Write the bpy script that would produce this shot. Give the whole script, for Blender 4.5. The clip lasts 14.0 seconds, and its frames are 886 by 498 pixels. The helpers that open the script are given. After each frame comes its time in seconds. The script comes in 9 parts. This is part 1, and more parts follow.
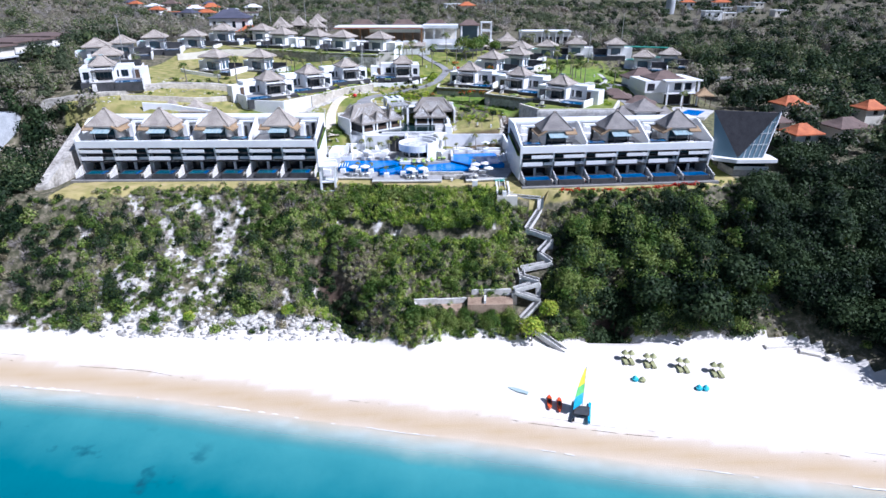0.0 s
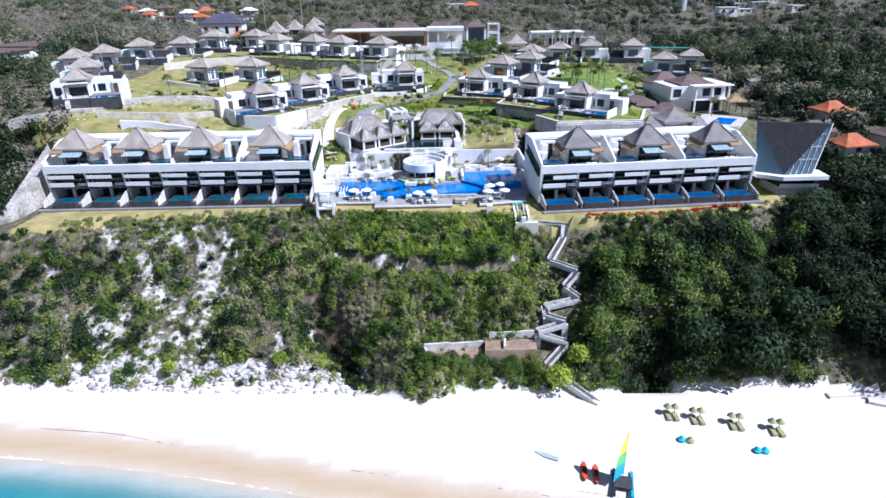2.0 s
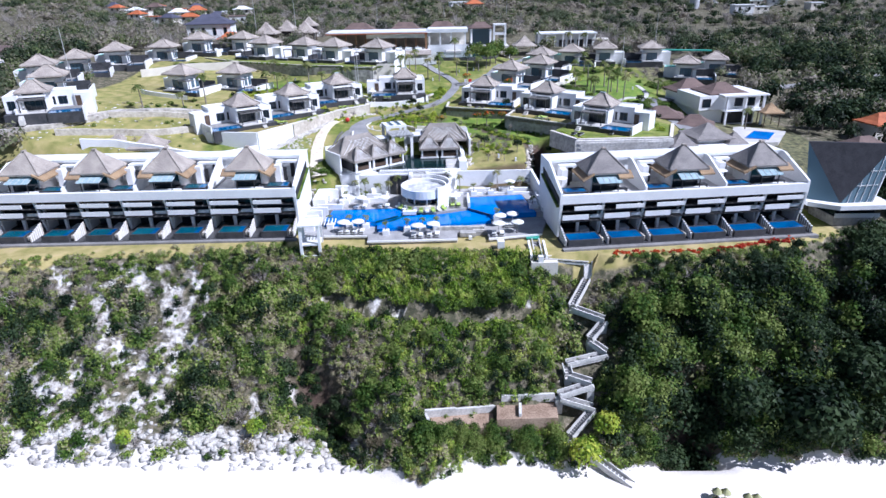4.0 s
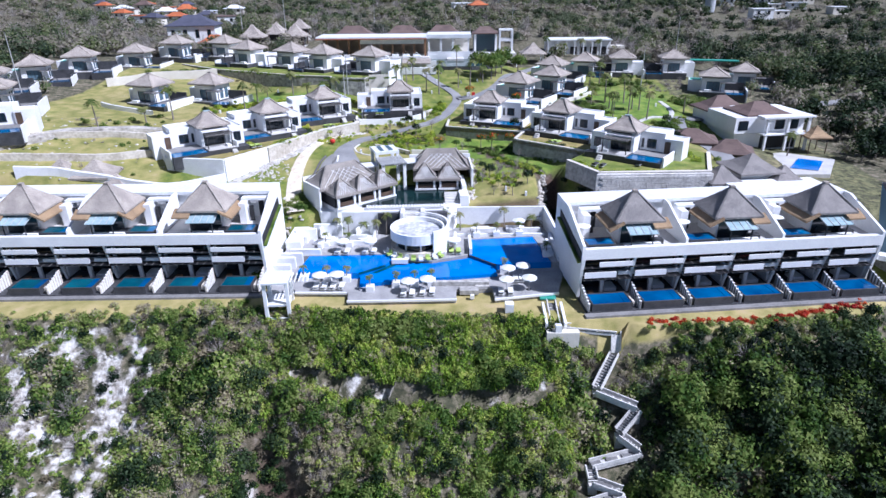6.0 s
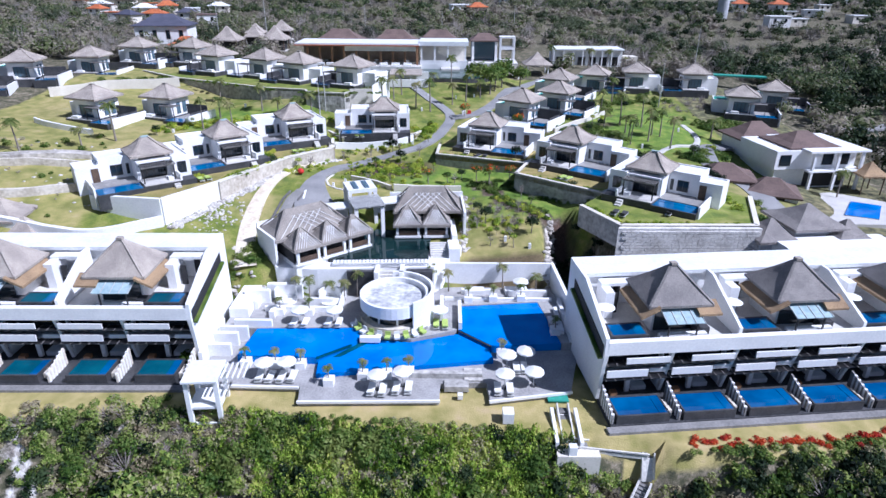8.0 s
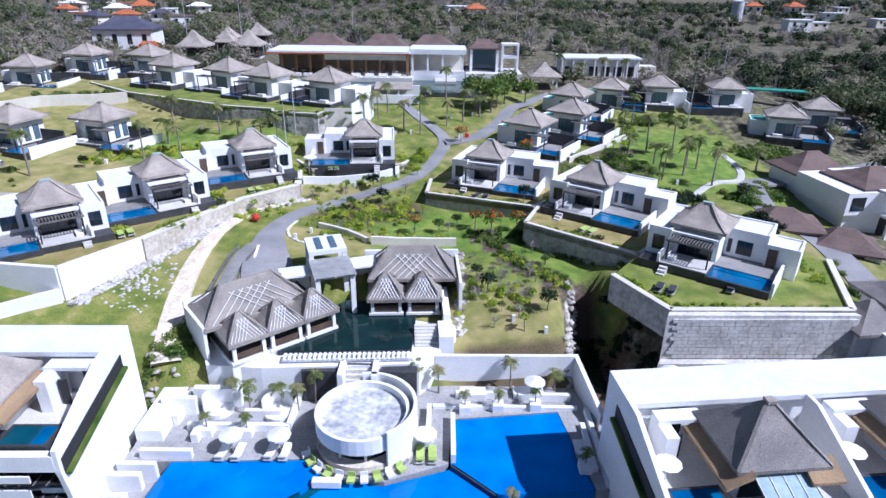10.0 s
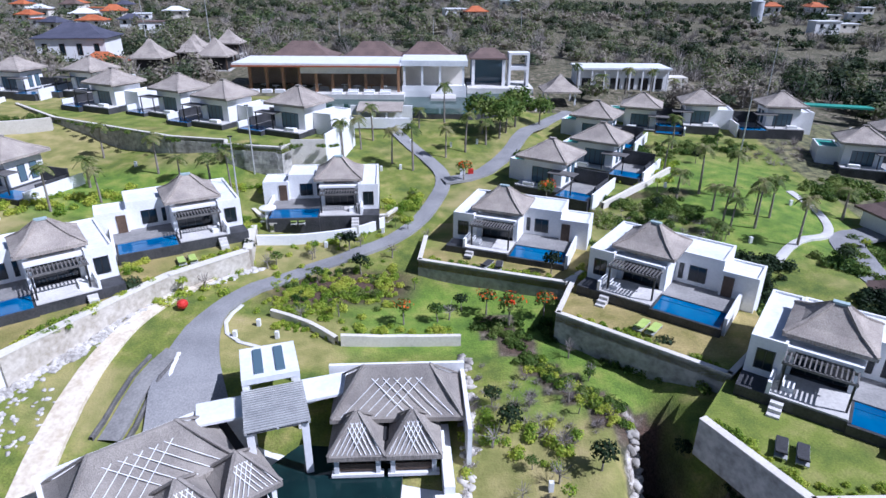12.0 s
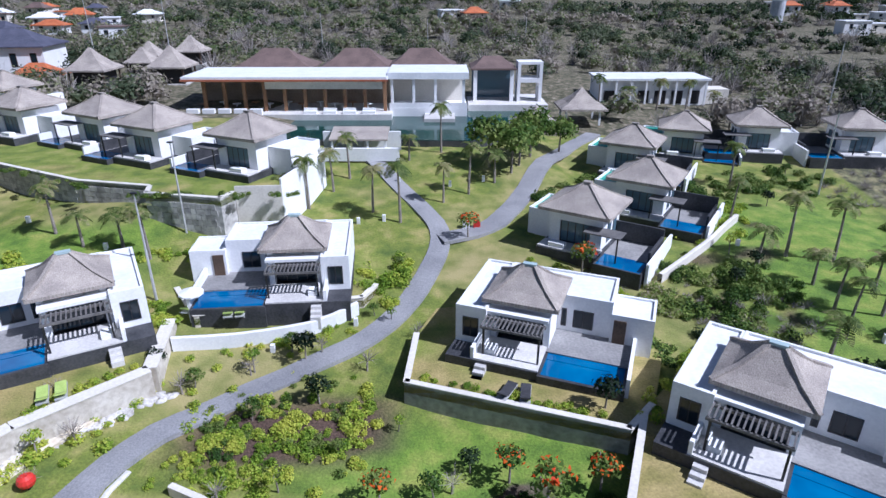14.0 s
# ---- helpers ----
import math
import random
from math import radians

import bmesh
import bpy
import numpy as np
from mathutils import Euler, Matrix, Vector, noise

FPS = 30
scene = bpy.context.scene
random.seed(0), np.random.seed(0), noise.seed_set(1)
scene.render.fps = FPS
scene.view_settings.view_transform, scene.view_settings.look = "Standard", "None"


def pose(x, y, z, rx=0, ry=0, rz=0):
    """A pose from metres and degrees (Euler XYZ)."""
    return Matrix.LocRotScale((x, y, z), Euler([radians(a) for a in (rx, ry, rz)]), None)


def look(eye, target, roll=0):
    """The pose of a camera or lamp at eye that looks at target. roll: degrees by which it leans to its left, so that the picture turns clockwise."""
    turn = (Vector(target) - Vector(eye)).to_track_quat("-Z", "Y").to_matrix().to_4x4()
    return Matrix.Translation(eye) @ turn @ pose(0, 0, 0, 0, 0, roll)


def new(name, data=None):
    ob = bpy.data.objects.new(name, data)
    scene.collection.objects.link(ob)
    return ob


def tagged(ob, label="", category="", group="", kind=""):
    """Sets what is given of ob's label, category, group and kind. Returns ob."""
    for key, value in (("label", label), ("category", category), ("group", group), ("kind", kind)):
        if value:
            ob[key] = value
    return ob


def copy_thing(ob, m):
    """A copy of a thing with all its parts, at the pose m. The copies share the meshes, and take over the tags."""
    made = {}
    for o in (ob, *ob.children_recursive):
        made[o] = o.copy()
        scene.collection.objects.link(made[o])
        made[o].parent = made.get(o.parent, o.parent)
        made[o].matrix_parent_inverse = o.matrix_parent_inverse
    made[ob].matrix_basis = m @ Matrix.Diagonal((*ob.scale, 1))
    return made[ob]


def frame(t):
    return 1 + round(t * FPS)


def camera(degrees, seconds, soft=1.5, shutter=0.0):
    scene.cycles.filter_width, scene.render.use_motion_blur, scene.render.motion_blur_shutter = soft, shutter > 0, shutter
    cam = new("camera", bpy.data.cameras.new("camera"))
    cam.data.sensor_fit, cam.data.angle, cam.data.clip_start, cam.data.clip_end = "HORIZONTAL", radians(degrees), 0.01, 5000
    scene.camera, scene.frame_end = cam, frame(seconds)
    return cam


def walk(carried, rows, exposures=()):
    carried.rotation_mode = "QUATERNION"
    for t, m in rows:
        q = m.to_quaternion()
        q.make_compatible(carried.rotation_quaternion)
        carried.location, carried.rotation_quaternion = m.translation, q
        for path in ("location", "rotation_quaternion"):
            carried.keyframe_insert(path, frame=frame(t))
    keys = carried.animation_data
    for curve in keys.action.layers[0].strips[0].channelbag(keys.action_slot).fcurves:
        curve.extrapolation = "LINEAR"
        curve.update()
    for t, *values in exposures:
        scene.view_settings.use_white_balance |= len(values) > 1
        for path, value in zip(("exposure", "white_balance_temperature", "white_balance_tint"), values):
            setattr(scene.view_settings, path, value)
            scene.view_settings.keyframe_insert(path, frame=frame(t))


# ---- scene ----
cam = camera(72.5, 14.0)
METRES, EYE, TILT, LEAN, TURN = 132.0, 58.5, -23.5, 0.0, 0.0
ROWS = [
    (0.0, 0.0, 0.0, 0.0, -0.0, 0.0, -0.0),
    (0.5, -0.0029, 0.0243, 0.0113, 0.07, -0.05, 0.2),
    (1.0, -0.0062, 0.0481, 0.022, 0.16, -0.03, 0.39),
    (1.5, -0.0086, 0.0722, 0.0331, 0.22, -0.03, 0.54),
    (2.0, -0.0106, 0.0968, 0.0446, 0.32, -0.08, 0.75),
    (2.5, -0.0123, 0.123, 0.0569, 0.44, -0.17, 0.9),
    (5.0, -0.0126, 0.2639, 0.124, 0.6, -0.47, 0.66),
    (5.5, -0.0109, 0.2952, 0.1392, 0.61, -0.5, 0.48),
    (6.0, -0.0084, 0.3267, 0.1544, 0.59, -0.54, 0.27),
    (6.5, -0.0057, 0.3586, 0.1699, 0.54, -0.6, 0.05),
    (7.0, -0.0034, 0.3913, 0.185, 0.41, -0.61, -0.18),
    (7.5, -0.0009, 0.4251, 0.2014, 0.35, -0.67, -0.47),
    (8.0, 0.0015, 0.4584, 0.2166, 0.28, -0.68, -0.64),
    (10.5, 0.0066, 0.6413, 0.2935, -0.0, -0.7, -0.75),
    (11.0, 0.006, 0.6813, 0.309, -0.05, -0.6, -0.61),
    (11.5, 0.0056, 0.7215, 0.3248, -0.06, -0.52, -0.41),
    (12.0, 0.0055, 0.7617, 0.3406, -0.11, -0.5, -0.34),
    (12.5, 0.0056, 0.8016, 0.3569, -0.12, -0.44, -0.23),
    (13.0, 0.0058, 0.8408, 0.3714, -0.19, -0.4, -0.12),
    (13.5, 0.0057, 0.8779, 0.3852, -0.24, -0.36, 0.01),
    (14.0, 0.0056, 0.9152, 0.3986, -0.35, -0.34, 0.14),
]
walk(cam, [(t, pose(0, 0, EYE, TILT, LEAN, TURN) @ pose(METRES * x, METRES * y, METRES * z, 90 + pitch, roll, yaw)) for t, x, y, z, yaw, pitch, roll in ROWS], [(0.0, 0.34, 5350, 18), (5.0, 0.3, 5320, 20), (10.5, 0.16, 5250, 21), (14.0, 0.12, 5250, 20)])

# ---- world and sun ----
SUN_EL = radians(49)
SUN_DIR = Vector((0.933 * math.cos(SUN_EL), -0.36 * math.cos(SUN_EL), math.sin(SUN_EL)))
world = bpy.data.worlds.new("sky")
scene.world = world
world.use_nodes = True
wn = world.node_tree.nodes
sky = wn.new("ShaderNodeTexSky")
sky.sky_type = "NISHITA"
sky.sun_disc = False
sky.sun_elevation = SUN_EL
sky.sun_rotation = math.atan2(SUN_DIR.x, SUN_DIR.y)
world.node_tree.links.new(sky.outputs[0], wn["Background"].inputs[0])
wn["Background"].inputs[1].default_value = 0.05
sun_data = bpy.data.lights.new("sun", "SUN")
sun_data.energy, sun_data.angle, sun_data.color = 5.0, radians(0.53), (1.0, 0.97, 0.93)
sun = new("sun", sun_data)
sun.matrix_world = look(SUN_DIR * 300, (0, 0, 0))

# ---- materials ----
def nodes_of(name):
    m = bpy.data.materials.new(name)
    m.use_nodes = True
    return m, m.node_tree.nodes, m.node_tree.links, m.node_tree.nodes["Principled BSDF"]


def noise_node(n, l, scale, detail=4.0, coord=None):
    tex = n.new("ShaderNodeTexNoise")
    tex.inputs["Scale"].default_value, tex.inputs["Detail"].default_value = scale, detail
    if coord is None:
        coord = n.new("ShaderNodeNewGeometry").outputs["Position"]
    l.new(coord, tex.inputs["Vector"])
    return tex


def ramp_node(n, l, source, stops):
    r = n.new("ShaderNodeValToRGB")
    while len(r.color_ramp.elements) < len(stops):
        r.color_ramp.elements.new(0.5)
    for e, (p, c) in zip(r.color_ramp.elements, stops):
        e.position, e.color = p, (*c, 1)
    l.new(source, r.inputs[0])
    return r.outputs[0]


def mix_node(n, l, fac, a, b, kind="MIX"):
    mx = n.new("ShaderNodeMix")
    mx.data_type, mx.blend_type = "RGBA", kind
    for socket, value in ((mx.inputs[0], fac), (mx.inputs[6], a), (mx.inputs[7], b)):
        if isinstance(value, (int, float)):
            socket.default_value = value
        elif isinstance(value, tuple):
            socket.default_value = (*value, 1)
        else:
            l.new(value, socket)
    return mx.outputs[2]


def surface(name, dark, light, scale=0.6, fine=9.0, rough=0.8, bump=0.3, metal=0.0, island=0.0, dist=0.03):
    """Two scales of variation between two colours, with fine relief."""
    m, n, l, b = nodes_of(name)
    big, small = noise_node(n, l, scale, 5), noise_node(n, l, fine, 6)
    add = n.new("ShaderNodeMath")
    add.operation = "ADD"
    l.new(big.outputs[0], add.inputs[0]), l.new(small.outputs[0], add.inputs[1])
    half = n.new("ShaderNodeMath")
    half.operation = "MULTIPLY"
    half.inputs[1].default_value = 0.5
    l.new(add.outputs[0], half.inputs[0])
    col = ramp_node(n, l, half.outputs[0], [(0.36, dark), (0.62, light)])
    if island:
        geo = n.new("ShaderNodeObjectInfo")
        v = n.new("ShaderNodeMapRange")
        v.inputs[3].default_value, v.inputs[4].default_value = 1 - island, 1 + island
        l.new(geo.outputs["Random"], v.inputs[0])
        hsv = n.new("ShaderNodeHueSaturation")
        l.new(v.outputs[0], hsv.inputs["Value"]), l.new(col, hsv.inputs["Color"])
        col = hsv.outputs[0]
    l.new(col, b.inputs["Base Color"])
    b.inputs["Roughness"].default_value, b.inputs["Metallic"].default_value = rough, metal
    if bump:
        bp = n.new("ShaderNodeBump")
        bp.inputs["Strength"].default_value, bp.inputs["Distance"].default_value = bump, dist
        l.new(small.outputs[0], bp.inputs["Height"]), l.new(bp.outputs[0], b.inputs["Normal"])
    return m


def leaf_mat(name, stops, patch=0.18, shine=0.55, glow=0.35):
    """Foliage: colour by patch of the wood and by single leaf clump, a little light through it."""
    m, n, l, b = nodes_of(name)
    geo = n.new("ShaderNodeNewGeometry")
    big = noise_node(n, l, patch, 3)
    add = n.new("ShaderNodeMath")
    add.operation = "MULTIPLY_ADD"
    add.inputs[1].default_value = 0.44
    wide = n.new("ShaderNodeMath")
    wide.operation = "MULTIPLY_ADD"
    wide.inputs[1].default_value, wide.inputs[2].default_value = 1.9, -0.47
    l.new(big.outputs[0], wide.inputs[0])
    l.new(geo.outputs["Random Per Island"], add.inputs[0]), l.new(wide.outputs[0], add.inputs[2])
    col = ramp_node(n, l, add.outputs[0], stops)
    l.new(col, b.inputs["Base Color"])
    b.inputs["Roughness"].default_value = shine
    b.inputs["Specular IOR Level"].default_value = 0.15
    tr = n.new("ShaderNodeBsdfTranslucent")
    l.new(col, tr.inputs[0])
    ms = n.new("ShaderNodeMixShader")
    ms.inputs[0].default_value = glow
    l.new(b.outputs[0], ms.inputs[1]), l.new(tr.outputs[0], ms.inputs[2])
    l.new(ms.outputs[0], n["Material Output"].inputs[0])
    return m


def thatch_mat(name, dark, light):
    m, n, l, b = nodes_of(name)
    tc = n.new("ShaderNodeTexCoord")
    mp = n.new("ShaderNodeMapping")
    mp.inputs["Scale"].default_value = (9, 9, 1.2)
    l.new(tc.outputs["Object"], mp.inputs[0])
    fib = noise_node(n, l, 2.2, 6, mp.outputs[0])
    big = noise_node(n, l, 0.5, 4)
    c1 = ramp_node(n, l, fib.outputs[0], [(0.3, dark), (0.7, light)])
    c2 = ramp_node(n, l, big.outputs[0], [(0.35, (0.7, 0.7, 0.72)), (0.65, (1, 1, 1))])
    l.new(mix_node(n, l, 1.0, c1, c2, "MULTIPLY"), b.inputs["Base Color"])
    b.inputs["Roughness"].default_value = 0.9
    bp = n.new("ShaderNodeBump")
    bp.inputs["Strength"].default_value, bp.inputs["Distance"].default_value = 0.8, 0.06
    l.new(fib.outputs[0], bp.inputs["Height"]), l.new(bp.outputs[0], b.inputs["Normal"])
    return m


def water_mat(name, deep, shallow, rough=0.06, ripple=1.6, strength=0.25):
    m, n, l, b = nodes_of(name)
    big = noise_node(n, l, 0.35, 3)
    l.new(ramp_node(n, l, big.outputs[0], [(0.3, deep), (0.7, shallow)]), b.inputs["Base Color"])
    b.inputs["Roughness"].default_value = rough
    b.inputs["IOR"].default_value = 1.33
    rip = noise_node(n, l, ripple, 3)
    bp = n.new("ShaderNodeBump")
    bp.inputs["Strength"].default_value, bp.inputs["Distance"].default_value = strength, 0.05
    l.new(rip.outputs[0], bp.inputs["Height"]), l.new(bp.outputs[0], b.inputs["Normal"])
    return m


def sea_mat():
    m, n, l, b = nodes_of("sea water")
    at = n.new("ShaderNodeAttribute")
    at.attribute_name = "depth"
    wob = noise_node(n, l, 0.09, 4)
    add = n.new("ShaderNodeMath")
    add.operation = "MULTIPLY_ADD"
    add.inputs[1].default_value = 0.22
    l.new(wob.outputs[0], add.inputs[0]), l.new(at.outputs["Fac"], add.inputs[2])
    col = ramp_node(n, l, add.outputs[0], [(0.08, (0.32, 0.48, 0.42)), (0.2, (0.07, 0.29, 0.3)), (0.42, (0.008, 0.16, 0.195)), (0.8, (0.003, 0.09, 0.125))])
    reef = noise_node(n, l, 0.16, 6)
    reef_mask = ramp_node(n, l, reef.outputs[0], [(0.6, (0, 0, 0)), (0.68, (1, 1, 1))])
    sep = n.new("ShaderNodeAttribute")
    sep.attribute_name = "reef"
    mul = n.new("ShaderNodeMath")
    mul.operation = "MULTIPLY"
    l.new(reef_mask, mul.inputs[0]), l.new(sep.outputs["Fac"], mul.inputs[1])
    l.new(mix_node(n, l, mul.outputs[0], col, (0.01, 0.09, 0.12)), b.inputs["Base Color"])
    b.inputs["Roughness"].default_value, b.inputs["IOR"].default_value = 0.12, 1.33
    rip = noise_node(n, l, 0.8, 5)
    bp = n.new("ShaderNodeBump")
    bp.inputs["Strength"].default_value, bp.inputs["Distance"].default_value = 0.35, 0.15
    l.new(rip.outputs[0], bp.inputs["Height"]), l.new(bp.outputs[0], b.inputs["Normal"])
    tr = n.new("ShaderNodeBsdfTransparent")
    ms = n.new("ShaderNodeMixShader")
    edge = n.new("ShaderNodeMapRange")
    edge.inputs[2].default_value = 0.12
    l.new(at.outputs["Fac"], edge.inputs[0])
    l.new(edge.outputs[0], ms.inputs[0]), l.new(tr.outputs[0], ms.inputs[1]), l.new(b.outputs[0], ms.inputs[2])
    l.new(ms.outputs[0], n["Material Output"].inputs[0])
    return m


def ground_mat():
    """Sand, wet sand, lawn, dry soil and pale limestone, by the zones of the land, broken up by noise."""
    m, n, l, b = nodes_of("ground")
    zone = n.new("ShaderNodeAttribute")
    zone.attribute_name = "zone"
    sep = n.new("ShaderNodeSeparateColor")
    l.new(zone.outputs["Color"], sep.inputs[0])
    big, mid, fine = noise_node(n, l, 0.07, 5), noise_node(n, l, 0.5, 6), noise_node(n, l, 6.0, 5)
    crag = noise_node(n, l, 0.9, 12)
    crag.inputs["Roughness"].default_value = 0.72
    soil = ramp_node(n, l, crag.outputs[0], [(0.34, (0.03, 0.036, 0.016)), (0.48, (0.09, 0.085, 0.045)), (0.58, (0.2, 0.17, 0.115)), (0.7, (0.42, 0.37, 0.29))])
    lawn_a = ramp_node(n, l, mid.outputs[0], [(0.28, (0.08, 0.125, 0.018)), (0.5, (0.175, 0.21, 0.032)), (0.72, (0.34, 0.3, 0.1))])
    lawn_b = ramp_node(n, l, fine.outputs[0], [(0.3, (0.7, 0.7, 0.7)), (0.7, (1.15, 1.15, 1.1))])
    lawn = mix_node(n, l, 1.0, lawn_a, lawn_b, "MULTIPLY")
    dry = ramp_node(n, l, mid.outputs[0], [(0.3, (0.18, 0.19, 0.045)), (0.6, (0.34, 0.29, 0.12))])
    big_mask = ramp_node(n, l, big.outputs[0], [(0.52, (0, 0, 0)), (0.68, (1, 1, 1))])
    lawn = mix_node(n, l, big_mask, lawn, dry)
    tone = n.new("ShaderNodeAttribute")
    tone.attribute_name = "tone"
    ts = n.new("ShaderNodeSeparateColor")
    l.new(tone.outputs["Color"], ts.inputs[0])
    lush = ramp_node(n, l, mid.outputs[0], [(0.3, (0.08, 0.16, 0.016)), (0.52, (0.155, 0.26, 0.026)), (0.72, (0.29, 0.33, 0.055))])
    golden = ramp_node(n, l, mid.outputs[0], [(0.3, (0.25, 0.23, 0.065)), (0.6, (0.43, 0.35, 0.145)), (0.75, (0.47, 0.36, 0.2))])
    lawn = mix_node(n, l, ts.outputs[0], lawn, mix_node(n, l, 1.0, lush, lawn_b, "MULTIPLY"))
    lawn = mix_node(n, l, ts.outputs[1], lawn, golden)
    # Dark mulch of the beds; in gullies and ravine it paints shade.
    mulch_shade = ramp_node(n, l, fine.outputs[0], [(0.3, (0.035, 0.022, 0.015)), (0.7, (0.13, 0.08, 0.055))])
    sand = ramp_node(n, l, mid.outputs[0], [(0.3, (0.7, 0.64, 0.57)), (0.6, (0.77, 0.715, 0.645))])
    rock = ramp_node(n, l, crag.outputs[0], [(0.34, (0.1, 0.09, 0.07)), (0.45, (0.36, 0.32, 0.27)), (0.55, (0.64, 0.61, 0.56)), (0.66, (0.8, 0.78, 0.74))])

    def masked(channel, lo=0.42, hi=0.58):
        s = n.new("ShaderNodeMath")
        s.operation = "MULTIPLY_ADD"
        s.inputs[1].default_value = 0.45
        l.new(crag.outputs[0], s.inputs[0]), l.new(channel, s.inputs[2])
        r = n.new("ShaderNodeMapRange")
        r.inputs[1].default_value, r.inputs[2].default_value = lo + 0.22, hi + 0.22
        l.new(s.outputs[0], r.inputs[0])
        return r.outputs[0]
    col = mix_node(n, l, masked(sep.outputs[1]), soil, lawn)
    col = mix_node(n, l, masked(sep.outputs[2]), col, rock)
    col = mix_node(n, l, masked(sep.outputs[0], 0.47, 0.53), col, sand)
    col = mix_node(n, l, ts.outputs[2], col, mulch_shade)
    wet = n.new("ShaderNodeAttribute")
    wet.attribute_name = "wet"
    col = mix_node(n, l, wet.outputs["Fac"], col, (0.5, 0.37, 0.22))
    l.new(col, b.inputs["Base Color"])
    b.inputs["Roughness"].default_value = 0.9
    bp = n.new("ShaderNodeBump")
    bp.inputs["Strength"].default_value, bp.inputs["Distance"].default_value = 0.5, 0.12
    both = n.new("ShaderNodeMath")
    both.operation = "MULTIPLY_ADD"
    both.inputs[1].default_value = 5.0
    crag_relief = n.new("ShaderNodeMath")
    crag_relief.operation = "MULTIPLY"
    l.new(crag.outputs[0], crag_relief.inputs[0]), l.new(sep.outputs[2], crag_relief.inputs[1])
    l.new(crag_relief.outputs[0], both.inputs[0]), l.new(fine.outputs[0], both.inputs[2])
    l.new(both.outputs[0], bp.inputs["Height"]), l.new(bp.outputs[0], b.inputs["Normal"])
    return m


WHITE = surface("white render", (0.74, 0.74, 0.74), (0.86, 0.86, 0.85), 0.35, 5, 0.75, 0.1)
CREAM = surface("cream render", (0.6, 0.56, 0.48), (0.75, 0.71, 0.63), 0.4, 5, 0.8, 0.15)
ROOFTOP = surface("pale flat roof", (0.68, 0.7, 0.71), (0.83, 0.84, 0.84), 0.5, 3, 0.6, 0.1)
THATCH = thatch_mat("grey thatch", (0.25, 0.215, 0.18), (0.6, 0.53, 0.45))
THATCH_DARK = thatch_mat("dark thatch", (0.16, 0.145, 0.135), (0.4, 0.37, 0.34))
THATCH_TAN = thatch_mat("tan thatch", (0.26, 0.17, 0.09), (0.5, 0.35, 0.2))
SHINGLE = surface("brown shingle", (0.1, 0.07, 0.06), (0.19, 0.13, 0.11), 0.5, 8, 0.85, 0.5)
CLAY = surface("orange clay tile", (0.32, 0.08, 0.03), (0.55, 0.17, 0.06), 0.6, 6, 0.8, 0.5)
MASONRY = surface("pale grey masonry", (0.46, 0.44, 0.41), (0.74, 0.72, 0.68), 0.5, 2.5, 0.9, 0.7, 0, 0.07, 0.05)
STONE = surface("grey dressed stone", (0.26, 0.25, 0.23), (0.56, 0.54, 0.5), 0.7, 2.2, 0.9, 0.7, 0, 0.25, 0.05)
PALE_STONE = surface("pale limestone", (0.42, 0.37, 0.29), (0.72, 0.67, 0.58), 0.5, 2.5, 0.9, 0.7, 0, 0.15, 0.06)
CUT_ROCK = surface("cut limestone", (0.22, 0.2, 0.17), (0.62, 0.58, 0.52), 0.3, 1.6, 0.95, 0.9, 0, 0, 0.15)
DARK_STONE = surface("dark lava stone", (0.025, 0.027, 0.03), (0.07, 0.07, 0.075), 0.8, 6, 0.6, 0.3)
PAVING = surface("grey paving", (0.18, 0.175, 0.17), (0.31, 0.3, 0.285), 0.5, 5, 0.75, 0.25, 0, 0.12)
PALE_PAVING = surface("pale paving", (0.5, 0.48, 0.45), (0.68, 0.66, 0.62), 0.5, 5, 0.7, 0.2, 0, 0.1)
ASPHALT = surface("worn asphalt", (0.19, 0.19, 0.195), (0.33, 0.325, 0.32), 0.25, 8, 0.9, 0.3)
WOOD = surface("dark timber", (0.05, 0.032, 0.022), (0.13, 0.085, 0.055), 0.8, 9, 0.6, 0.3)
TIMBER = surface("brown timber", (0.2, 0.1, 0.05), (0.36, 0.2, 0.1), 0.8, 9, 0.6, 0.3)
METAL = surface("dark metal", (0.03, 0.03, 0.032), (0.06, 0.06, 0.065), 1, 9, 0.4, 0.0, 0.6)
GALV = surface("weathered pole", (0.4, 0.4, 0.4), (0.6, 0.6, 0.58), 1, 9, 0.5, 0.0, 0.3)
FABRIC = surface("white fabric", (0.72, 0.72, 0.7), (0.84, 0.84, 0.82), 1.5, 12, 0.9, 0.1)
LIME = surface("lime fabric", (0.34, 0.46, 0.1), (0.48, 0.6, 0.16), 1.5, 12, 0.85, 0.1)
GREY_FABRIC = surface("charcoal fabric", (0.03, 0.03, 0.033), (0.06, 0.06, 0.065), 1.5, 12, 0.85, 0.1)
CYAN = surface("turquoise fabric", (0.04, 0.4, 0.5), (0.07, 0.55, 0.65), 1.5, 12, 0.8, 0.1)
RED = surface("red lacquer", (0.5, 0.02, 0.015), (0.62, 0.04, 0.025), 1.5, 12, 0.5, 0.05)
ORANGE = surface("orange plastic", (0.65, 0.07, 0.015), (0.8, 0.12, 0.03), 1.5, 12, 0.35, 0.02)
YELLOW = surface("yellow sailcloth", (0.75, 0.6, 0.02), (0.85, 0.72, 0.05), 1.5, 12, 0.6, 0.05)
GREEN = surface("green sailcloth", (0.12, 0.5, 0.12), (0.18, 0.6, 0.2), 1.5, 12, 0.6, 0.05)
BLUE_SAIL = surface("blue sailcloth", (0.02, 0.35, 0.6), (0.04, 0.45, 0.7), 1.5, 12, 0.6, 0.05)
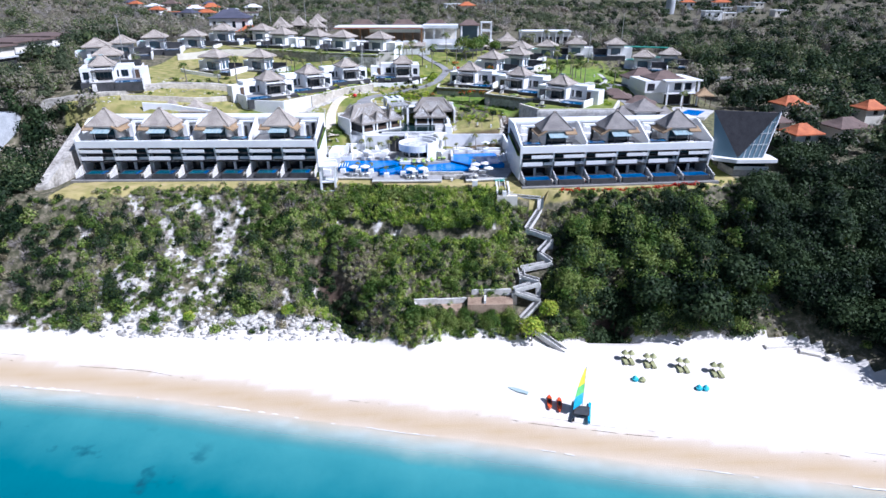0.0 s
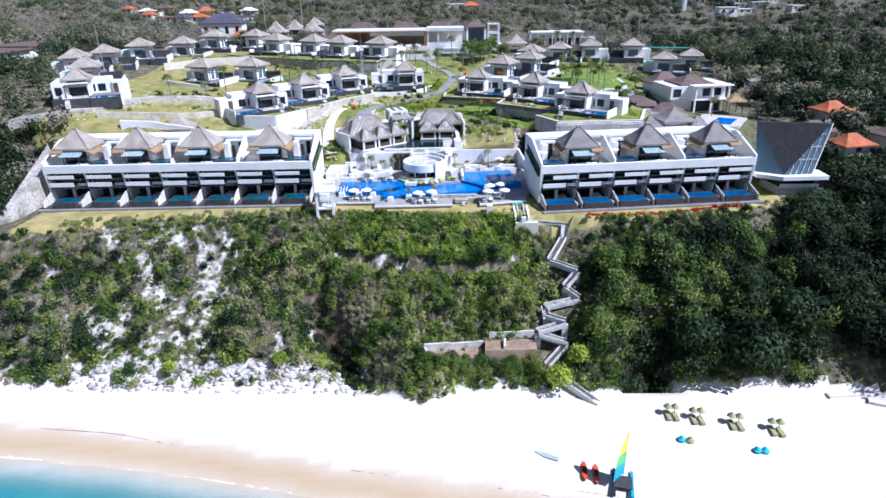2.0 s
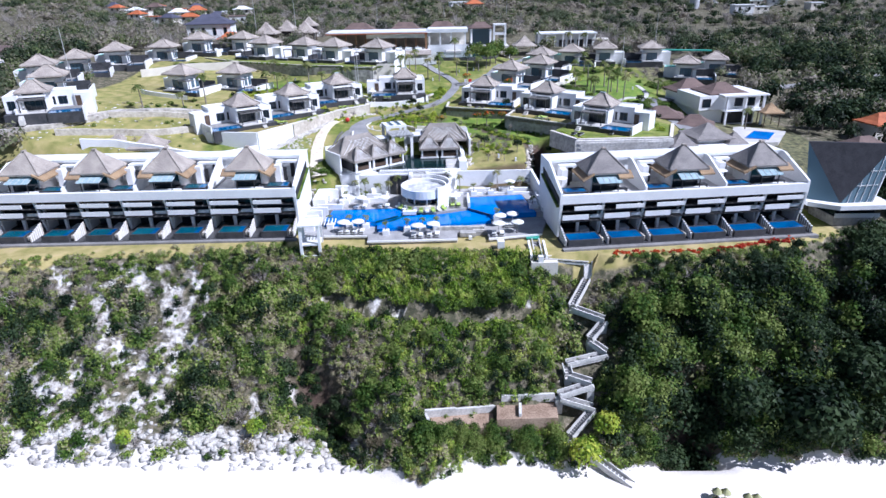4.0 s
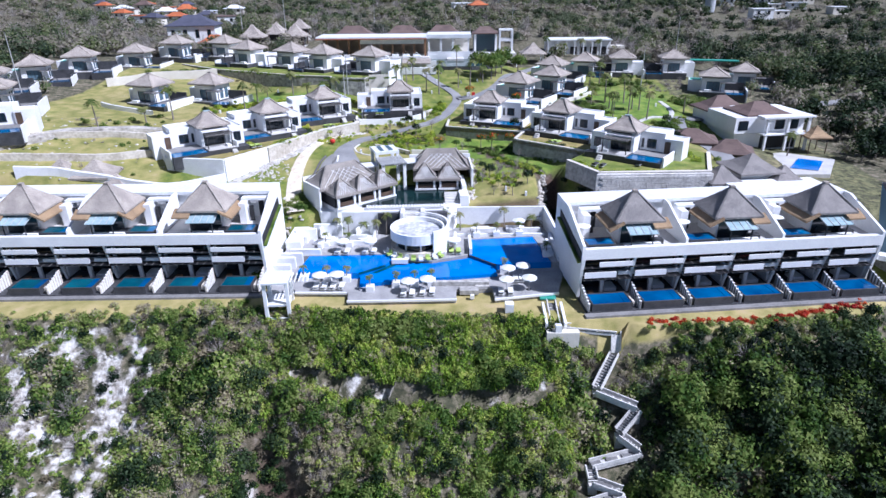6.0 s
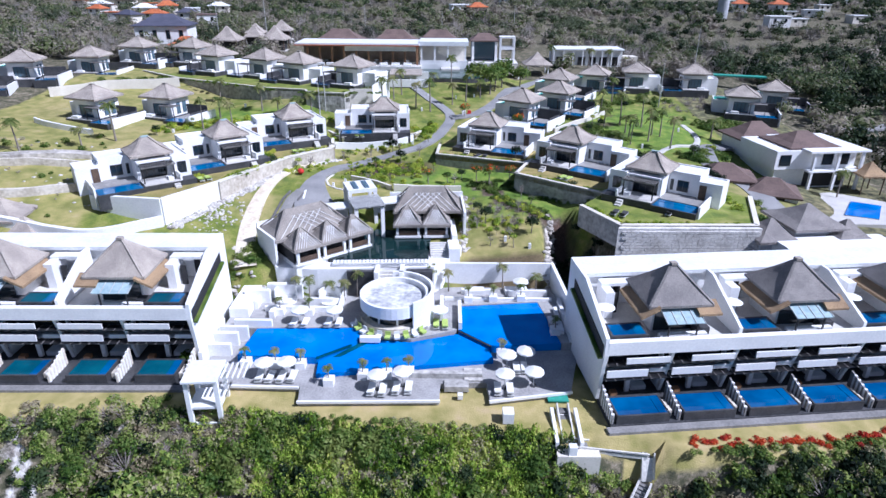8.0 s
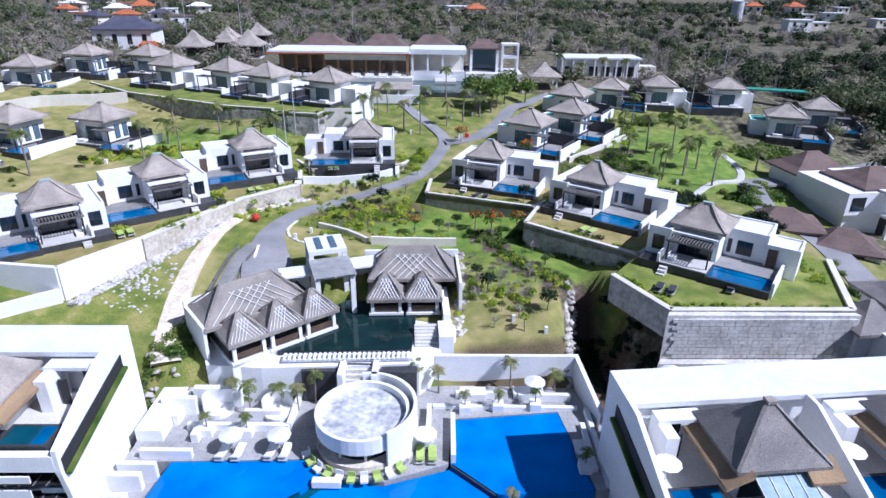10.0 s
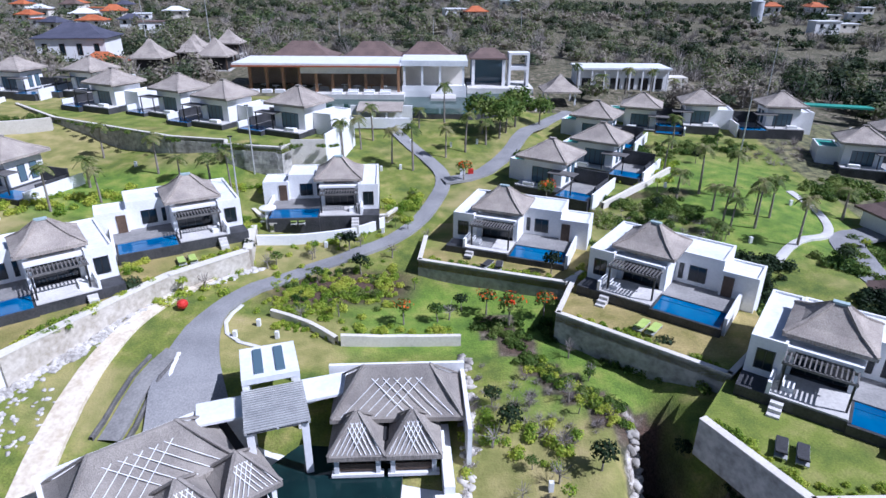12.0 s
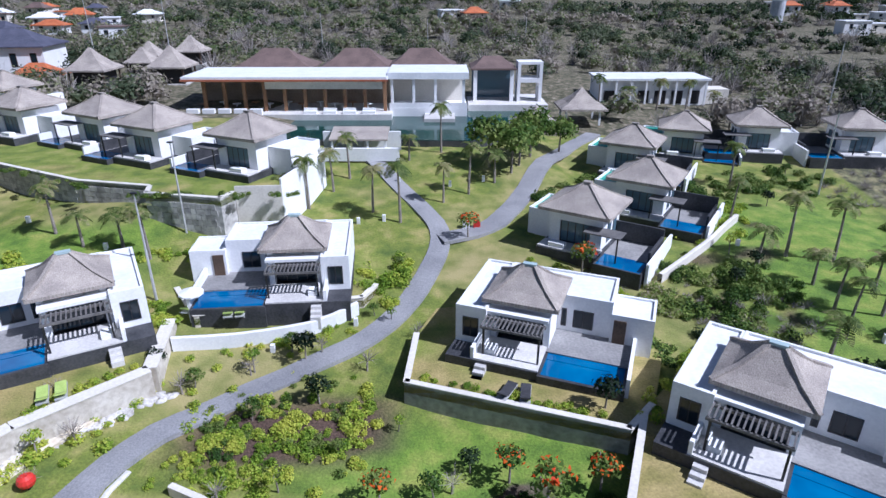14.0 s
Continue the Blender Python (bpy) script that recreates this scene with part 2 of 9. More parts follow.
GREEN_ROOF = surface("green sheet roof", (0.03, 0.25, 0.18), (0.06, 0.36, 0.27), 0.5, 4, 0.5, 0.1)
PATINA = surface("pale green roof cap", (0.3, 0.4, 0.4), (0.42, 0.52, 0.52), 1, 8, 0.6, 0.1)
AWNING = surface("pale glass canopy", (0.26, 0.37, 0.4), (0.42, 0.53, 0.56), 0.8, 3, 0.25, 0.0)
BARK = surface("grey bark", (0.14, 0.12, 0.1), (0.32, 0.28, 0.24), 1, 8, 0.9, 0.5)
BARE_WOOD = surface("bare wood twigs", (0.17, 0.155, 0.14), (0.36, 0.33, 0.3), 0.05, 8, 0.9, 0.3)
THATCH_PALE = thatch_mat("pale weathered thatch", (0.22, 0.195, 0.165), (0.44, 0.4, 0.35))
DECK = surface("pale grey deck stone", (0.23, 0.225, 0.22), (0.38, 0.37, 0.36), 0.5, 5, 0.75, 0.25, 0, 0.12)
GREY_WOOD = surface("grey weathered timber", (0.07, 0.068, 0.066), (0.19, 0.18, 0.17), 0.8, 9, 0.7, 0.3)
WEATHERED = surface("weathered concrete", (0.46, 0.45, 0.42), (0.74, 0.72, 0.68), 0.8, 4, 0.85, 0.3)
BARE = surface("bare dry twigs", (0.2, 0.17, 0.15), (0.36, 0.32, 0.29), 1, 8, 0.9, 0.3)
POOL = water_mat("pool water", (0.005, 0.14, 0.5), (0.01, 0.22, 0.66), 0.06, 2.0, 0.12)
POOL_DEEP = water_mat("deep plunge pool water", (0.003, 0.05, 0.16), (0.007, 0.11, 0.28), 0.06, 2.0, 0.12)
POOL_VILLA = water_mat("villa pool water", (0.003, 0.07, 0.2), (0.009, 0.16, 0.34), 0.06, 2.0, 0.12)
POOL_TEAL = water_mat("teal pool water", (0.004, 0.055, 0.09), (0.009, 0.11, 0.15), 0.06, 2.0, 0.12)
POND = water_mat("dark pond water", (0.006, 0.018, 0.02), (0.012, 0.035, 0.034), 0.04, 1.2, 0.12)
LAKE = water_mat("green lake water", (0.008, 0.04, 0.034), (0.02, 0.075, 0.062), 0.05, 0.9, 0.15)
SEA = sea_mat()
GROUND = ground_mat()


def glass_mat(name, tint, rough=0.08):
    m, n, l, b = nodes_of(name)
    b.inputs["Base Color"].default_value = (*tint, 1)
    b.inputs["Roughness"].default_value, b.inputs["IOR"].default_value = rough, 1.5
    b.inputs["Specular IOR Level"].default_value = 0.6
    return m


GLASS = glass_mat("dark window glass", (0.012, 0.02, 0.028))
# Paler copy of the glass, the sky's reflection painted into its tint.
GLASS_PALE = glass_mat("sky-lit window glass", (0.1, 0.16, 0.2), 0.12)
# Near-black colour that stands in for shade in rooms, openings and under eaves.
SHADE = glass_mat("painted interior shade", (0.02, 0.02, 0.022), 0.8)
LEAF_CLIFF = leaf_mat("cliff scrub leaves", [(0.38, (0.03, 0.06, 0.016)), (0.52, (0.105, 0.175, 0.034)), (0.68, (0.24, 0.33, 0.06)), (0.84, (0.35, 0.38, 0.12)), (0.98, (0.38, 0.33, 0.22))], 0.2, 0.6, 0.3)
LEAF_VINE = leaf_mat("hanging vine leaves", [(0.38, (0.04, 0.085, 0.014)), (0.54, (0.15, 0.26, 0.03)), (0.74, (0.31, 0.44, 0.05)), (0.96, (0.48, 0.5, 0.12))], 0.3, 0.55, 0.3)
LEAF_DRY = leaf_mat("dry brown scrub leaves", [(0.38, (0.07, 0.06, 0.035)), (0.56, (0.17, 0.145, 0.085)), (0.76, (0.29, 0.24, 0.15)), (0.96, (0.36, 0.33, 0.2))], 0.3, 0.7, 0.2)
LEAF_WOOD = leaf_mat("hill wood leaves", [(0.36, (0.04, 0.065, 0.03)), (0.5, (0.1, 0.14, 0.05)), (0.62, (0.17, 0.2, 0.085)), (0.78, (0.25, 0.23, 0.16)), (0.94, (0.33, 0.29, 0.24))], 0.035)
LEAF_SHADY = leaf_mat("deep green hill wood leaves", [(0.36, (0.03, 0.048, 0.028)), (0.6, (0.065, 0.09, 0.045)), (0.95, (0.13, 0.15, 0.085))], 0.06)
# Dark green leaves, blackened further to paint shade on cliff and ravine.
LEAF_DARK_SHADE = leaf_mat("dark tree leaves with painted shade", [(0.4, (0.005, 0.013, 0.006)), (0.65, (0.015, 0.032, 0.012)), (0.95, (0.05, 0.078, 0.03))], 0.15, 0.6, 0.2)
LEAF_BRIGHT = leaf_mat("bright shrub leaves", [(0.4, (0.12, 0.21, 0.022)), (0.62, (0.28, 0.4, 0.04)), (0.95, (0.52, 0.54, 0.08))], 0.4)
LEAF_MID = leaf_mat("garden leaves", [(0.4, (0.045, 0.095, 0.018)), (0.65, (0.11, 0.18, 0.032)), (0.95, (0.22, 0.27, 0.07))], 0.3)
PALM_LEAF = leaf_mat("palm fronds", [(0.4, (0.07, 0.11, 0.025)), (0.7, (0.16, 0.2, 0.055)), (0.95, (0.3, 0.28, 0.13))], 0.4)
FLOWER = leaf_mat("red bougainvillea", [(0.4, (0.3, 0.02, 0.02)), (0.7, (0.5, 0.04, 0.03)), (0.95, (0.65, 0.12, 0.03))], 0.5)
FLAME = leaf_mat("orange blossom", [(0.4, (0.6, 0.06, 0.01)), (0.95, (0.8, 0.16, 0.02))], 0.5)


# ---- mesh helpers ----
class Geo:
    """Collects faces for one mesh."""

    def __init__(self):
        self.v, self.f = [], []

    def add(self, verts, faces):
        k = len(self.v)
        self.v += [tuple(p) for p in verts]
        self.f += [tuple(i + k for i in q) for q in faces]
        return self

    def box(self, x0, x1, y0, y1, z0, z1):
        return self.prism([(x0, y0), (x1, y0), (x1, y1), (x0, y1)], z0, z1)

    def prism(self, poly, z0, z1):
        n = len(poly)
        area = sum(poly[i][0] * poly[(i + 1) % n][1] - poly[(i + 1) % n][0] * poly[i][1] for i in range(n))
        if area < 0:
            poly = poly[::-1]
        top = [(x, y, z1[i] if isinstance(z1, (list, tuple)) else z1) for i, (x, y) in enumerate(poly)]
        bot = [(x, y, z0[i] if isinstance(z0, (list, tuple)) else z0) for i, (x, y) in enumerate(poly)]
        faces = [tuple(range(n - 1, -1, -1)), tuple(range(n, 2 * n))]
        faces += [(i, (i + 1) % n, n + (i + 1) % n, n + i) for i in range(n)]
        return self.add(bot + top, faces)

    def bar(self, a, b, w, h=None):
        """A beam of section w x h from a to b."""
        a, b, h = Vector(a), Vector(b), h or w
        d = (b - a).normalized()
        side = d.cross(Vector((0, 0, 1)))
        side = side.normalized() if side.length > 1e-4 else Vector((1, 0, 0))
        up = side.cross(d)
        ring = [side * (w / 2 * i) + up * (h / 2 * j) for i, j in ((-1, -1), (1, -1), (1, 1), (-1, 1))]
        return self.add([a + r for r in ring] + [b + r for r in ring], [(3, 2, 1, 0), (4, 5, 6, 7), (0, 1, 5, 4), (1, 2, 6, 5), (2, 3, 7, 6), (3, 0, 4, 7)])

    def cyl(self, x, y, z0, z1, r0, r1=None, n=12, dx=0.0, dy=0.0):
        r1 = r0 if r1 is None else r1
        c = [(math.cos(2 * math.pi * i / n), math.sin(2 * math.pi * i / n)) for i in range(n)]
        v = [(x + r0 * p, y + r0 * q, z0) for p, q in c] + [(x + dx + r1 * p, y + dy + r1 * q, z1) for p, q in c]
        return self.add(v, [tuple(range(n - 1, -1, -1)), tuple(range(n, 2 * n))] + [(i, (i + 1) % n, n + (i + 1) % n, n + i) for i in range(n)])

    def hip(self, x0, x1, y0, y1, z0, z1, ridge=0.0, thick=0.25, along="x", sag=0.12):
        """A hipped roof with a thick eave and slightly hollow slopes."""
        cx, cy = (x0 + x1) / 2, (y0 + y1) / 2
        rx, ry = (ridge / 2, 0.12) if along == "x" else (0.12, ridge / 2)
        rings = []
        for s, z in ((0.0, z0 - thick), (0.0, z0), (0.35, None), (0.7, None), (1.0, z1)):
            ax, ay = (x1 - x0) / 2 * (1 - s) + rx * s, (y1 - y0) / 2 * (1 - s) + ry * s
            zz = z if z is not None else z0 + (z1 - z0) * (s - sag * math.sin(math.pi * s))
            rings.append([(cx - ax, cy - ay, zz), (cx + ax, cy - ay, zz), (cx + ax, cy + ay, zz), (cx - ax, cy + ay, zz)])
        v = [p for r in rings for p in r]
        f = [(3, 2, 1, 0)]
        for k in range(len(rings) - 1):
            f += [(4 * k + i, 4 * k + (i + 1) % 4, 4 * k + 4 + (i + 1) % 4, 4 * k + 4 + i) for i in range(4)]
        f.append(tuple(4 * (len(rings) - 1) + i for i in range(4)))
        return self.add(v, f)

    def mesh(self, name, mats):
        me = bpy.data.meshes.new(name)
        me.from_pydata(self.v, [], self.f)
        for mt in (mats if isinstance(mats, (list, tuple)) else [mats]):
            me.materials.append(mt)
        return me


def array_mesh(name, verts, quads, mat):
    me = bpy.data.meshes.new(name)
    verts, quads = np.asarray(verts, np.float32), np.asarray(quads, np.int32)
    me.vertices.add(len(verts))
    me.vertices.foreach_set("co", verts.ravel())
    me.loops.add(quads.size)
    me.loops.foreach_set("vertex_index", quads.ravel())
    me.polygons.add(len(quads))
    me.polygons.foreach_set("loop_start", np.arange(len(quads), dtype=np.int32) * quads.shape[1])
    me.polygons.foreach_set("loop_total", np.full(len(quads), quads.shape[1], np.int32))
    me.update(calc_edges=True)
    me.validate()
    me.materials.append(mat)
    return me


def part(name, geo, mat, parent, label=""):
    """One mesh object under a thing or under a part."""
    ob = new(name, geo if isinstance(geo, bpy.types.Mesh) else geo.mesh(name, mat))
    ob.parent = parent
    return tagged(ob, label)


def thing(name, m, label, category, group="", kind=""):
    ob = new(name)
    ob.matrix_basis = m
    ob.empty_display_size = 0.5
    return tagged(ob, label, category, group, kind)


def solid(name, geo, mat, label, category, group="", kind="", m=None):
    ob = new(name, geo if isinstance(geo, bpy.types.Mesh) else geo.mesh(name, mat))
    if m is not None:
        ob.matrix_basis = m
    return tagged(ob, label, category, group, kind)


def spot(x, y, z, turn=0.0, mirror=1.0, size=1.0):
    return pose(x, y, z, 0, 0, turn) @ Matrix.Diagonal((mirror * size, size, size, 1))


# ---- land ----
def lerp_rows(rows, x):
    xs, ys = zip(*rows)
    return np.interp(x, xs, ys)


EDGE = [(-160, 104), (-90, 103), (-75, 105), (-67, 107), (-58, 111), (-24, 113), (-15, 112), (-9, 110.5), (8, 110), (15, 109), (21, 107.5), (35, 108), (50, 112), (65, 119), (80, 124), (120, 132), (400, 150)]
TOE = [(-160, 93), (-77, 90.8), (-49, 90), (-16, 89), (-4, 84.5), (1.5, 88), (13, 87), (36, 89), (59, 87), (64, 82), (70, 75), (90, 60), (150, 40), (400, 0)]
SHORE = [(-400, 100), (-160, 90), (-71, 80), (-42, 76), (-15, 70.4), (9, 66), (24, 63), (38, 60.7), (56, 58), (90, 52), (150, 35), (400, -10)]
FAR = [(260, 0.0), (400, 3.0), (600, 9), (800, 20), (1200, 75), (1900, 190)]
COLUMNS = [
    (-160, [(104, 23), (140, 37), (175, 40), (260, 42)]),
    (-100, [(104, 24), (122, 27), (140, 38), (175, 39.3), (200, 39.6), (260, 42)]),
    (-75, [(106, 23.2), (131, 23.2), (134, 35), (150, 37.8), (170, 36.8), (185, 37), (200, 39.4), (225, 40.2), (260, 42)]),
    (-45, [(112, 23.2), (131, 23.2), (134, 31), (146, 33.6), (160, 33.8), (175, 35.6), (185, 36), (198, 37), (204, 39.4), (260, 41.5)]),
    (-28, [(112, 23.2), (131, 23.2), (134, 28.5), (146, 31), (156, 32.6), (170, 33.6), (183, 36.2), (190, 38.5), (204, 39.6), (260, 41.5)]),
    (-15, [(111, 23.2), (132, 23.2), (134, 27.0), (145, 28.0), (149, 31.0), (165, 32.0), (178, 33.9), (190, 36.0), (200, 37.4), (208, 38.6), (213, 38.2), (236, 38.2), (240, 40.3), (260, 41.5)]),
    (2.4, [(109, 23.2), (134.6, 23.3), (136.4, 27.5), (152, 30.6), (160, 31.0), (168, 32.2), (185, 34.8), (200, 36.9), (208, 38.6), (213, 38.2), (236, 38.2), (240, 40.3), (260, 41.5)]),
    (12.8, [(109, 23.2), (134.6, 23.3), (136.4, 28.2), (140, 29.8), (146, 30.7), (151, 30.7), (156, 31.1), (168, 32.6), (185, 34.9), (200, 36.2), (215, 38.4), (236, 38.3), (240, 40), (260, 41.5)]),
    (14.4, [(109, 23.2), (134, 23.3), (140, 25.5), (142.6, 29.6), (146, 30.6), (151, 30.6), (158, 31), (168, 32.8), (185, 34.9), (200, 36), (215, 38), (236, 38.3), (240, 40), (260, 41.5)]),
    (15.6, [(109, 23.2), (132, 23.3), (144, 23.6), (146, 27.6), (147, 29.9), (151, 30.7), (158, 31.2), (168, 32.9), (185, 34.9), (200, 35.8), (215, 37.6), (235, 38.4), (260, 41.2)]),
    (17.0, [(109, 23.2), (130, 23.3), (144.6, 23.6), (146.4, 28.6), (147.6, 30.4), (158, 31.3), (168, 33), (185, 34.9), (200, 35.5), (215, 37), (235, 38.5), (260, 41)]),
    (18.3, [(109, 23.2), (130, 23.3), (141.0, 23.6), (142.4, 30.6), (146, 31), (158, 31.4), (168, 33), (185, 34.9), (200, 35.5), (215, 37), (235, 38.5), (260, 41)]),
    (20.0, [(109, 23.2), (130, 23.3), (137.2, 23.6), (138.6, 31), (146, 31.6), (158, 31.8), (168, 33), (185, 34.9), (200, 35.5), (215, 37), (235, 38.5), (260, 41)]),
    (21.6, [(109, 23.2), (130, 23.3), (133.4, 23.6), (135.4, 31), (146, 31.8), (158, 32), (168, 33), (185, 34.9), (200, 35.5), (215, 37), (235, 38.5), (260, 41)]),
    (40, [(108, 23.2), (127, 23.2), (131, 28.5), (145, 30.3), (158, 32.8), (172, 34.4), (190, 35.2), (215, 36), (235, 38.3), (260, 40)]),
    (60, [(114, 23.2), (128, 23.2), (134, 28.5), (150, 29.4), (166, 29.8), (185, 32.5), (199, 34.2), (215, 36.4), (260, 39)]),
    (90, [(122, 24), (150, 28), (170, 29), (200, 33), (260, 37)]),
    (400, [(140, 25), (200, 33), (260, 40)]),
]


def hash_noise(x, y, scale, seed=0.0):
    return noise.noise(Vector((x * scale + seed, y * scale - seed, seed)))


FLIGHTS = [((11.4, 113.2, 23.6), (11.4, 109.6, 22.6)), ((11.8, 109.4, 22.5), (18.4, 109.0, 22.0)), ((18.5, 108.8, 21.9), (18.4, 107.9, 19.9)), ((18.2, 107.6, 19.7), (15.7, 104.4, 17.2)), ((15.6, 103.9, 17.2), (19.7, 102.3, 16.2)), ((19.7, 101.9, 16.1), (17.6, 100.5, 14.3)), ((17.5, 100.1, 14.2), (19.5, 99.2, 12.9)), ((19.3, 98.8, 12.8), (14.1, 97.8, 12.1)), ((13.9, 97.5, 12.1), (14.0, 96.3, 11.5)), ((14.1, 96.1, 11.4), (16.8, 95.2, 10.9)), ((16.7, 94.9, 10.8), (12.5, 94.0, 9.9)), ((12.6, 93.6, 9.7), (16.9, 93.4, 8.2)), ((16.7, 93.0, 8.1), (13.7, 91.0, 5.8)), ((14.0, 89.8, 5.6), (20.4, 85.6, 2.6))]


def by_stairs(x, y, z):
    """The land cut down beside the beach stairs."""
    for a, b in FLIGHTS:
        dx, dy = b[0] - a[0], b[1] - a[1]
        s = min(1.0, max(0.0, ((x - a[0]) * dx + (y - a[1]) * dy) / (dx * dx + dy * dy)))
        d = math.hypot(x - a[0] - s * dx, y - a[1] - s * dy)
        z = min(z, a[2] + s * (b[2] - a[2]) - 0.75 + 1.1 * max(0.0, d - 1.3))
    return z


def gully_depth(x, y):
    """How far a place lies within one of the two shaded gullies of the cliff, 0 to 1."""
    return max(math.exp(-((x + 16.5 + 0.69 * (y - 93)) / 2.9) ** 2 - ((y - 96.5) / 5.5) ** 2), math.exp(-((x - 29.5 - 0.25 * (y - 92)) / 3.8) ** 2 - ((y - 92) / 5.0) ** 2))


def ledge(x):
    """The broken rock ledge that runs across the cliff."""
    return float(np.interp(x, [-20, -14, -9, -2, 8, 12], [107.2, 106, 104.6, 103.1, 103.4, 104.4])) + 0.8 * hash_noise(x, 0, 0.25, 61)


def land(x, y, rough=1.0):
    """Height of the land."""
    shore, toe, edge = lerp_rows(SHORE, x), lerp_rows(TOE, x), lerp_rows(EDGE, x)
    toe = max(toe, shore + 6)
    edge = max(edge, toe + 12)
    if y < shore:
        return max(-9.0, (y - shore) * 0.12)
    if y < toe:
        s = (y - shore) / (toe - shore)
        return 3.0 * s ** 0.8
    bump = rough * (hash_noise(x, y, 0.09, 3) * 2.4 + hash_noise(x, y, 0.3, 7) * 1.3)
    if y < edge:
        s = (y - toe) / (edge - toe)
        top = 20.3 * (0.8 * s + 0.2 * s * s * s)
        gully = hash_noise(x, y * 0.35, 0.16, 71) * 2.0 * (1.0 if x < 8 else 1.6 if x > 26 else 0.3)
        z = 3.0 + top * 0.99 + (bump * 1.2 + gully) * math.sin(math.pi * s)
        z += np.interp(x, [-32, -18, -8, 8, 13, 21, 27, 60], [0.2, 0.9, 2.6, 2.2, 1.0, 0.6, 3.0, 2.0]) * math.sin(math.pi * s)
        z -= (7.0 if x < 0 else 8.0) * gully_depth(x, y)
        if -21 < x < 12 and y < ledge(x):
            z -= 3.2 * math.exp((y - ledge(x)) / 2.0) * min(1.0, (x + 21) / 3, (12 - x) / 3)
        if -6.4 < x < 13.0:
            z = min(z, (7.0 if x < 4.2 else 8.2) + 1.7 * max(0.0, y - 93.7, -5.2 - x, x - 12.2))
        return by_stairs(x, y, z) if 8 < x < 25 else z
    xs = [c[0] for c in COLUMNS]
    k = int(np.clip(np.searchsorted(xs, x) - 1, 0, len(xs) - 2))
    s = min(1.0, max(0.0, (x - xs[k]) / (xs[k + 1] - xs[k])))
    z = (1 - s) * lerp_rows(COLUMNS[k][1], y) + s * lerp_rows(COLUMNS[k + 1][1], y)
    if y > 260:
        z += lerp_rows(FAR, y) + min(1, (y - 260) / 100) * (hash_noise(x, y, 0.006, 1) * 7 + 5 * max(0.0, abs(x) / 300 - 0.5))
    return z + (0.12 * bump if y > edge + 6 else 0.0)


def spread(a, b, step):
    return list(np.arange(a, b, step))


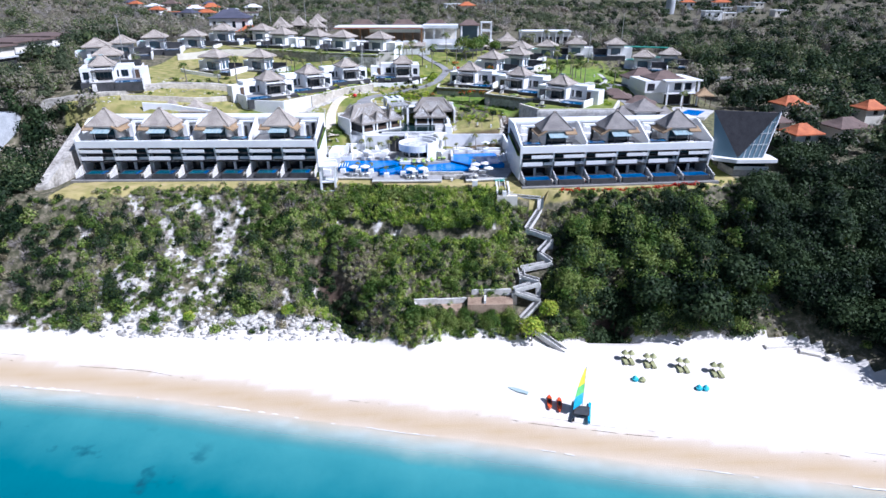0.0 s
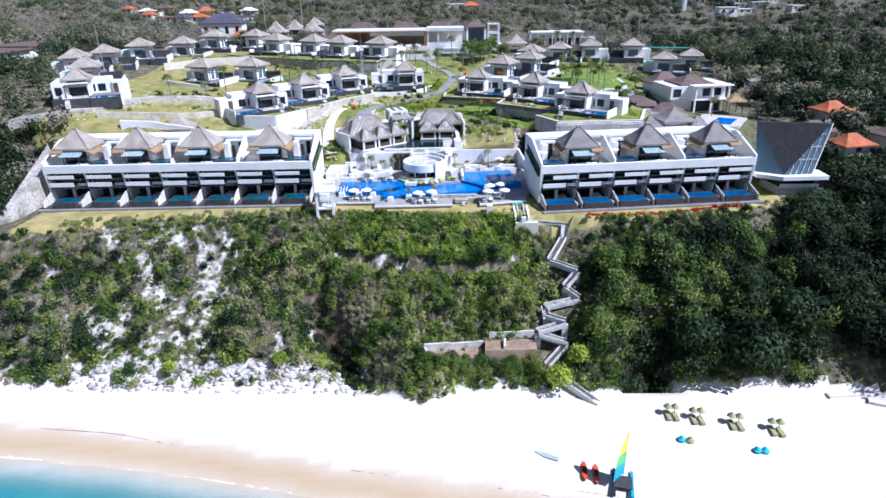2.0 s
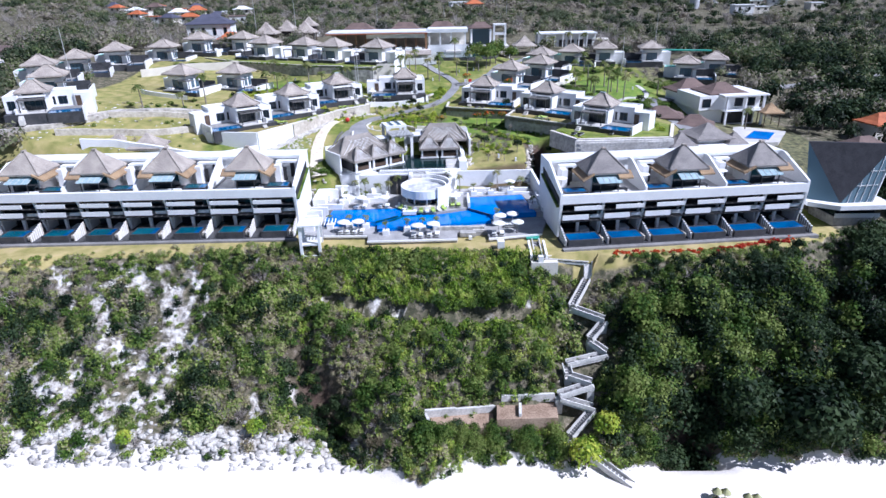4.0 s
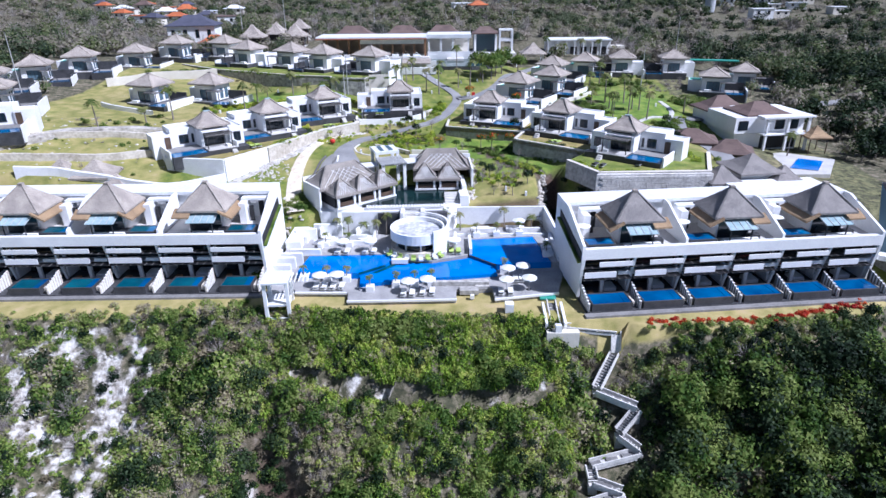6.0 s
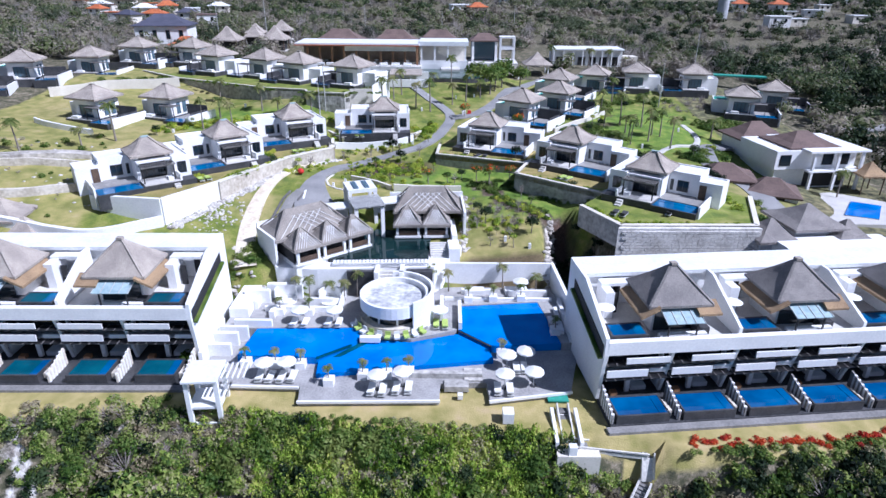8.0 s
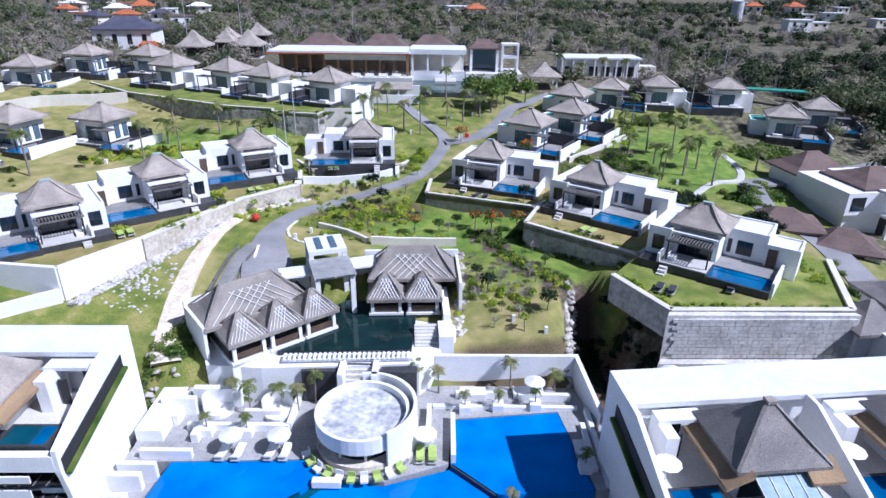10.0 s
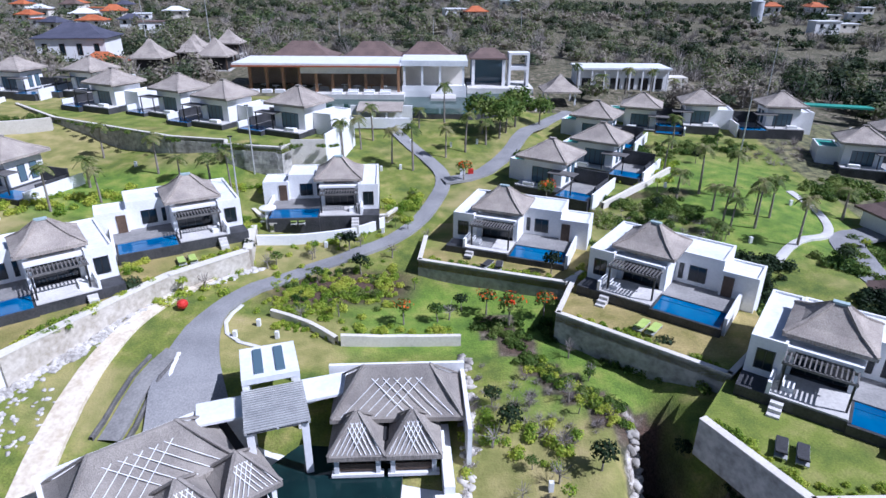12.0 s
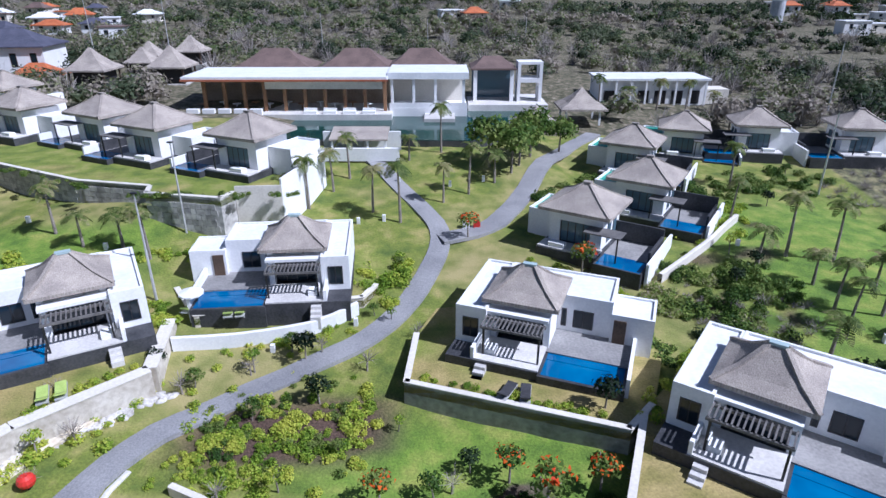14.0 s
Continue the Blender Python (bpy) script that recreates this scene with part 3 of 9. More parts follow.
def make_land():
    xs = spread(-1600, -400, 100) + spread(-400, -130, 12) + spread(-130, 110, 1.5) + spread(110, 400, 12) + spread(400, 1601, 100)
    ys = spread(-300, 40, 25) + spread(40, 60, 3) + spread(60, 216, 1.2) + spread(216, 320, 4) + spread(320, 1000, 20) + spread(1000, 1901, 100)
    nx, ny = len(xs), len(ys)
    verts = [(x, y, land(x, y)) for y in ys for x in xs]
    idx = np.arange(nx * ny).reshape(ny, nx)
    quads = np.stack([idx[:-1, :-1], idx[:-1, 1:], idx[1:, 1:], idx[1:, :-1]], -1).reshape(-1, 4)
    me = array_mesh("ground", verts, quads, GROUND)
    me.color_attributes.new("zone", "FLOAT_COLOR", "POINT")
    me.attributes.new("wet", "FLOAT", "POINT")
    me.color_attributes.new("tone", "FLOAT_COLOR", "POINT")
    tones = np.zeros((len(verts), 4), np.float32)
    cols, damp = np.zeros((len(verts), 4), np.float32), np.zeros(len(verts), np.float32)
    for i, (x, y, z) in enumerate(verts):
        shore, toe, edge = lerp_rows(SHORE, x), lerp_rows(TOE, x), lerp_rows(EDGE, x)
        toe, sand, grass, rock = max(toe, shore + 6), 0.0, 0.0, 0.0
        if y < toe + 1.5:
            sand = 1.0
            wob = y - shore + 0.7 * hash_noise(x, y, 0.15, 5)
            damp[i] = np.clip(1 - abs(wob - 2.2) / 3.8, 0, 1) ** 0.5 if wob < 5.2 else 0
        elif y < edge - 0.5:
            d = abs(x + 44 + (y - 100) * 0.5)
            rock = 0.5 * max(0.0, 1 - d / 26) + 0.42 * hash_noise(x + 0.5 * y, y * 0.4, 0.3, 40) if y > 92.5 else 0.7 if x < -14 else 0.15
            if d < 22 and y > 91 and hash_noise(x + 0.5 * y, y * 0.45, 0.24, 21) > -0.2 + d * 0.02:
                rock = 0.52 + 0.55 * hash_noise(x + 0.6 * y, y * 0.5, 0.5, 41)
            rock = max(rock, 0.36 + 0.4 * hash_noise(x, y, 0.5, 64) + 0.25 * float(-13 < x < -7) if -21 < x < 12 and -0.4 < ledge(x) - y < 2.0 and hash_noise(x, y, 0.22, 63) > -0.25 else 0.0)
            apron = y - toe - 2.6 - 2.2 * hash_noise(x, 0, 0.16, 73)
            if -64 < x < -14 and apron < 1.0:
                rock = max(rock, min(0.85, 0.75 - 0.3 * apron) + 0.3 * hash_noise(x, y, 0.4, 74))
            if x > 22:
                rock = min(rock, 0.12)
            rock = max(rock, (0.2 if x < 22 else 0.05) + 0.25 * max(0.0, hash_noise(x, y, 0.12, 44)))
        elif y < 131:
            grass = 0.9 if -73 < x < 58 else 0.25
        elif y < 222 and -115 < x < 72:
            grass = 0.8
            if x < -62 or (x < -46 and y < 150):
                grass, rock = 0.75, 0.12 + 0.45 * hash_noise(x, y, 0.16, 47)
            if x < -82:
                grass, rock = 0.3, 0.2 + 0.3 * hash_noise(x, y, 0.2, 48)
            if x > 52:
                grass = 0.45
            if 14 < x < 40 and y < 140:
                grass, rock = 0.1, 0.1
            if 12.9 < x < 16.2 and 134 < y < 147:
                grass, rock = 0.1, 0.75
            if abs(x - np.interp(y, [143.5, 152, 158], [14.4, 8.4, 5.2])) < 1.3 and 143 < y < 158.5:
                grass, rock = 0.05, 0.0
        elif y >= 226:
            grass = 0.2 + 0.35 * hash_noise(x, y, 0.02, 33)
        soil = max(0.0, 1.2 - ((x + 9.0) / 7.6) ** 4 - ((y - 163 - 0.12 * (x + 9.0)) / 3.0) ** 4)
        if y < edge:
            # Gully ground takes the dark bed colour, which paints its shade.
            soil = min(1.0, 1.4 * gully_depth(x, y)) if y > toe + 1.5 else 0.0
        if 130 < y < 226:
            # The last term darkens the ravine floor to paint its shade.
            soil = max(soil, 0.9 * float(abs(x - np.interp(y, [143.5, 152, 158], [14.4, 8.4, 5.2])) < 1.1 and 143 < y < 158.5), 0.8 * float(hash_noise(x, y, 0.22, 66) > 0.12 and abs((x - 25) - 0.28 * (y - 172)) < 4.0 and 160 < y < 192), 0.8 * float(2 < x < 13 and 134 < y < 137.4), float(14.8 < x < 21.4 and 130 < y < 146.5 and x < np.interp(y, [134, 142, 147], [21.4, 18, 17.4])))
        lush = max(0.0, 1 - max(abs(x - 2) / 11, abs(y - 158.5) / 6.5) ** 4) + 0.7 * max(0.0, 1 - max(abs(x - 12) / 7, abs(y - 150.5) / 7) ** 4) + max(0.0, 1 - max(abs(x - 38) / 13, abs(y - 182) / 18) ** 4) + max(0.0, 1 - max(abs(x + 38) / 14, abs(y - 180) / 8) ** 4)
        gold = float(y < 118) + (0.5 if x < -46 and y > 131 else 0.0) + 0.6 * float(-20 < x < -8 and 151 < y < 158) + 0.45 * float(1 < x < 15 and 135 < y < 146) + 0.8 * float(y > 226)
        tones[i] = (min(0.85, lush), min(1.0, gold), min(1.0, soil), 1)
        cols[i] = (sand, grass, rock, 1)
    me.color_attributes["zone"].data.foreach_set("color", cols.ravel())
    me.color_attributes["tone"].data.foreach_set("color", tones.ravel())
    me.attributes["wet"].data.foreach_set("value", damp)
    for p in me.polygons:
        p.use_smooth = True
    return solid("ground", me, None, "hillside of grass, scrub soil and limestone above a white sand beach", "ground", kind="structure")


def make_sea():
    xs = spread(-3000, -160, 200) + spread(-160, 120, 4) + spread(120, 3001, 200)
    ds = [0, 0.8, 1.6, 3, 5, 8, 12, 17, 24, 34, 50, 80, 140, 300, 900, 2500]
    verts, depth, reef = [], [], []
    for d in ds:
        for x in xs:
            y = lerp_rows(SHORE, x) + 0.5 + 0.5 * hash_noise(x, 0, 0.12, 9) - d
            verts.append((x, y, 0.06))
            depth.append(min(1.0, d / 55.0))
            reef.append(float(np.clip((d - 6) / 6, 0, 1) * np.clip((-28 - x) / 8, 0, 1)))
    idx = np.arange(len(verts)).reshape(len(ds), len(xs))
    quads = np.stack([idx[1:, :-1], idx[1:, 1:], idx[:-1, 1:], idx[:-1, :-1]], -1).reshape(-1, 4)
    me = array_mesh("sea", verts, quads, SEA)
    for key, vals in (("depth", depth), ("reef", reef)):
        me.attributes.new(key, "FLOAT", "POINT").data.foreach_set("value", np.array(vals, np.float32))
    for p in me.polygons:
        p.use_smooth = True
    return solid("sea", me, None, "clear turquoise shallow sea with dark reef patches", "sea", kind="structure")


make_land()
make_sea()


# ---- terraces, roads and walls ----
def ring_edges(poly):
    return [(poly[i], poly[(i + 1) % len(poly)]) for i in range(len(poly))]


def lawn_mat(name, dry=0.5):
    m, n, l, b = nodes_of(name)
    mid, fine, big = noise_node(n, l, 0.45, 6), noise_node(n, l, 7.0, 5), noise_node(n, l, 0.12, 4)
    a = ramp_node(n, l, mid.outputs[0], [(0.3, (0.1, 0.15, 0.02)), (0.52, (0.2, 0.245, 0.035)), (0.75, (0.34, 0.32, 0.1))])
    d = ramp_node(n, l, mid.outputs[0], [(0.3, (0.22, 0.2, 0.05)), (0.65, (0.42, 0.33, 0.13))])
    mask = ramp_node(n, l, big.outputs[0], [(0.62 - 0.4 * dry, (0, 0, 0)), (0.8 - 0.4 * dry, (1, 1, 1))])
    c = mix_node(n, l, mask, a, d)
    f = ramp_node(n, l, fine.outputs[0], [(0.3, (0.7, 0.7, 0.7)), (0.7, (1.1, 1.1, 1.1))])
    l.new(mix_node(n, l, 1.0, c, f, "MULTIPLY"), b.inputs["Base Color"])
    b.inputs["Roughness"].default_value = 0.95
    bp = n.new("ShaderNodeBump")
    bp.inputs["Strength"].default_value, bp.inputs["Distance"].default_value = 0.6, 0.08
    l.new(fine.outputs[0], bp.inputs["Height"]), l.new(bp.outputs[0], b.inputs["Normal"])
    return m


LAWN = lawn_mat("mown lawn", 0.15)
LAWN_DRY = lawn_mat("dry lawn", 0.75)


def masonry(parent, a, b, z0, z1, mat, course=0.42, seed=1):
    """Courses of stones along one straight wall, each stone an object on a shared mesh."""
    rng = random.Random(seed)
    a, b = Vector((*a, 0)), Vector((*b, 0))
    length, turn = (b - a).length, math.degrees(math.atan2((b - a).y, (b - a).x))
    for r in range(int((z1 - z0) / course)):
        u = -rng.random() * 0.3
        while u < length:
            w = rng.choice((0.55, 0.75, 0.95))
            if 0 <= u and u + w <= length:
                p = a + (b - a) * ((u + w / 2) / length)
                key = (round(w, 2), mat.name)
                if key not in STONES:
                    STONES[key] = Geo().prism([(-w / 2 + 0.02, -0.07), (w / 2 - 0.02, -0.07), (w / 2 - 0.02, 0.05), (-w / 2 + 0.02, 0.05)], 0.02, course - 0.02).mesh("stone", mat)
                ob = part("stone", STONES[key], None, parent)
                ob.matrix_basis = pose(p.x, p.y, z0 + r * course, 0, 0, turn)
            u += w


STONES = {}


def terrace(poly, z, base, wall_mat, lawn, label, walls=None, cap=0.3, lean=0.0):
    """A retained garden terrace: the lawn and its walls with a cap."""
    t = thing("garden_terrace", Matrix(), label, "terrace", kind="structure")
    part("lawn", Geo().prism(poly, z - 0.6, z), lawn, t)
    for i, (p, q) in enumerate(ring_edges(poly)):
        if walls is not None and i not in walls:
            continue
        d = (Vector(q) - Vector(p)).normalized()
        nrm = Vector((d.y, -d.x))
        a, b = Vector(p), Vector(q)
        ins, out = nrm * -0.35, nrm * lean
        part("retaining_wall", Geo().prism([tuple(a + out), tuple(b + out), tuple(b + ins), tuple(a + ins)], base, z + cap - 0.08), wall_mat, t)
        part("wall_cap", Geo().prism([tuple(a + nrm * (lean + 0.06)), tuple(b + nrm * (lean + 0.06)), tuple(b - nrm * 0.4), tuple(a - nrm * 0.4)], z + cap - 0.08, z + cap), CREAM, t)
    return t


PAD_R1 = [(-1.7, 165.7), (12.4, 160.8), (14.6, 163.2), (17.5, 170), (12, 179), (2, 180), (-1.2, 172)]
PAD_R2 = [(10.5, 155.1), (21.7, 146.2), (27.5, 152), (29, 163), (20, 170), (13.5, 162.4)]
PAD_R3 = [(17.8, 141.8), (21.3, 134.8), (38, 135.2), (42, 146), (35, 156), (26, 152)]
PAD_L1 = [(-18.6, 173.2), (-5.6, 176.2), (-4.6, 178.6), (-6, 186), (-18, 187), (-22, 178)]
PAD_L = [(-31.8, 147.1), (-28.3, 154.2), (-24.9, 160.6), (-19.2, 166.4), (-20.5, 173), (-27, 180), (-40, 170), (-52, 152), (-46, 141), (-36.5, 139.8)]
PAD_B = [(-59, 203), (-36.4, 191.3), (-28.2, 189.4), (-27.6, 187.2), (-19.8, 185.6), (-19, 187.6), (-14.6, 188), (-12.3, 198.5), (-25, 207), (-40, 216), (-60, 230), (-72, 214)]
terrace(PAD_R1, 33.45, 30.4, STONE, LAWN_DRY, "green villa terrace behind a grey stone retaining wall", [0, 1, 6])
terrace(PAD_R2, 33.5, 29.0, STONE, LAWN_DRY, "green villa terrace behind a weathered grey stone wall", [0, 1, 5])
terrace(PAD_R3, 33.3, 30.6, STONE, LAWN, "villa terrace on a tall pale masonry retaining wall", [0, 1, 2], lean=0.15)
terrace(PAD_L1, 34.3, 32.0, PALE_STONE, LAWN, "villa terrace with a low pale garden wall", [0, 1, 5])
terrace(PAD_L, 34.15, 30.0, PALE_STONE, LAWN_DRY, "row of villa gardens above a rough pale stone wall", [0, 1, 2, 3], lean=0.5)
for a, b in (((-52, 152), (-46, 141)), ((-46, 141), (-36.5, 139.8)), ((-36.5, 139.8), (-31.8, 147.1))):
    solid("retaining_wall", Geo().bar((*a, 31.2), (*b, 31.2), 0.5, 6.6), WHITE, "high white rendered retaining wall under the villa gardens", "wall", kind="structure")
terrace(PAD_B, 39.8, 35.6, STONE, LAWN, "upper villa terrace with a long grey stone retaining wall", [0, 1, 2, 3, 4, 5, 6, 11])
big_wall = thing("retaining_wall", Matrix(), "tall pale rubble masonry wall in two tiers", "wall", kind="structure")
part("lower_tier", Geo().prism([(20.4, 133.2), (38.5, 133.6), (42.5, 145), (42, 145.2), (38, 134.8), (21.2, 134.6)], 23.2, 28.8), MASONRY, big_wall)
part("upper_tier", Geo().prism([(20.8, 134.0), (38.2, 134.4), (38, 134.9), (21.2, 134.7)], 28.8, 33.4), MASONRY, big_wall)


def ribbon(name, path, width, mat, label, lift=0.1, thick=0.35, kind="structure", step=1.5, category="road"):
    """A road or path that follows the land; path rows: x, y, width factor."""
    pts = []
    for (x0, y0), (x1, y1) in zip(path, path[1:]):
        k = max(1, int(math.hypot(x1 - x0, y1 - y0) / step))
        pts += [(x0 + (x1 - x0) * i / k, y0 + (y1 - y0) * i / k) for i in range(k)]
    pts.append(path[-1])
    p = np.array(pts)
    for _ in range(3):
        p[1:-1] = (p[:-2] + 2 * p[1:-1] + p[2:]) / 4
    d = np.gradient(p, axis=0)
    d /= np.linalg.norm(d, axis=1)[:, None]
    nrm = np.stack([-d[:, 1], d[:, 0]], 1)
    w = width if not callable(width) else np.array([width(i / (len(p) - 1)) for i in range(len(p))])[:, None]
    rows = [p + nrm * w * s / 2 for s in (-1, -0.33, 0.33, 1)]
    v, f = [], []
    for i in range(len(p)):
        z = max(land(*r[i], 1.0) for r in rows) + lift
        v += [(*rows[0][i], z - thick)] + [(*r[i], z + (0.03 if 0 < j < 3 else 0)) for j, r in enumerate(rows)] + [(*rows[3][i], z - thick)]
    for i in range(len(p) - 1):
        for j in range(5):
            a = 6 * i + j
            f.append((a + 1, a, a + 6, a + 7))
    return solid(name, Geo().add(v, f), mat, label, category, kind=kind)


ribbon("road", [(-17.5, 144.5), (-19.5, 150), (-20.2, 157), (-18.6, 161.6), (-15.2, 164.9), (-10.2, 168.3), (-4.6, 172.2), (-1.6, 177), (0.6, 184), (1.2, 189), (-2.5, 196), (-7.5, 206), (-13, 212)], lambda s: 2.0 + 4.6 * max(0, 1 - s / 0.16), ASPHALT, "narrow worn grey asphalt drive winding up between the villas")
ribbon("road", [(0.8, 187), (6, 189), (10.5, 198), (13.5, 206), (19, 216), (24, 222)], 2.4, ASPHALT, "side branch of the grey asphalt drive")
ribbon("road", [(46, 140), (47.5, 148), (47, 157), (43, 163), (45, 172), (60, 180), (84, 192), (120, 205)], 3.4, ASPHALT, "grey service road behind the suites")
TRACK = surface("pale sandy track", (0.56, 0.47, 0.34), (0.8, 0.73, 0.6), 0.5, 3, 0.95, 0.5)
ribbon("path", [(-24.4, 133.6), (-25.5, 137), (-26.5, 143), (-26.7, 149.2), (-26.2, 154.4), (-24.4, 160.0), (-21.6, 164.4)], lambda q: 2.6 - 1.3 * q, TRACK, "bright sandy track beside the rough garden wall", 0.06, category="path")
ribbon("path", [(-21.2, 152.0), (-22.4, 148.6), (-22.8, 143.6)], 1.5, PAVING, "grey paved ramp beside the forecourt", 0.14, category="path")
for off in (-1.15, 1.1):
    ribbon("garden_wall", [(-21.6 + off, 151.2), (-22.4 + off, 148.4), (-22.8 + off, 143.6)], 0.26, GREY_WOOD, "low dark wall beside the paved ramp", 0.28, 1.0, category="wall")
ribbon("kerb", [(-20.6, 151.6), (-20.4, 148.4), (-19.9, 145.4)], 0.3, WHITE, "white kerb between ramp planting and forecourt", 0.3, category="kerb")
ribbon("path", [(35, 166), (38.5, 170), (44, 172), (47, 178), (46.5, 186)], 1.0, PALE_PAVING, "narrow winding garden path across the lawn", category="path")
ribbon("kerb", [(-14.4, 153.2), (-17.0, 152.8), (-18.7, 154.6), (-19.0, 156.8), (-17.9, 159.6)], 0.35, PALE_PAVING, "pale kerb round the drive island", 0.1, 0.3, category="kerb")
for path, h in (([(-14.8, 158.2), (-12.5, 157.6), (-10.4, 156.2), (-8.2, 154.0)], 0.7), ([(-7.8, 153.9), (2.4, 154.6)], 1.0)):
    ribbon("garden_wall", path, 0.4, CREAM, "low pale curved garden wall beside the drive island", h, 1.6, category="wall")
ribbon("garden_wall", [(-19.4, 170.6), (-16.6, 171.3), (-9.4, 172.6), (-7.6, 173.4), (-6.0, 175.4)], 0.35, WHITE, "white rendered garden wall before the villa", 1.1, 2.4, category="wall")
for path in ([(-72, 137.5), (-64, 139.6), (-56, 141.6), (-48.5, 145.6)], [(-71, 145.5), (-62, 149.4), (-51, 152.6)],):
    ribbon("garden_wall", path, 0.6, PALE_STONE, "stepped pale limestone terrace wall", 1.0, 2.6, category="wall")
ribbon("garden_wall", [(20.2, 179.4), (26, 184.5), (30.5, 190), (32.5, 192)], 0.4, CREAM, "low pale wall edging the round lawn", 0.8, 1.4, category="wall")
ribbon("garden_wall", [(-66, 134.4), (-60, 135.6), (-52, 135.0), (-43.4, 134.2), (-36.6, 139.6)], 0.6, WHITE, "high white wall behind the suites", 1.2, 6.0, category="wall")
ribbon("garden_wall", [(-72, 142), (-66, 150), (-58, 156), (-52, 158)], 2.2, CUT_ROCK, "stepped cut limestone face", 0.7, 4.0, category="wall")
ribbon("garden_wall", [(-88, 134), (-80, 137), (-74, 140), (-68, 146)], 1.6, CUT_ROCK, "exposed pale limestone cutting", 0.6, 6.0, category="wall")
ribbon("garden_wall", [(-72, 172), (-68, 170), (-60, 168)], 0.4, WHITE, "low white garden wall", 0.9, 1.4, category="wall")
ribbon("garden_wall", [(-80, 190), (-70, 197), (-58, 200.8)], 0.5, CREAM, "pale terrace wall", 1.8, 3.0, category="wall")


def water_body(name, poly, z, depth, mat, rim_mat, label, category, rim=0.3, kind=""):
    """A pool: a basin with a rim and a sheet of water within."""
    t = thing(name, Matrix(), label, category, kind=kind)
    part("basin", Geo().prism(poly, z - depth, z - 0.06), rim_mat, t)
    c = Vector((sum(p[0] for p in poly) / len(poly), sum(p[1] for p in poly) / len(poly)))
    part("water", Geo().prism([tuple(c + (Vector(p) - c) * 0.995) for p in poly], z - 0.3, z), mat, t)
    return t


# lake at the top of the resort
water_body("lake", [(-52, 226), (-40, 214.5), (-16, 212.5), (5, 211.5), (13, 216), (15.5, 226), (13, 236), (-20, 237), (-52, 237)], 39.2, 1.6, LAKE, DARK_STONE, "green ornamental lake before the restaurant", "lake", kind="structure")

# pool terrace above the cliff
deck_low = [(-24.4, 115.6), (-14, 115.4), (-13.7, 113.2), (-0.3, 113.6), (-0.2, 116.2), (4.4, 116.4), (4.6, 113.6), (12.6, 115.2), (14.4, 121.5), (14.2, 124), (-24.6, 124)]
deck_high = [(-24.6, 124.6), (-9.6, 125.2), (-9, 123.7), (-3.5, 122.9), (1.5, 124.9), (1.8, 130.3), (11.4, 131.5), (12.9, 122.4), (14.5, 122.4), (14.3, 131), (13.3, 135.4), (-2, 135.4), (-24.6, 134)]
solid("pool_deck", Geo().prism(deck_low, 22.6, 23.8), DECK, "grey stone lower pool deck with a white front edge", "deck", kind="structure")
solid("pool_deck", Geo().prism(deck_high, 23.0, 24.66), DECK, "grey stone upper pool deck", "deck", kind="structure")
for a, b in (((-24.4, 115.5), (-14.1, 115.3)), ((-13.8, 113.1), (-0.2, 113.5)), ((4.5, 113.5), (12.7, 115.1))):
    solid("deck_edge", Geo().bar((*a, 23.74), (*b, 23.74), 0.22, 0.26), WHITE, "white edge of the pool deck", "kerb", kind="structure")
main_pool = water_body("swimming_pool", [(-12.9, 119.1), (-12.7, 116.8), (5.3, 119.7), (5.0, 121.6), (1.6, 124.6), (-3.6, 122.8), (-8.2, 123.3), (-9.6, 121.6)], 24.3, 1.0, POOL, POOL, "large bright blue infinity pool, lower basin", "pool")
part("pool_step", Geo().prism([(-11.5, 119.8), (-10.7, 119.9), (-7.6, 123.1), (-8.4, 123.2)], 24.0, 24.34), POOL_TEAL, main_pool, "submerged pale blue steps")
left_basin = water_body("swimming_pool", [(-21.4, 119.5), (-13.1, 119.2), (-9.8, 121.7), (-8.5, 123.5), (-9.7, 125.1), (-20.8, 124.7)], 24.64, 1.3, POOL, POOL, "bright blue upper pool basin with a spill edge", "pool")
part("spill_edge", Geo().bar((-13.1, 119.2, 24.56), (-9.8, 121.7, 24.56), 0.22, 0.16), POOL_TEAL, left_basin)
right_basin = water_body("swimming_pool", [(5.2, 121.7), (12.8, 122.4), (11.4, 131.4), (1.9, 130.2), (1.7, 124.8)], 24.64, 1.3, POOL, POOL, "bright blue square upper pool basin beside the suites", "pool")
part("spill_edge", Geo().bar((5.2, 121.7, 24.56), (1.75, 124.8, 24.56), 0.22, 0.16), DARK_STONE, right_basin)


def low_box(name, x0, x1, y0, y1, z0, z1, mat, label, category, turn=0.0):
    c = ((x0 + x1) / 2, (y0 + y1) / 2)
    return solid(name, Geo().box(x0 - c[0], x1 - c[0], y0 - c[1], y1 - c[1], 0, z1 - z0), mat, label, category, m=pose(*c, z0, 0, 0, turn))


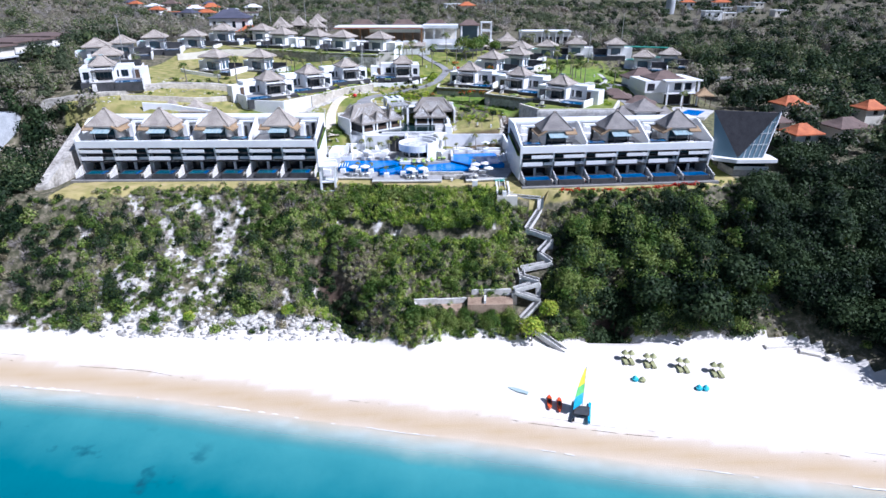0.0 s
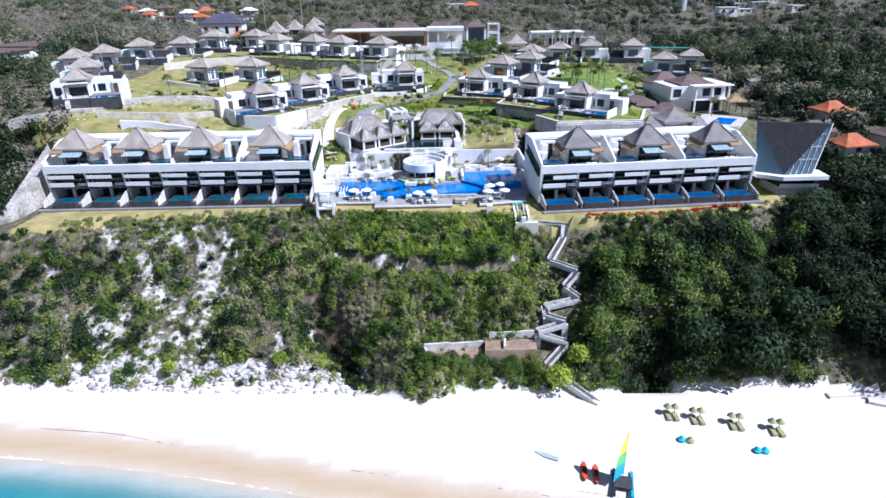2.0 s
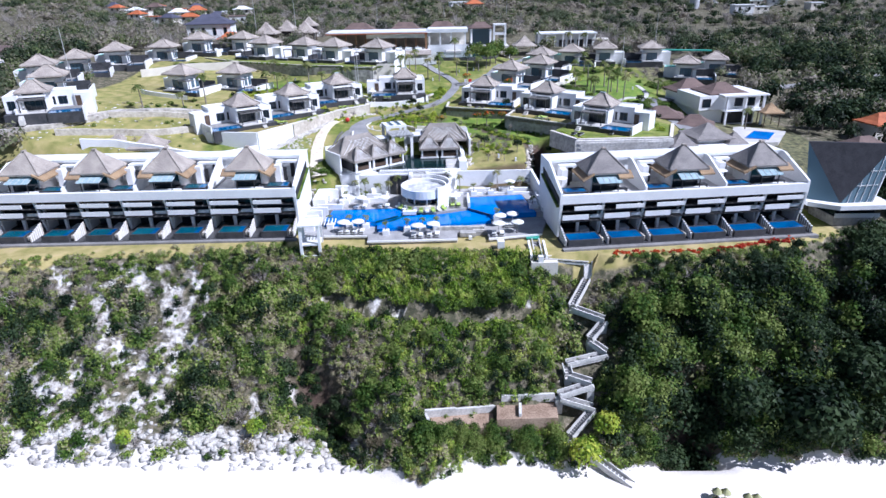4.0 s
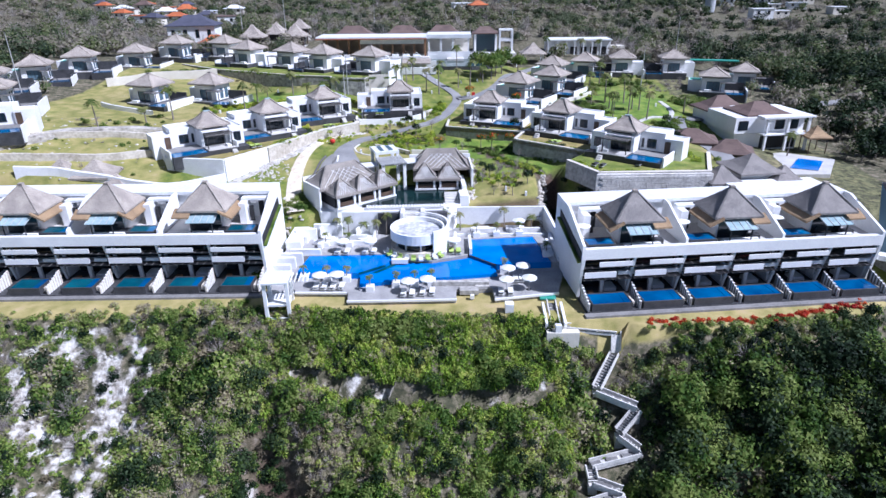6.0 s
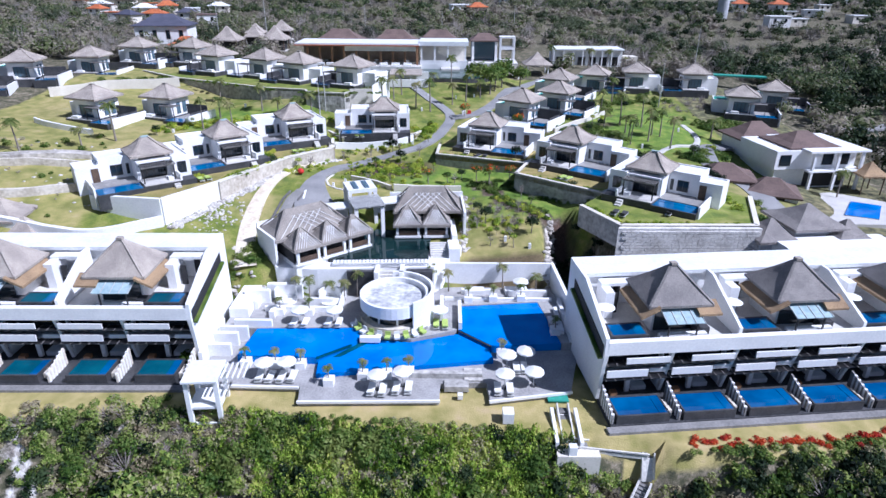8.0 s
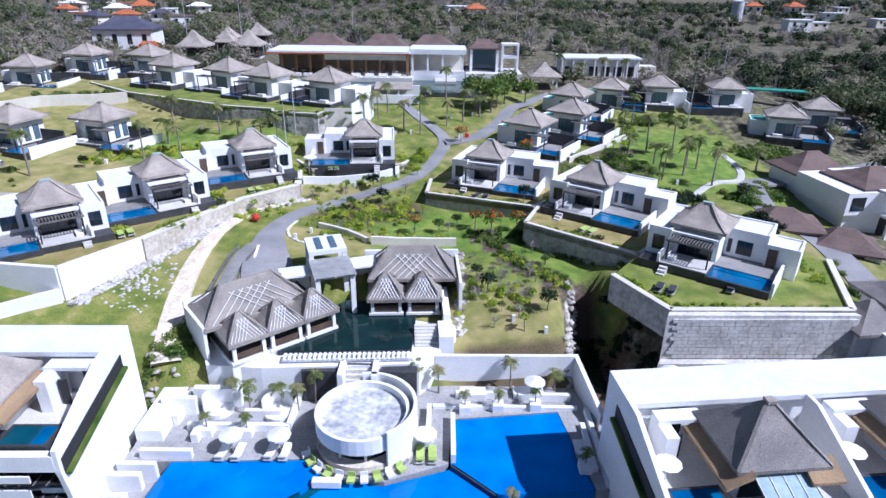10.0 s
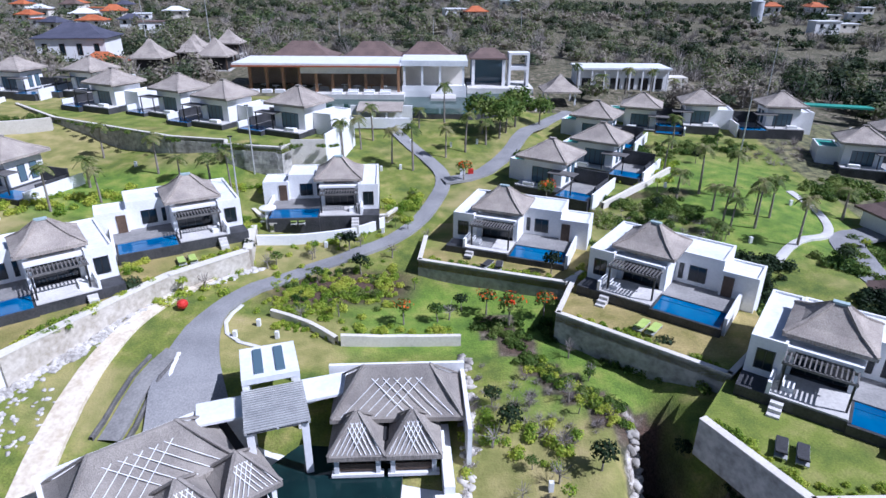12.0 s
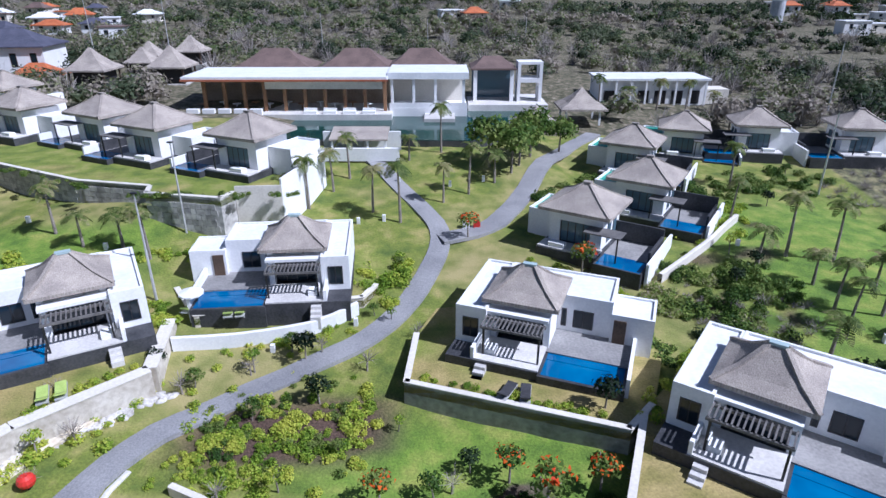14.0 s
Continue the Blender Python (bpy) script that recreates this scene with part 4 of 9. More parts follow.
# white terrace walls stepping down beside the suites
for k, (x0, y0, x1, y1, h) in enumerate([(-24.6, 127, -22.4, 134, 25.8), (-23.4, 125, -19.2, 125.4, 25.5), (-22.3, 129, -21.9, 133.6, 25.7), (-20.9, 128.4, -12.2, 128.8, 25.3), (-12.4, 128.6, -12.0, 133.0, 25.4), (-24.8, 120.5, -22.4, 121, 25.2), (-24.9, 122.4, -22.2, 122.9, 25.4), (-24.9, 117.5, -22.6, 118.2, 24.7), (-25.2, 119, -24.8, 126, 25.2), (-24.4, 123.4, -21.4, 123.8, 25.6), (-23.8, 130.4, -20.8, 130.9, 26.4), (-20.0, 126.9, -19.4, 128.6, 25.5), (-21.4, 131.6, -17.2, 132.2, 26.6), (-16.4, 129.9, -13.2, 130.3, 25.6), (13.0, 124.2, 13.4, 129.6, 25.1), (-0.4, 126.8, 0.0, 131.4, 25.5), (2.2, 133.2, 6.0, 133.6, 25.3), (8.0, 132.9, 12.8, 133.3, 25.4), (1.7, 125.0, 2.1, 130.2, 25.5), (13.7, 122.6, 14.1, 131.4, 25.3), (0.1, 131.6, 13.2, 132.0, 25.0)]):
    solid("terrace_wall", Geo().box(x0, x1, y0, y1, 23.2, h), WHITE, "low white terrace wall by the pool", "wall", "white pool terrace walls", "structure")
solid("retaining_wall", Geo().prism([(0.2, 135.3), (13.4, 135.5), (13.4, 135.9), (0.2, 135.7)], 23.6, 27.9), WHITE, "white rendered retaining wall behind the pool deck", "wall", kind="structure")
solid("retaining_wall", Geo().prism([(13.4, 135.9), (14.6, 129.2), (15.0, 129.3), (13.8, 136.0)], 23.6, [27.9, 26.2, 26.2, 27.9]), WHITE, "white sloping wall between pool deck and ravine", "wall", kind="structure")


# ---- pool bar drum ----
def arc_wall(cx, cy, r0, r1, a0, a1, z0, z1, n=40):
    """A curved wall as one connected shell."""
    closed = abs(a1 - a0) >= 360
    rows = n if closed else n + 1
    v = []
    for i in range(rows):
        p = radians(a0 + (a1 - a0) * i / n)
        v += [(cx + r * math.cos(p), cy + r * math.sin(p), z) for r, z in ((r0, z0), (r1, z0), (r1, z1), (r0, z1))]
    f = []
    for i in range(n):
        k, q = 4 * i, 4 * ((i + 1) % rows)
        f += [(k + j, k + (j + 1) % 4, q + (j + 1) % 4, q + j)[::-1] for j in range(4)]
    if not closed:
        f += [(0, 1, 2, 3), tuple(4 * n + j for j in (3, 2, 1, 0))]
    return Geo().add(v, f)


bar = thing("pool_bar", pose(-5.6, 127.4, 24.6), "round white pool bar with a pale roof terrace and dark glazing", "bar building")
part("base_ring", arc_wall(0, 0, 3.0, 3.9, 0, 360, 0, 0.8), PALE_STONE, bar)
part("glazing", arc_wall(0, 0, 2.9, 3.0, 0, 360, 0.8, 2.3), GLASS, bar)
part("drum_band", arc_wall(0, 0, 3.6, 3.9, 0, 360, 2.0, 3.4), WHITE, bar, "broad white drum parapet")
part("roof_terrace", Geo().cyl(0, 0, 2.1, 2.8, 3.6, n=40), surface("pebbled roof", (0.3, 0.31, 0.33), (0.72, 0.72, 0.72), 0.9, 2.2, 0.8, 0.2), bar, "grey roof with pale pebble patches")
part("curved_wall", arc_wall(0.2, 0.2, 4.0, 4.3, -60, 100, 0, 3.9), WHITE, bar, "taller white curved screen wall")
part("counter", arc_wall(0, 0, 3.9, 4.5, 200, 330, 0, 0.35), PAVING, bar)
for k in range(9):
    part("column", Geo().cyl(3.1 * math.cos(radians(40 * k)), 3.1 * math.sin(radians(40 * k)), 0.8, 2.3, 0.12, n=8), WHITE, bar)

# ---- lobby with its reflecting pond ----
solid("lobby_platform", Geo().prism([(-15.4, 132.6), (-1.2, 133.6), (2.2, 138), (2.6, 149.6), (-12, 151), (-24, 141), (-20.5, 133)], 23.6, 28.2), WHITE, "white raised platform of the lobby", "platform", kind="structure")
water_body("reflecting_pond", [(-14.4, 134.6), (-2.0, 135.4), (-1.8, 144.0), (-9.5, 144.6), (-12.6, 140.6)], 28.6, 0.5, POND, DARK_STONE, "dark still reflecting pond between the lobby pavilions", "pond")
bridge = thing("slatted_bridge", pose(-8.0, 134.0, 28.3, 0, 0, 3), "white slatted bridge along the edge of the pond", "bridge")
for k in range(26):
    part("slat", Geo().box(-5.6 + 0.45 * k, -5.36 + 0.45 * k, -0.55, 0.55, 0.32, 0.42), WHITE, bridge)
for y in (-0.45, 0.4):
    part("beam", Geo().box(-5.7, 6.1, y, y + 0.14, 0.12, 0.32), WHITE, bridge)
stairs = thing("lobby_stairs", pose(-6.6, 131.3, 24.6), "white flight of steps from the bar to the pond", "stairs")
for k in range(9):
    part("step", Geo().box(-1.2, 1.2, 0.25 * k, 0.25 * k + 0.27, 0, 0.4 * (k + 1)), PALE_PAVING, stairs)
for s in (-1, 1):
    part("flank_wall", Geo().box(s * 1.5 - 0.25, s * 1.5 + 0.25, 0.0, 2.4, 0, 3.9), WHITE, stairs)
    part("planter", Geo().box(s * 3.6 - 1.6, s * 3.6 + 1.6, 1.2, 2.4, 0, 3.4), DARK_STONE, stairs)
stairs2 = thing("stairs", pose(-0.6, 136.0, 28.0, 0, 0, 4), "white garden stairs beside the pond", "stairs")
for k in range(8):
    part("step", Geo().box(-1.1, 1.1, 0.35 * k, 0.35 * k + 0.37, 0, 0.16 * (k + 1)), PALE_PAVING, stairs2)
part("flank_wall", Geo().box(1.2, 2.6, 0, 3.0, -1.5, 1.5), WHITE, stairs2)
part("flank_wall", Geo().box(1.8, 2.5, 3.0, 9.0, -1.5, 2.1), WHITE, stairs2)


def lattice(w, d, z0, z1):
    """Pale crossed battens over a thatched slope that faces -y."""
    g = Geo()
    n = 6
    for k in range(-n, n + 1):
        for s in (-1, 1):
            a, b = Vector((k * w / n, -d, z0)), Vector((k * w / n + s * w * 0.55, -d * 0.25, z0 + (z1 - z0) * 0.72))
            if abs(b.x) < w * 0.5 and abs(a.x) < w * 0.92:
                g.bar(a, b, 0.05, 0.04)
    return g


def hip_bay(parent, cx, cy, w, d, z0, z1, ridge=0.0, posts=True, floor=0.0):
    """One thatched bay: roof, pale ridges, lattice and posts."""
    r = part("thatched_roof", Geo().hip(cx - w, cx + w, cy - d, cy + d, z0, z1, ridge, 0.35), THATCH_PALE, parent, "grey thatched hip roof with pale lattice")
    for sx in (-1, 1):
        for sy in (-1, 1):
            part("hip_ridge", Geo().bar((cx + sx * w * 0.98, cy + sy * d * 0.98, z0 + 0.04), (cx + sx * ridge / 2, cy, z1 + 0.03), 0.22, 0.14), THATCH_PALE, r)
    lat = part("lattice", lattice(w, d * 0.96, z0 + 0.12, z1 + 0.02), WHITE, r)
    lat.location = (cx, cy, 0)
    if posts:
        for sx in (-0.72, 0.72):
            part("post", Geo().box(cx + sx * w - 0.16, cx + sx * w + 0.16, cy - d * 0.8 - 0.16, cy - d * 0.8 + 0.16, floor, z0 - 0.3), WHITE, parent)
        part("balustrade", Geo().box(cx - w * 0.72, cx + w * 0.72, cy - d * 0.8 - 0.05, cy - d * 0.8 + 0.05, floor + 0.3, floor + 0.9), WOOD, parent)
        part("beam", Geo().box(cx - w * 0.9, cx + w * 0.9, cy - d * 0.8 - 0.25, cy - d * 0.8 + 0.25, floor - 0.1, floor + 0.14), WHITE, parent)


lob_l = thing("lobby_pavilion", pose(-14.7, 136.9, 27.95, 0, 0, 39), "lobby wing with three thatched bays on white posts", "pavilion")
for k in (-1, 0, 1):
    hip_bay(lob_l, 3.6 * k, 0, 1.9, 2.0, 2.9, 4.9, 0.2, True, 0.8)
hip_bay(lob_l, -1.2, 3.8, 5.3, 2.7, 3.4, 6.1, 5.0, False)
part("interior", Geo().box(-5.2, 4.8, -0.9, 5.8, 0, 3.0), SHADE, lob_l, "dark block painted as the shaded lobby interior")
part("base_wall", Geo().box(-5.3, 5.0, -1.6, 6.2, -4.4, 0.78), WHITE, lob_l)
part("rear_wall", Geo().box(-6.6, 4.4, 6.2, 6.5, 0, 4.2), WHITE, lob_l)
part("side_wall", Geo().box(-6.6, -6.3, 1.2, 6.2, -3.4, 3.6), WHITE, lob_l)
lob_r = thing("lobby_pavilion", pose(-2.6, 143.6, 28.2, 0, 0, 3), "lobby pavilion with two thatched front bays over the pond", "pavilion")
for k in (-1, 1):
    hip_bay(lob_r, 1.9 * k - 0.5, -0.3, 1.95, 2.0, 2.4, 4.6, 0.2, True, 0.6)
hip_bay(lob_r, 0.3, 2.9, 4.7, 2.6, 3.4, 6.1, 4.8, False)
part("interior", Geo().box(-4.0, 3.0, -0.9, 5.0, 0.1, 2.6), SHADE, lob_r, "dark block painted as the shaded lobby interior")
part("rear_wall", Geo().box(-5.0, 5.4, 5.4, 5.7, 0, 4.4), WHITE, lob_r)
part("side_wall", Geo().box(5.1, 5.4, -1.5, 5.4, 0, 3.8), WHITE, lob_r)
portico = thing("entrance_portico", pose(-11.9, 147.2, 28.2, 0, 0, 19), "tall white entrance portico with roof lights and a slatted canopy", "portico")
part("roof_slab", Geo().box(-2.0, 2.0, -2.0, 2.1, 5.5, 5.95), ROOFTOP, portico, "flat pale roof slab")
for k in (-0.75, 0.75):
    part("roof_light", Geo().box(k - 0.32, k + 0.32, -1.5, 1.6, 5.95, 6.06), GLASS_PALE, portico)
for sx in (-1.75, 1.75):
    for sy in (-6.0, -1.7, 1.8):
        part("post", Geo().box(sx - 0.24, sx + 0.24, sy - 0.24, sy + 0.24, 0, 5.5 if sy > -2 else 4.9), WHITE, portico)
for k in range(18):
    part("canopy_slat", Geo().box(-2.1, 2.1, -6.5 + 0.255 * k, -6.36 + 0.255 * k, 5.0, 5.1), GALV, portico)
for sx in (-2.0, 0, 2.0):
    part("canopy_beam", Geo().box(sx - 0.08, sx + 0.08, -6.5, -2.0, 4.84, 5.0), GALV, portico)
part("canopy_glass", Geo().box(-2.0, 2.0, -6.4, -2.05, 4.78, 4.82), surface("smoked canopy glass", (0.1, 0.105, 0.11), (0.18, 0.19, 0.2), 0.6, 4, 0.3, 0.0), portico)
part("link_roof", Geo().box(-5.2, -2.1, -3.6, -1.2, 4.0, 4.2), ROOFTOP, portico)
part("link_roof", Geo().box(2.1, 5.6, -3.0, -0.4, 3.8, 4.0), ROOFTOP, portico)
part("link_wall", Geo().box(-5.2, -2.1, -1.3, -1.1, 0, 4.0), WHITE, portico)
part("link_wall", Geo().box(2.1, 5.6, -0.5, -0.3, 0, 3.8), WHITE, portico)

# ---- cliff tower ----
tower = thing("cliff_tower", pose(-22.2, 113.4, 24.0, 0, 0, 4), "white viewing tower with a pale flat roof on tall legs", "tower")
part("roof", Geo().box(-1.6, 1.6, -1.9, 1.6, 2.9, 3.1), ROOFTOP, tower)
part("platform", Geo().box(-1.5, 1.5, -1.5, 1.5, -0.25, 0.0), WHITE, tower)
for sx in (-1.35, 1.35):
    for sy in (-1.4, 1.2):
        part("leg", Geo().box(sx - 0.2, sx + 0.2, sy - 0.2, sy + 0.2, -6.5, 2.9), WHITE, tower)
part("tie_beam", Geo().box(-1.5, 1.5, -1.55, -1.25, -2.2, -1.8), WHITE, tower)
for k in range(5):
    part("pergola_bar", Geo().box(1.7 + 0.5 * k, 1.82 + 0.5 * k, -1.0, 1.5, 2.7, 2.85), WHITE, tower)

# ---- restaurant, function hall and houses at the top ----
rest = thing("restaurant", pose(-23, 226, 39.2), "long low white restaurant with a rust fascia beside the lake", "restaurant")
part("roof", Geo().box(-15.4, 15.8, 0, 12, 5.6, 6.2), ROOFTOP, rest, "long flat pale roof")
part("fascia", Geo().box(-15.5, 15.9, -0.15, 0.0, 5.55, 5.85), surface("rust fascia", (0.3, 0.09, 0.04), (0.42, 0.14, 0.07), 1, 8, 0.7, 0.1), rest, "rust-red roof fascia")
part("upper_wall", Geo().box(-3.0, 15.0, 0.9, 1.1, 4.3, 5.6), CREAM, rest)
part("floor", Geo().box(-15, 16.5, -1.6, 12, -1.2, 0.9), PALE_PAVING, rest)
part("rear_wall", Geo().box(-15, 15.6, 8, 8.3, 0.9, 5.6), surface("warm interior wall", (0.2, 0.15, 0.11), (0.36, 0.28, 0.21), 0.4, 4, 0.8, 0.1), rest)
for k in range(11):
    part("dining_table", Geo().cyl(-13.6 + 2.6 * k, 3.2 + 1.6 * (k % 2), 0.9, 1.65, 0.12, n=8).cyl(-13.6 + 2.6 * k, 3.2 + 1.6 * (k % 2), 1.65, 1.72, 0.7, n=12), FABRIC if k % 3 else TIMBER, rest)
for k in range(4):
    part("sofa", Geo().box(3.0 + 3.0 * k, 5.0 + 3.0 * k, -1.2, -0.5, 0.9, 1.3).box(3.0 + 3.0 * k, 5.0 + 3.0 * k, -0.5, -0.3, 0.9, 1.7), FABRIC, rest)
for k in range(10):
    part("timber_post", Geo().box(-12.8 + 3.1 * k, -12.3 + 3.1 * k, 1.1, 1.6, 0.9, 5.6), TIMBER, rest)
for k in range(5):
    part("planter_wall", Geo().box(-14.6 + 2.4 * k, -12.8 + 2.4 * k, -1.7, -0.9, 0.2, 1.7), WHITE, rest)
hall = thing("dining_hall", pose(0, 228, 39.2), "white open dining hall on columns at the lake", "hall")
part("roof", Geo().box(-7.2, 5.4, 0, 10, 5.6, 6.6), ROOFTOP, hall)
part("floor", Geo().box(-7.0, 5.2, -0.6, 10, -1.2, 1.3), WHITE, hall)
part("rear_wall", Geo().box(-7, 5, 6, 6.2, 1.3, 5.6), CREAM, hall)
part("railing", Geo().box(-7, 5.2, -0.55, -0.45, 1.3, 2.1), WHITE, hall)
for x in (-6.6, -3.2, 0.2, 4.6):
    part("column", Geo().box(x - 0.2, x + 0.2, 0.3, 0.7, 1.3, 5.6), WHITE, hall)
part("jetty", Geo().box(-1.5, 3.2, -5.0, -0.6, -0.6, 0.5), PALE_PAVING, hall)
lounge = thing("lounge_pavilion", pose(12, 235, 39.4), "white lounge pavilion with brown hip roof and open frame", "pavilion")
part("roof", Geo().hip(-6.0, 1.6, -0.6, 7, 6.2, 7.8, 3.0, 0.3), SHINGLE, lounge)
for x in (-5.2, 0.9):
    part("column", Geo().box(x - 0.3, x + 0.3, -0.2, 0.4, 0.8, 6.0), WHITE, lounge)
part("floor", Geo().box(-6.4, 6.6, -3.4, 7, -1.0, 0.8), PALE_PAVING, lounge)
part("rear_wall", Geo().box(-5.6, 1.4, 4, 4.2, 0.8, 6.0), GLASS_PALE, lounge)
for x0, x1, z0, z1 in ((1.8, 2.3, 0.8, 7.2), (5.4, 5.9, 0.8, 7.2), (2.3, 5.4, 6.8, 7.2), (2.3, 5.4, 3.9, 4.6)):
    part("frame", Geo().box(x0, x1, -0.4, 3.0, z0, z1), WHITE, lounge)
for x0, x1, xa in ((-41, -24.5, -31.5), (-23.5, -8.5, -16), (-10, 4.5, -2.5)):
    hb = thing("function_building", pose((x0 + x1) / 2, 262, 39.6), "white building with a brown shingled hip roof", "building", "brown-roofed buildings behind the restaurant")
    w = (x1 - x0) / 2
    part("wall", Geo().box(-w + 1, w - 1, -5, 5, 0, 3.4), WHITE, hb)
    part("roof", Geo().hip(-w, w, -6, 6, 3.2, 6.6, 5, 0.3), SHINGLE, hb)
service = thing("service_building", pose(38.6, 240, 38.4), "long low white service building with a pale flat roof", "building")
part("wall", Geo().box(-9.4, 9.4, 0.8, 8, 0, 4.4), WHITE, service)
for k in range(8):
    part("column", Geo().box(-9.5 + 2.64 * k, -9.2 + 2.64 * k, -0.1, 0.2, 0, 4.4), WHITE, service)
part("roof", Geo().box(-9.8, 9.8, -0.2, 8.4, 4.4, 4.75), ROOFTOP, service)
for k in range(6):
    part("opening", Geo().box(-8.6 + 3 * k, -6.6 + 3 * k, 0.7, 0.8, 0.3, 2.6), SHADE, service)
part("annex", Geo().box(9.8, 14.2, 2, 6, 0, 2.6), CREAM, service)
kiosk = thing("pool_kiosk", pose(-9.2, 205.5, 38.2), "low white kiosk with a grey slatted roof by the lake", "kiosk")
part("wall", Geo().box(-5, 5, -0.6, 0, 0, 1.6), WHITE, kiosk)
part("wall", Geo().box(-5, 5, 3.4, 3.8, 0, 2.8), WHITE, kiosk)
part("roof", Geo().prism([(-3.6, -0.4), (3.6, -0.4), (3.6, 3.8), (-3.6, 3.8)], [2.5, 2.5, 3.2, 3.2], [2.7, 2.7, 3.4, 3.4]), THATCH, kiosk)
for x in (-3.3, -1.1, 1.1, 3.3):
    part("post", Geo().box(x - 0.12, x + 0.12, -0.2, 0.04, 0, 2.5), WHITE, kiosk)
gaz = thing("gazebo", pose(23, 227.8, 38.2), "open gazebo with a grey thatched pyramid roof", "gazebo")
part("roof", Geo().hip(-3.6, 3.6, -3.4, 3.4, 2.6, 5.4, 0.2, 0.3), THATCH, gaz)
for sx in (-2.6, 2.6):
    for sy in (-2.4, 2.4):
        part("post", Geo().box(sx - 0.15, sx + 0.15, sy - 0.15, sy + 0.15, 0, 2.4), WHITE, gaz)
gaz2 = copy_thing(gaz, spot(15.5, 224, 37.4, 20, 1, 0.75))
tagged(gaz2, "small gazebo with a low thatched roof by the lake", "gazebo")


def spa(x, y, top, turn, size):
    s = thing("spa_pavilion", spot(x, y, top - 7.2 * size, turn, 1, size), "dark timber pavilion with a steep thatched roof", "pavilion", "thatched pavilions at the top of the hill")
    part("base", Geo().box(-3.6, 3.6, -3.6, 3.6, -1, 0.6), STONE, s)
    part("roof", Geo().hip(-3.7, 3.7, -3.7, 3.7, 3.7, 7.2, 0.4, 0.3), THATCH, s)
    part("room", Geo().box(-2.6, 2.6, -2.4, 2.6, 0.6, 3.4), SHADE, s)
    for sx in (-3, 3):
        for sy in (-3, 3):
            part("post", Geo().box(sx - 0.15, sx + 0.15, sy - 0.15, sy + 0.15, 0.6, 3.4), WOOD, s)


for row in ((-61.5, 245, 47.9, 0, 1.0), (-49.8, 251, 47.7, 0, 1.0), (-56.5, 254, 47.2, 0, 0.75), (-58.5, 262, 47.6, 0, 0.75), (-51.5, 266, 48.4, 0, 0.85)):
    spa(*row)


def house(name, x, y, z, turn, w, d, h, roof_h, roof, wall, label, wins=2, group=""):
    hs = thing(name, pose(x, y, z, 0, 0, turn), label, "house", group)
    part("wall", Geo().box(-w / 2, w / 2, -d / 2, d / 2, -2.5, h), wall, hs)
    part("roof", Geo().hip(-w / 2 - 0.7, w / 2 + 0.7, -d / 2 - 0.7, d / 2 + 0.7, h, h + roof_h, w * 0.35, 0.25) if roof_h else Geo().box(-w / 2 - 0.3, w / 2 + 0.3, -d / 2 - 0.3, d / 2 + 0.3, h, h + 0.3), roof, hs)
    for k in range(wins):
        u = -w / 2 + w * (k + 0.5) / wins
        win = part("window", Geo().box(u - 0.6, u + 0.6, -d / 2 - 0.06, -d / 2, h * 0.4, h * 0.8), WOOD, hs)
        part("pane", Geo().box(u - 0.5, u + 0.5, -d / 2 - 0.08, -d / 2 - 0.06, h * 0.42, h * 0.78), GLASS, win)
    return hs


NAVY = surface("dark blue-grey roof", (0.05, 0.055, 0.08), (0.1, 0.1, 0.14), 0.5, 6, 0.7, 0.3)
house("house", -86, 262, 40.5, 8, 15, 11, 6.5, 3.0, NAVY, WHITE, "two-storey white house with a dark blue hip roof", 4)
house("house", -76, 252, 40.0, 5, 8, 6, 2.5, 2.0, CLAY, WHITE, "small house with a bright orange tiled roof", 2)
rng = random.Random(4)
VILLAGE = [(-156, 355), (-124, 317), (-173, 390), (-173, 415), (-151, 396), (-133, 374), (-111, 342), (-136, 357), (-96, 324), (-193, 410), (-140, 338), (-151, 421), (-118, 366), (-160, 372), (-124, 340), (-180, 432), (-205, 430), (-112, 384)]
for k, (x, y) in enumerate(VILLAGE):
    house("village_house", x, y, land(x, y) + 0.5, rng.uniform(-20, 20), rng.uniform(5.5, 9), rng.uniform(5, 7), rng.uniform(2.4, 3.6), rng.choice((1.6, 2.2, 0)), (CLAY, NAVY, ROOFTOP, SHINGLE, CLAY)[k % 5], (WHITE, CREAM)[k % 2], ("far village house with an orange tiled roof", "far village house with a dark roof", "far white flat-roofed village house", "far village house with a brown roof", "far village house with a red tiled roof")[k % 5], 2, "houses of the far village")
for k, (x, y) in enumerate([(5, 361), (13, 357), (31, 409), (168, 458), (159, 424), (171, 395), (187, 401), (191, 445), (151, 364), (162, 368), (178, 420), (205, 425), (240, 470), (225, 500), (260, 520), (196, 378), (300, 540)]):
    house("village_house", x, y, land(x, y) + 0.5, rng.uniform(-20, 20), rng.uniform(6, 11), rng.uniform(5, 7), rng.uniform(2.4, 4), (0, 1.8, 0)[k % 3], (ROOFTOP, CLAY, ROOFTOP)[k % 3], (WHITE, CREAM)[k % 2], ("far pale flat-roofed house among trees", "far house with a red tiled roof")[1 if k % 3 == 1 else 0], 2, "houses among the hill woods")

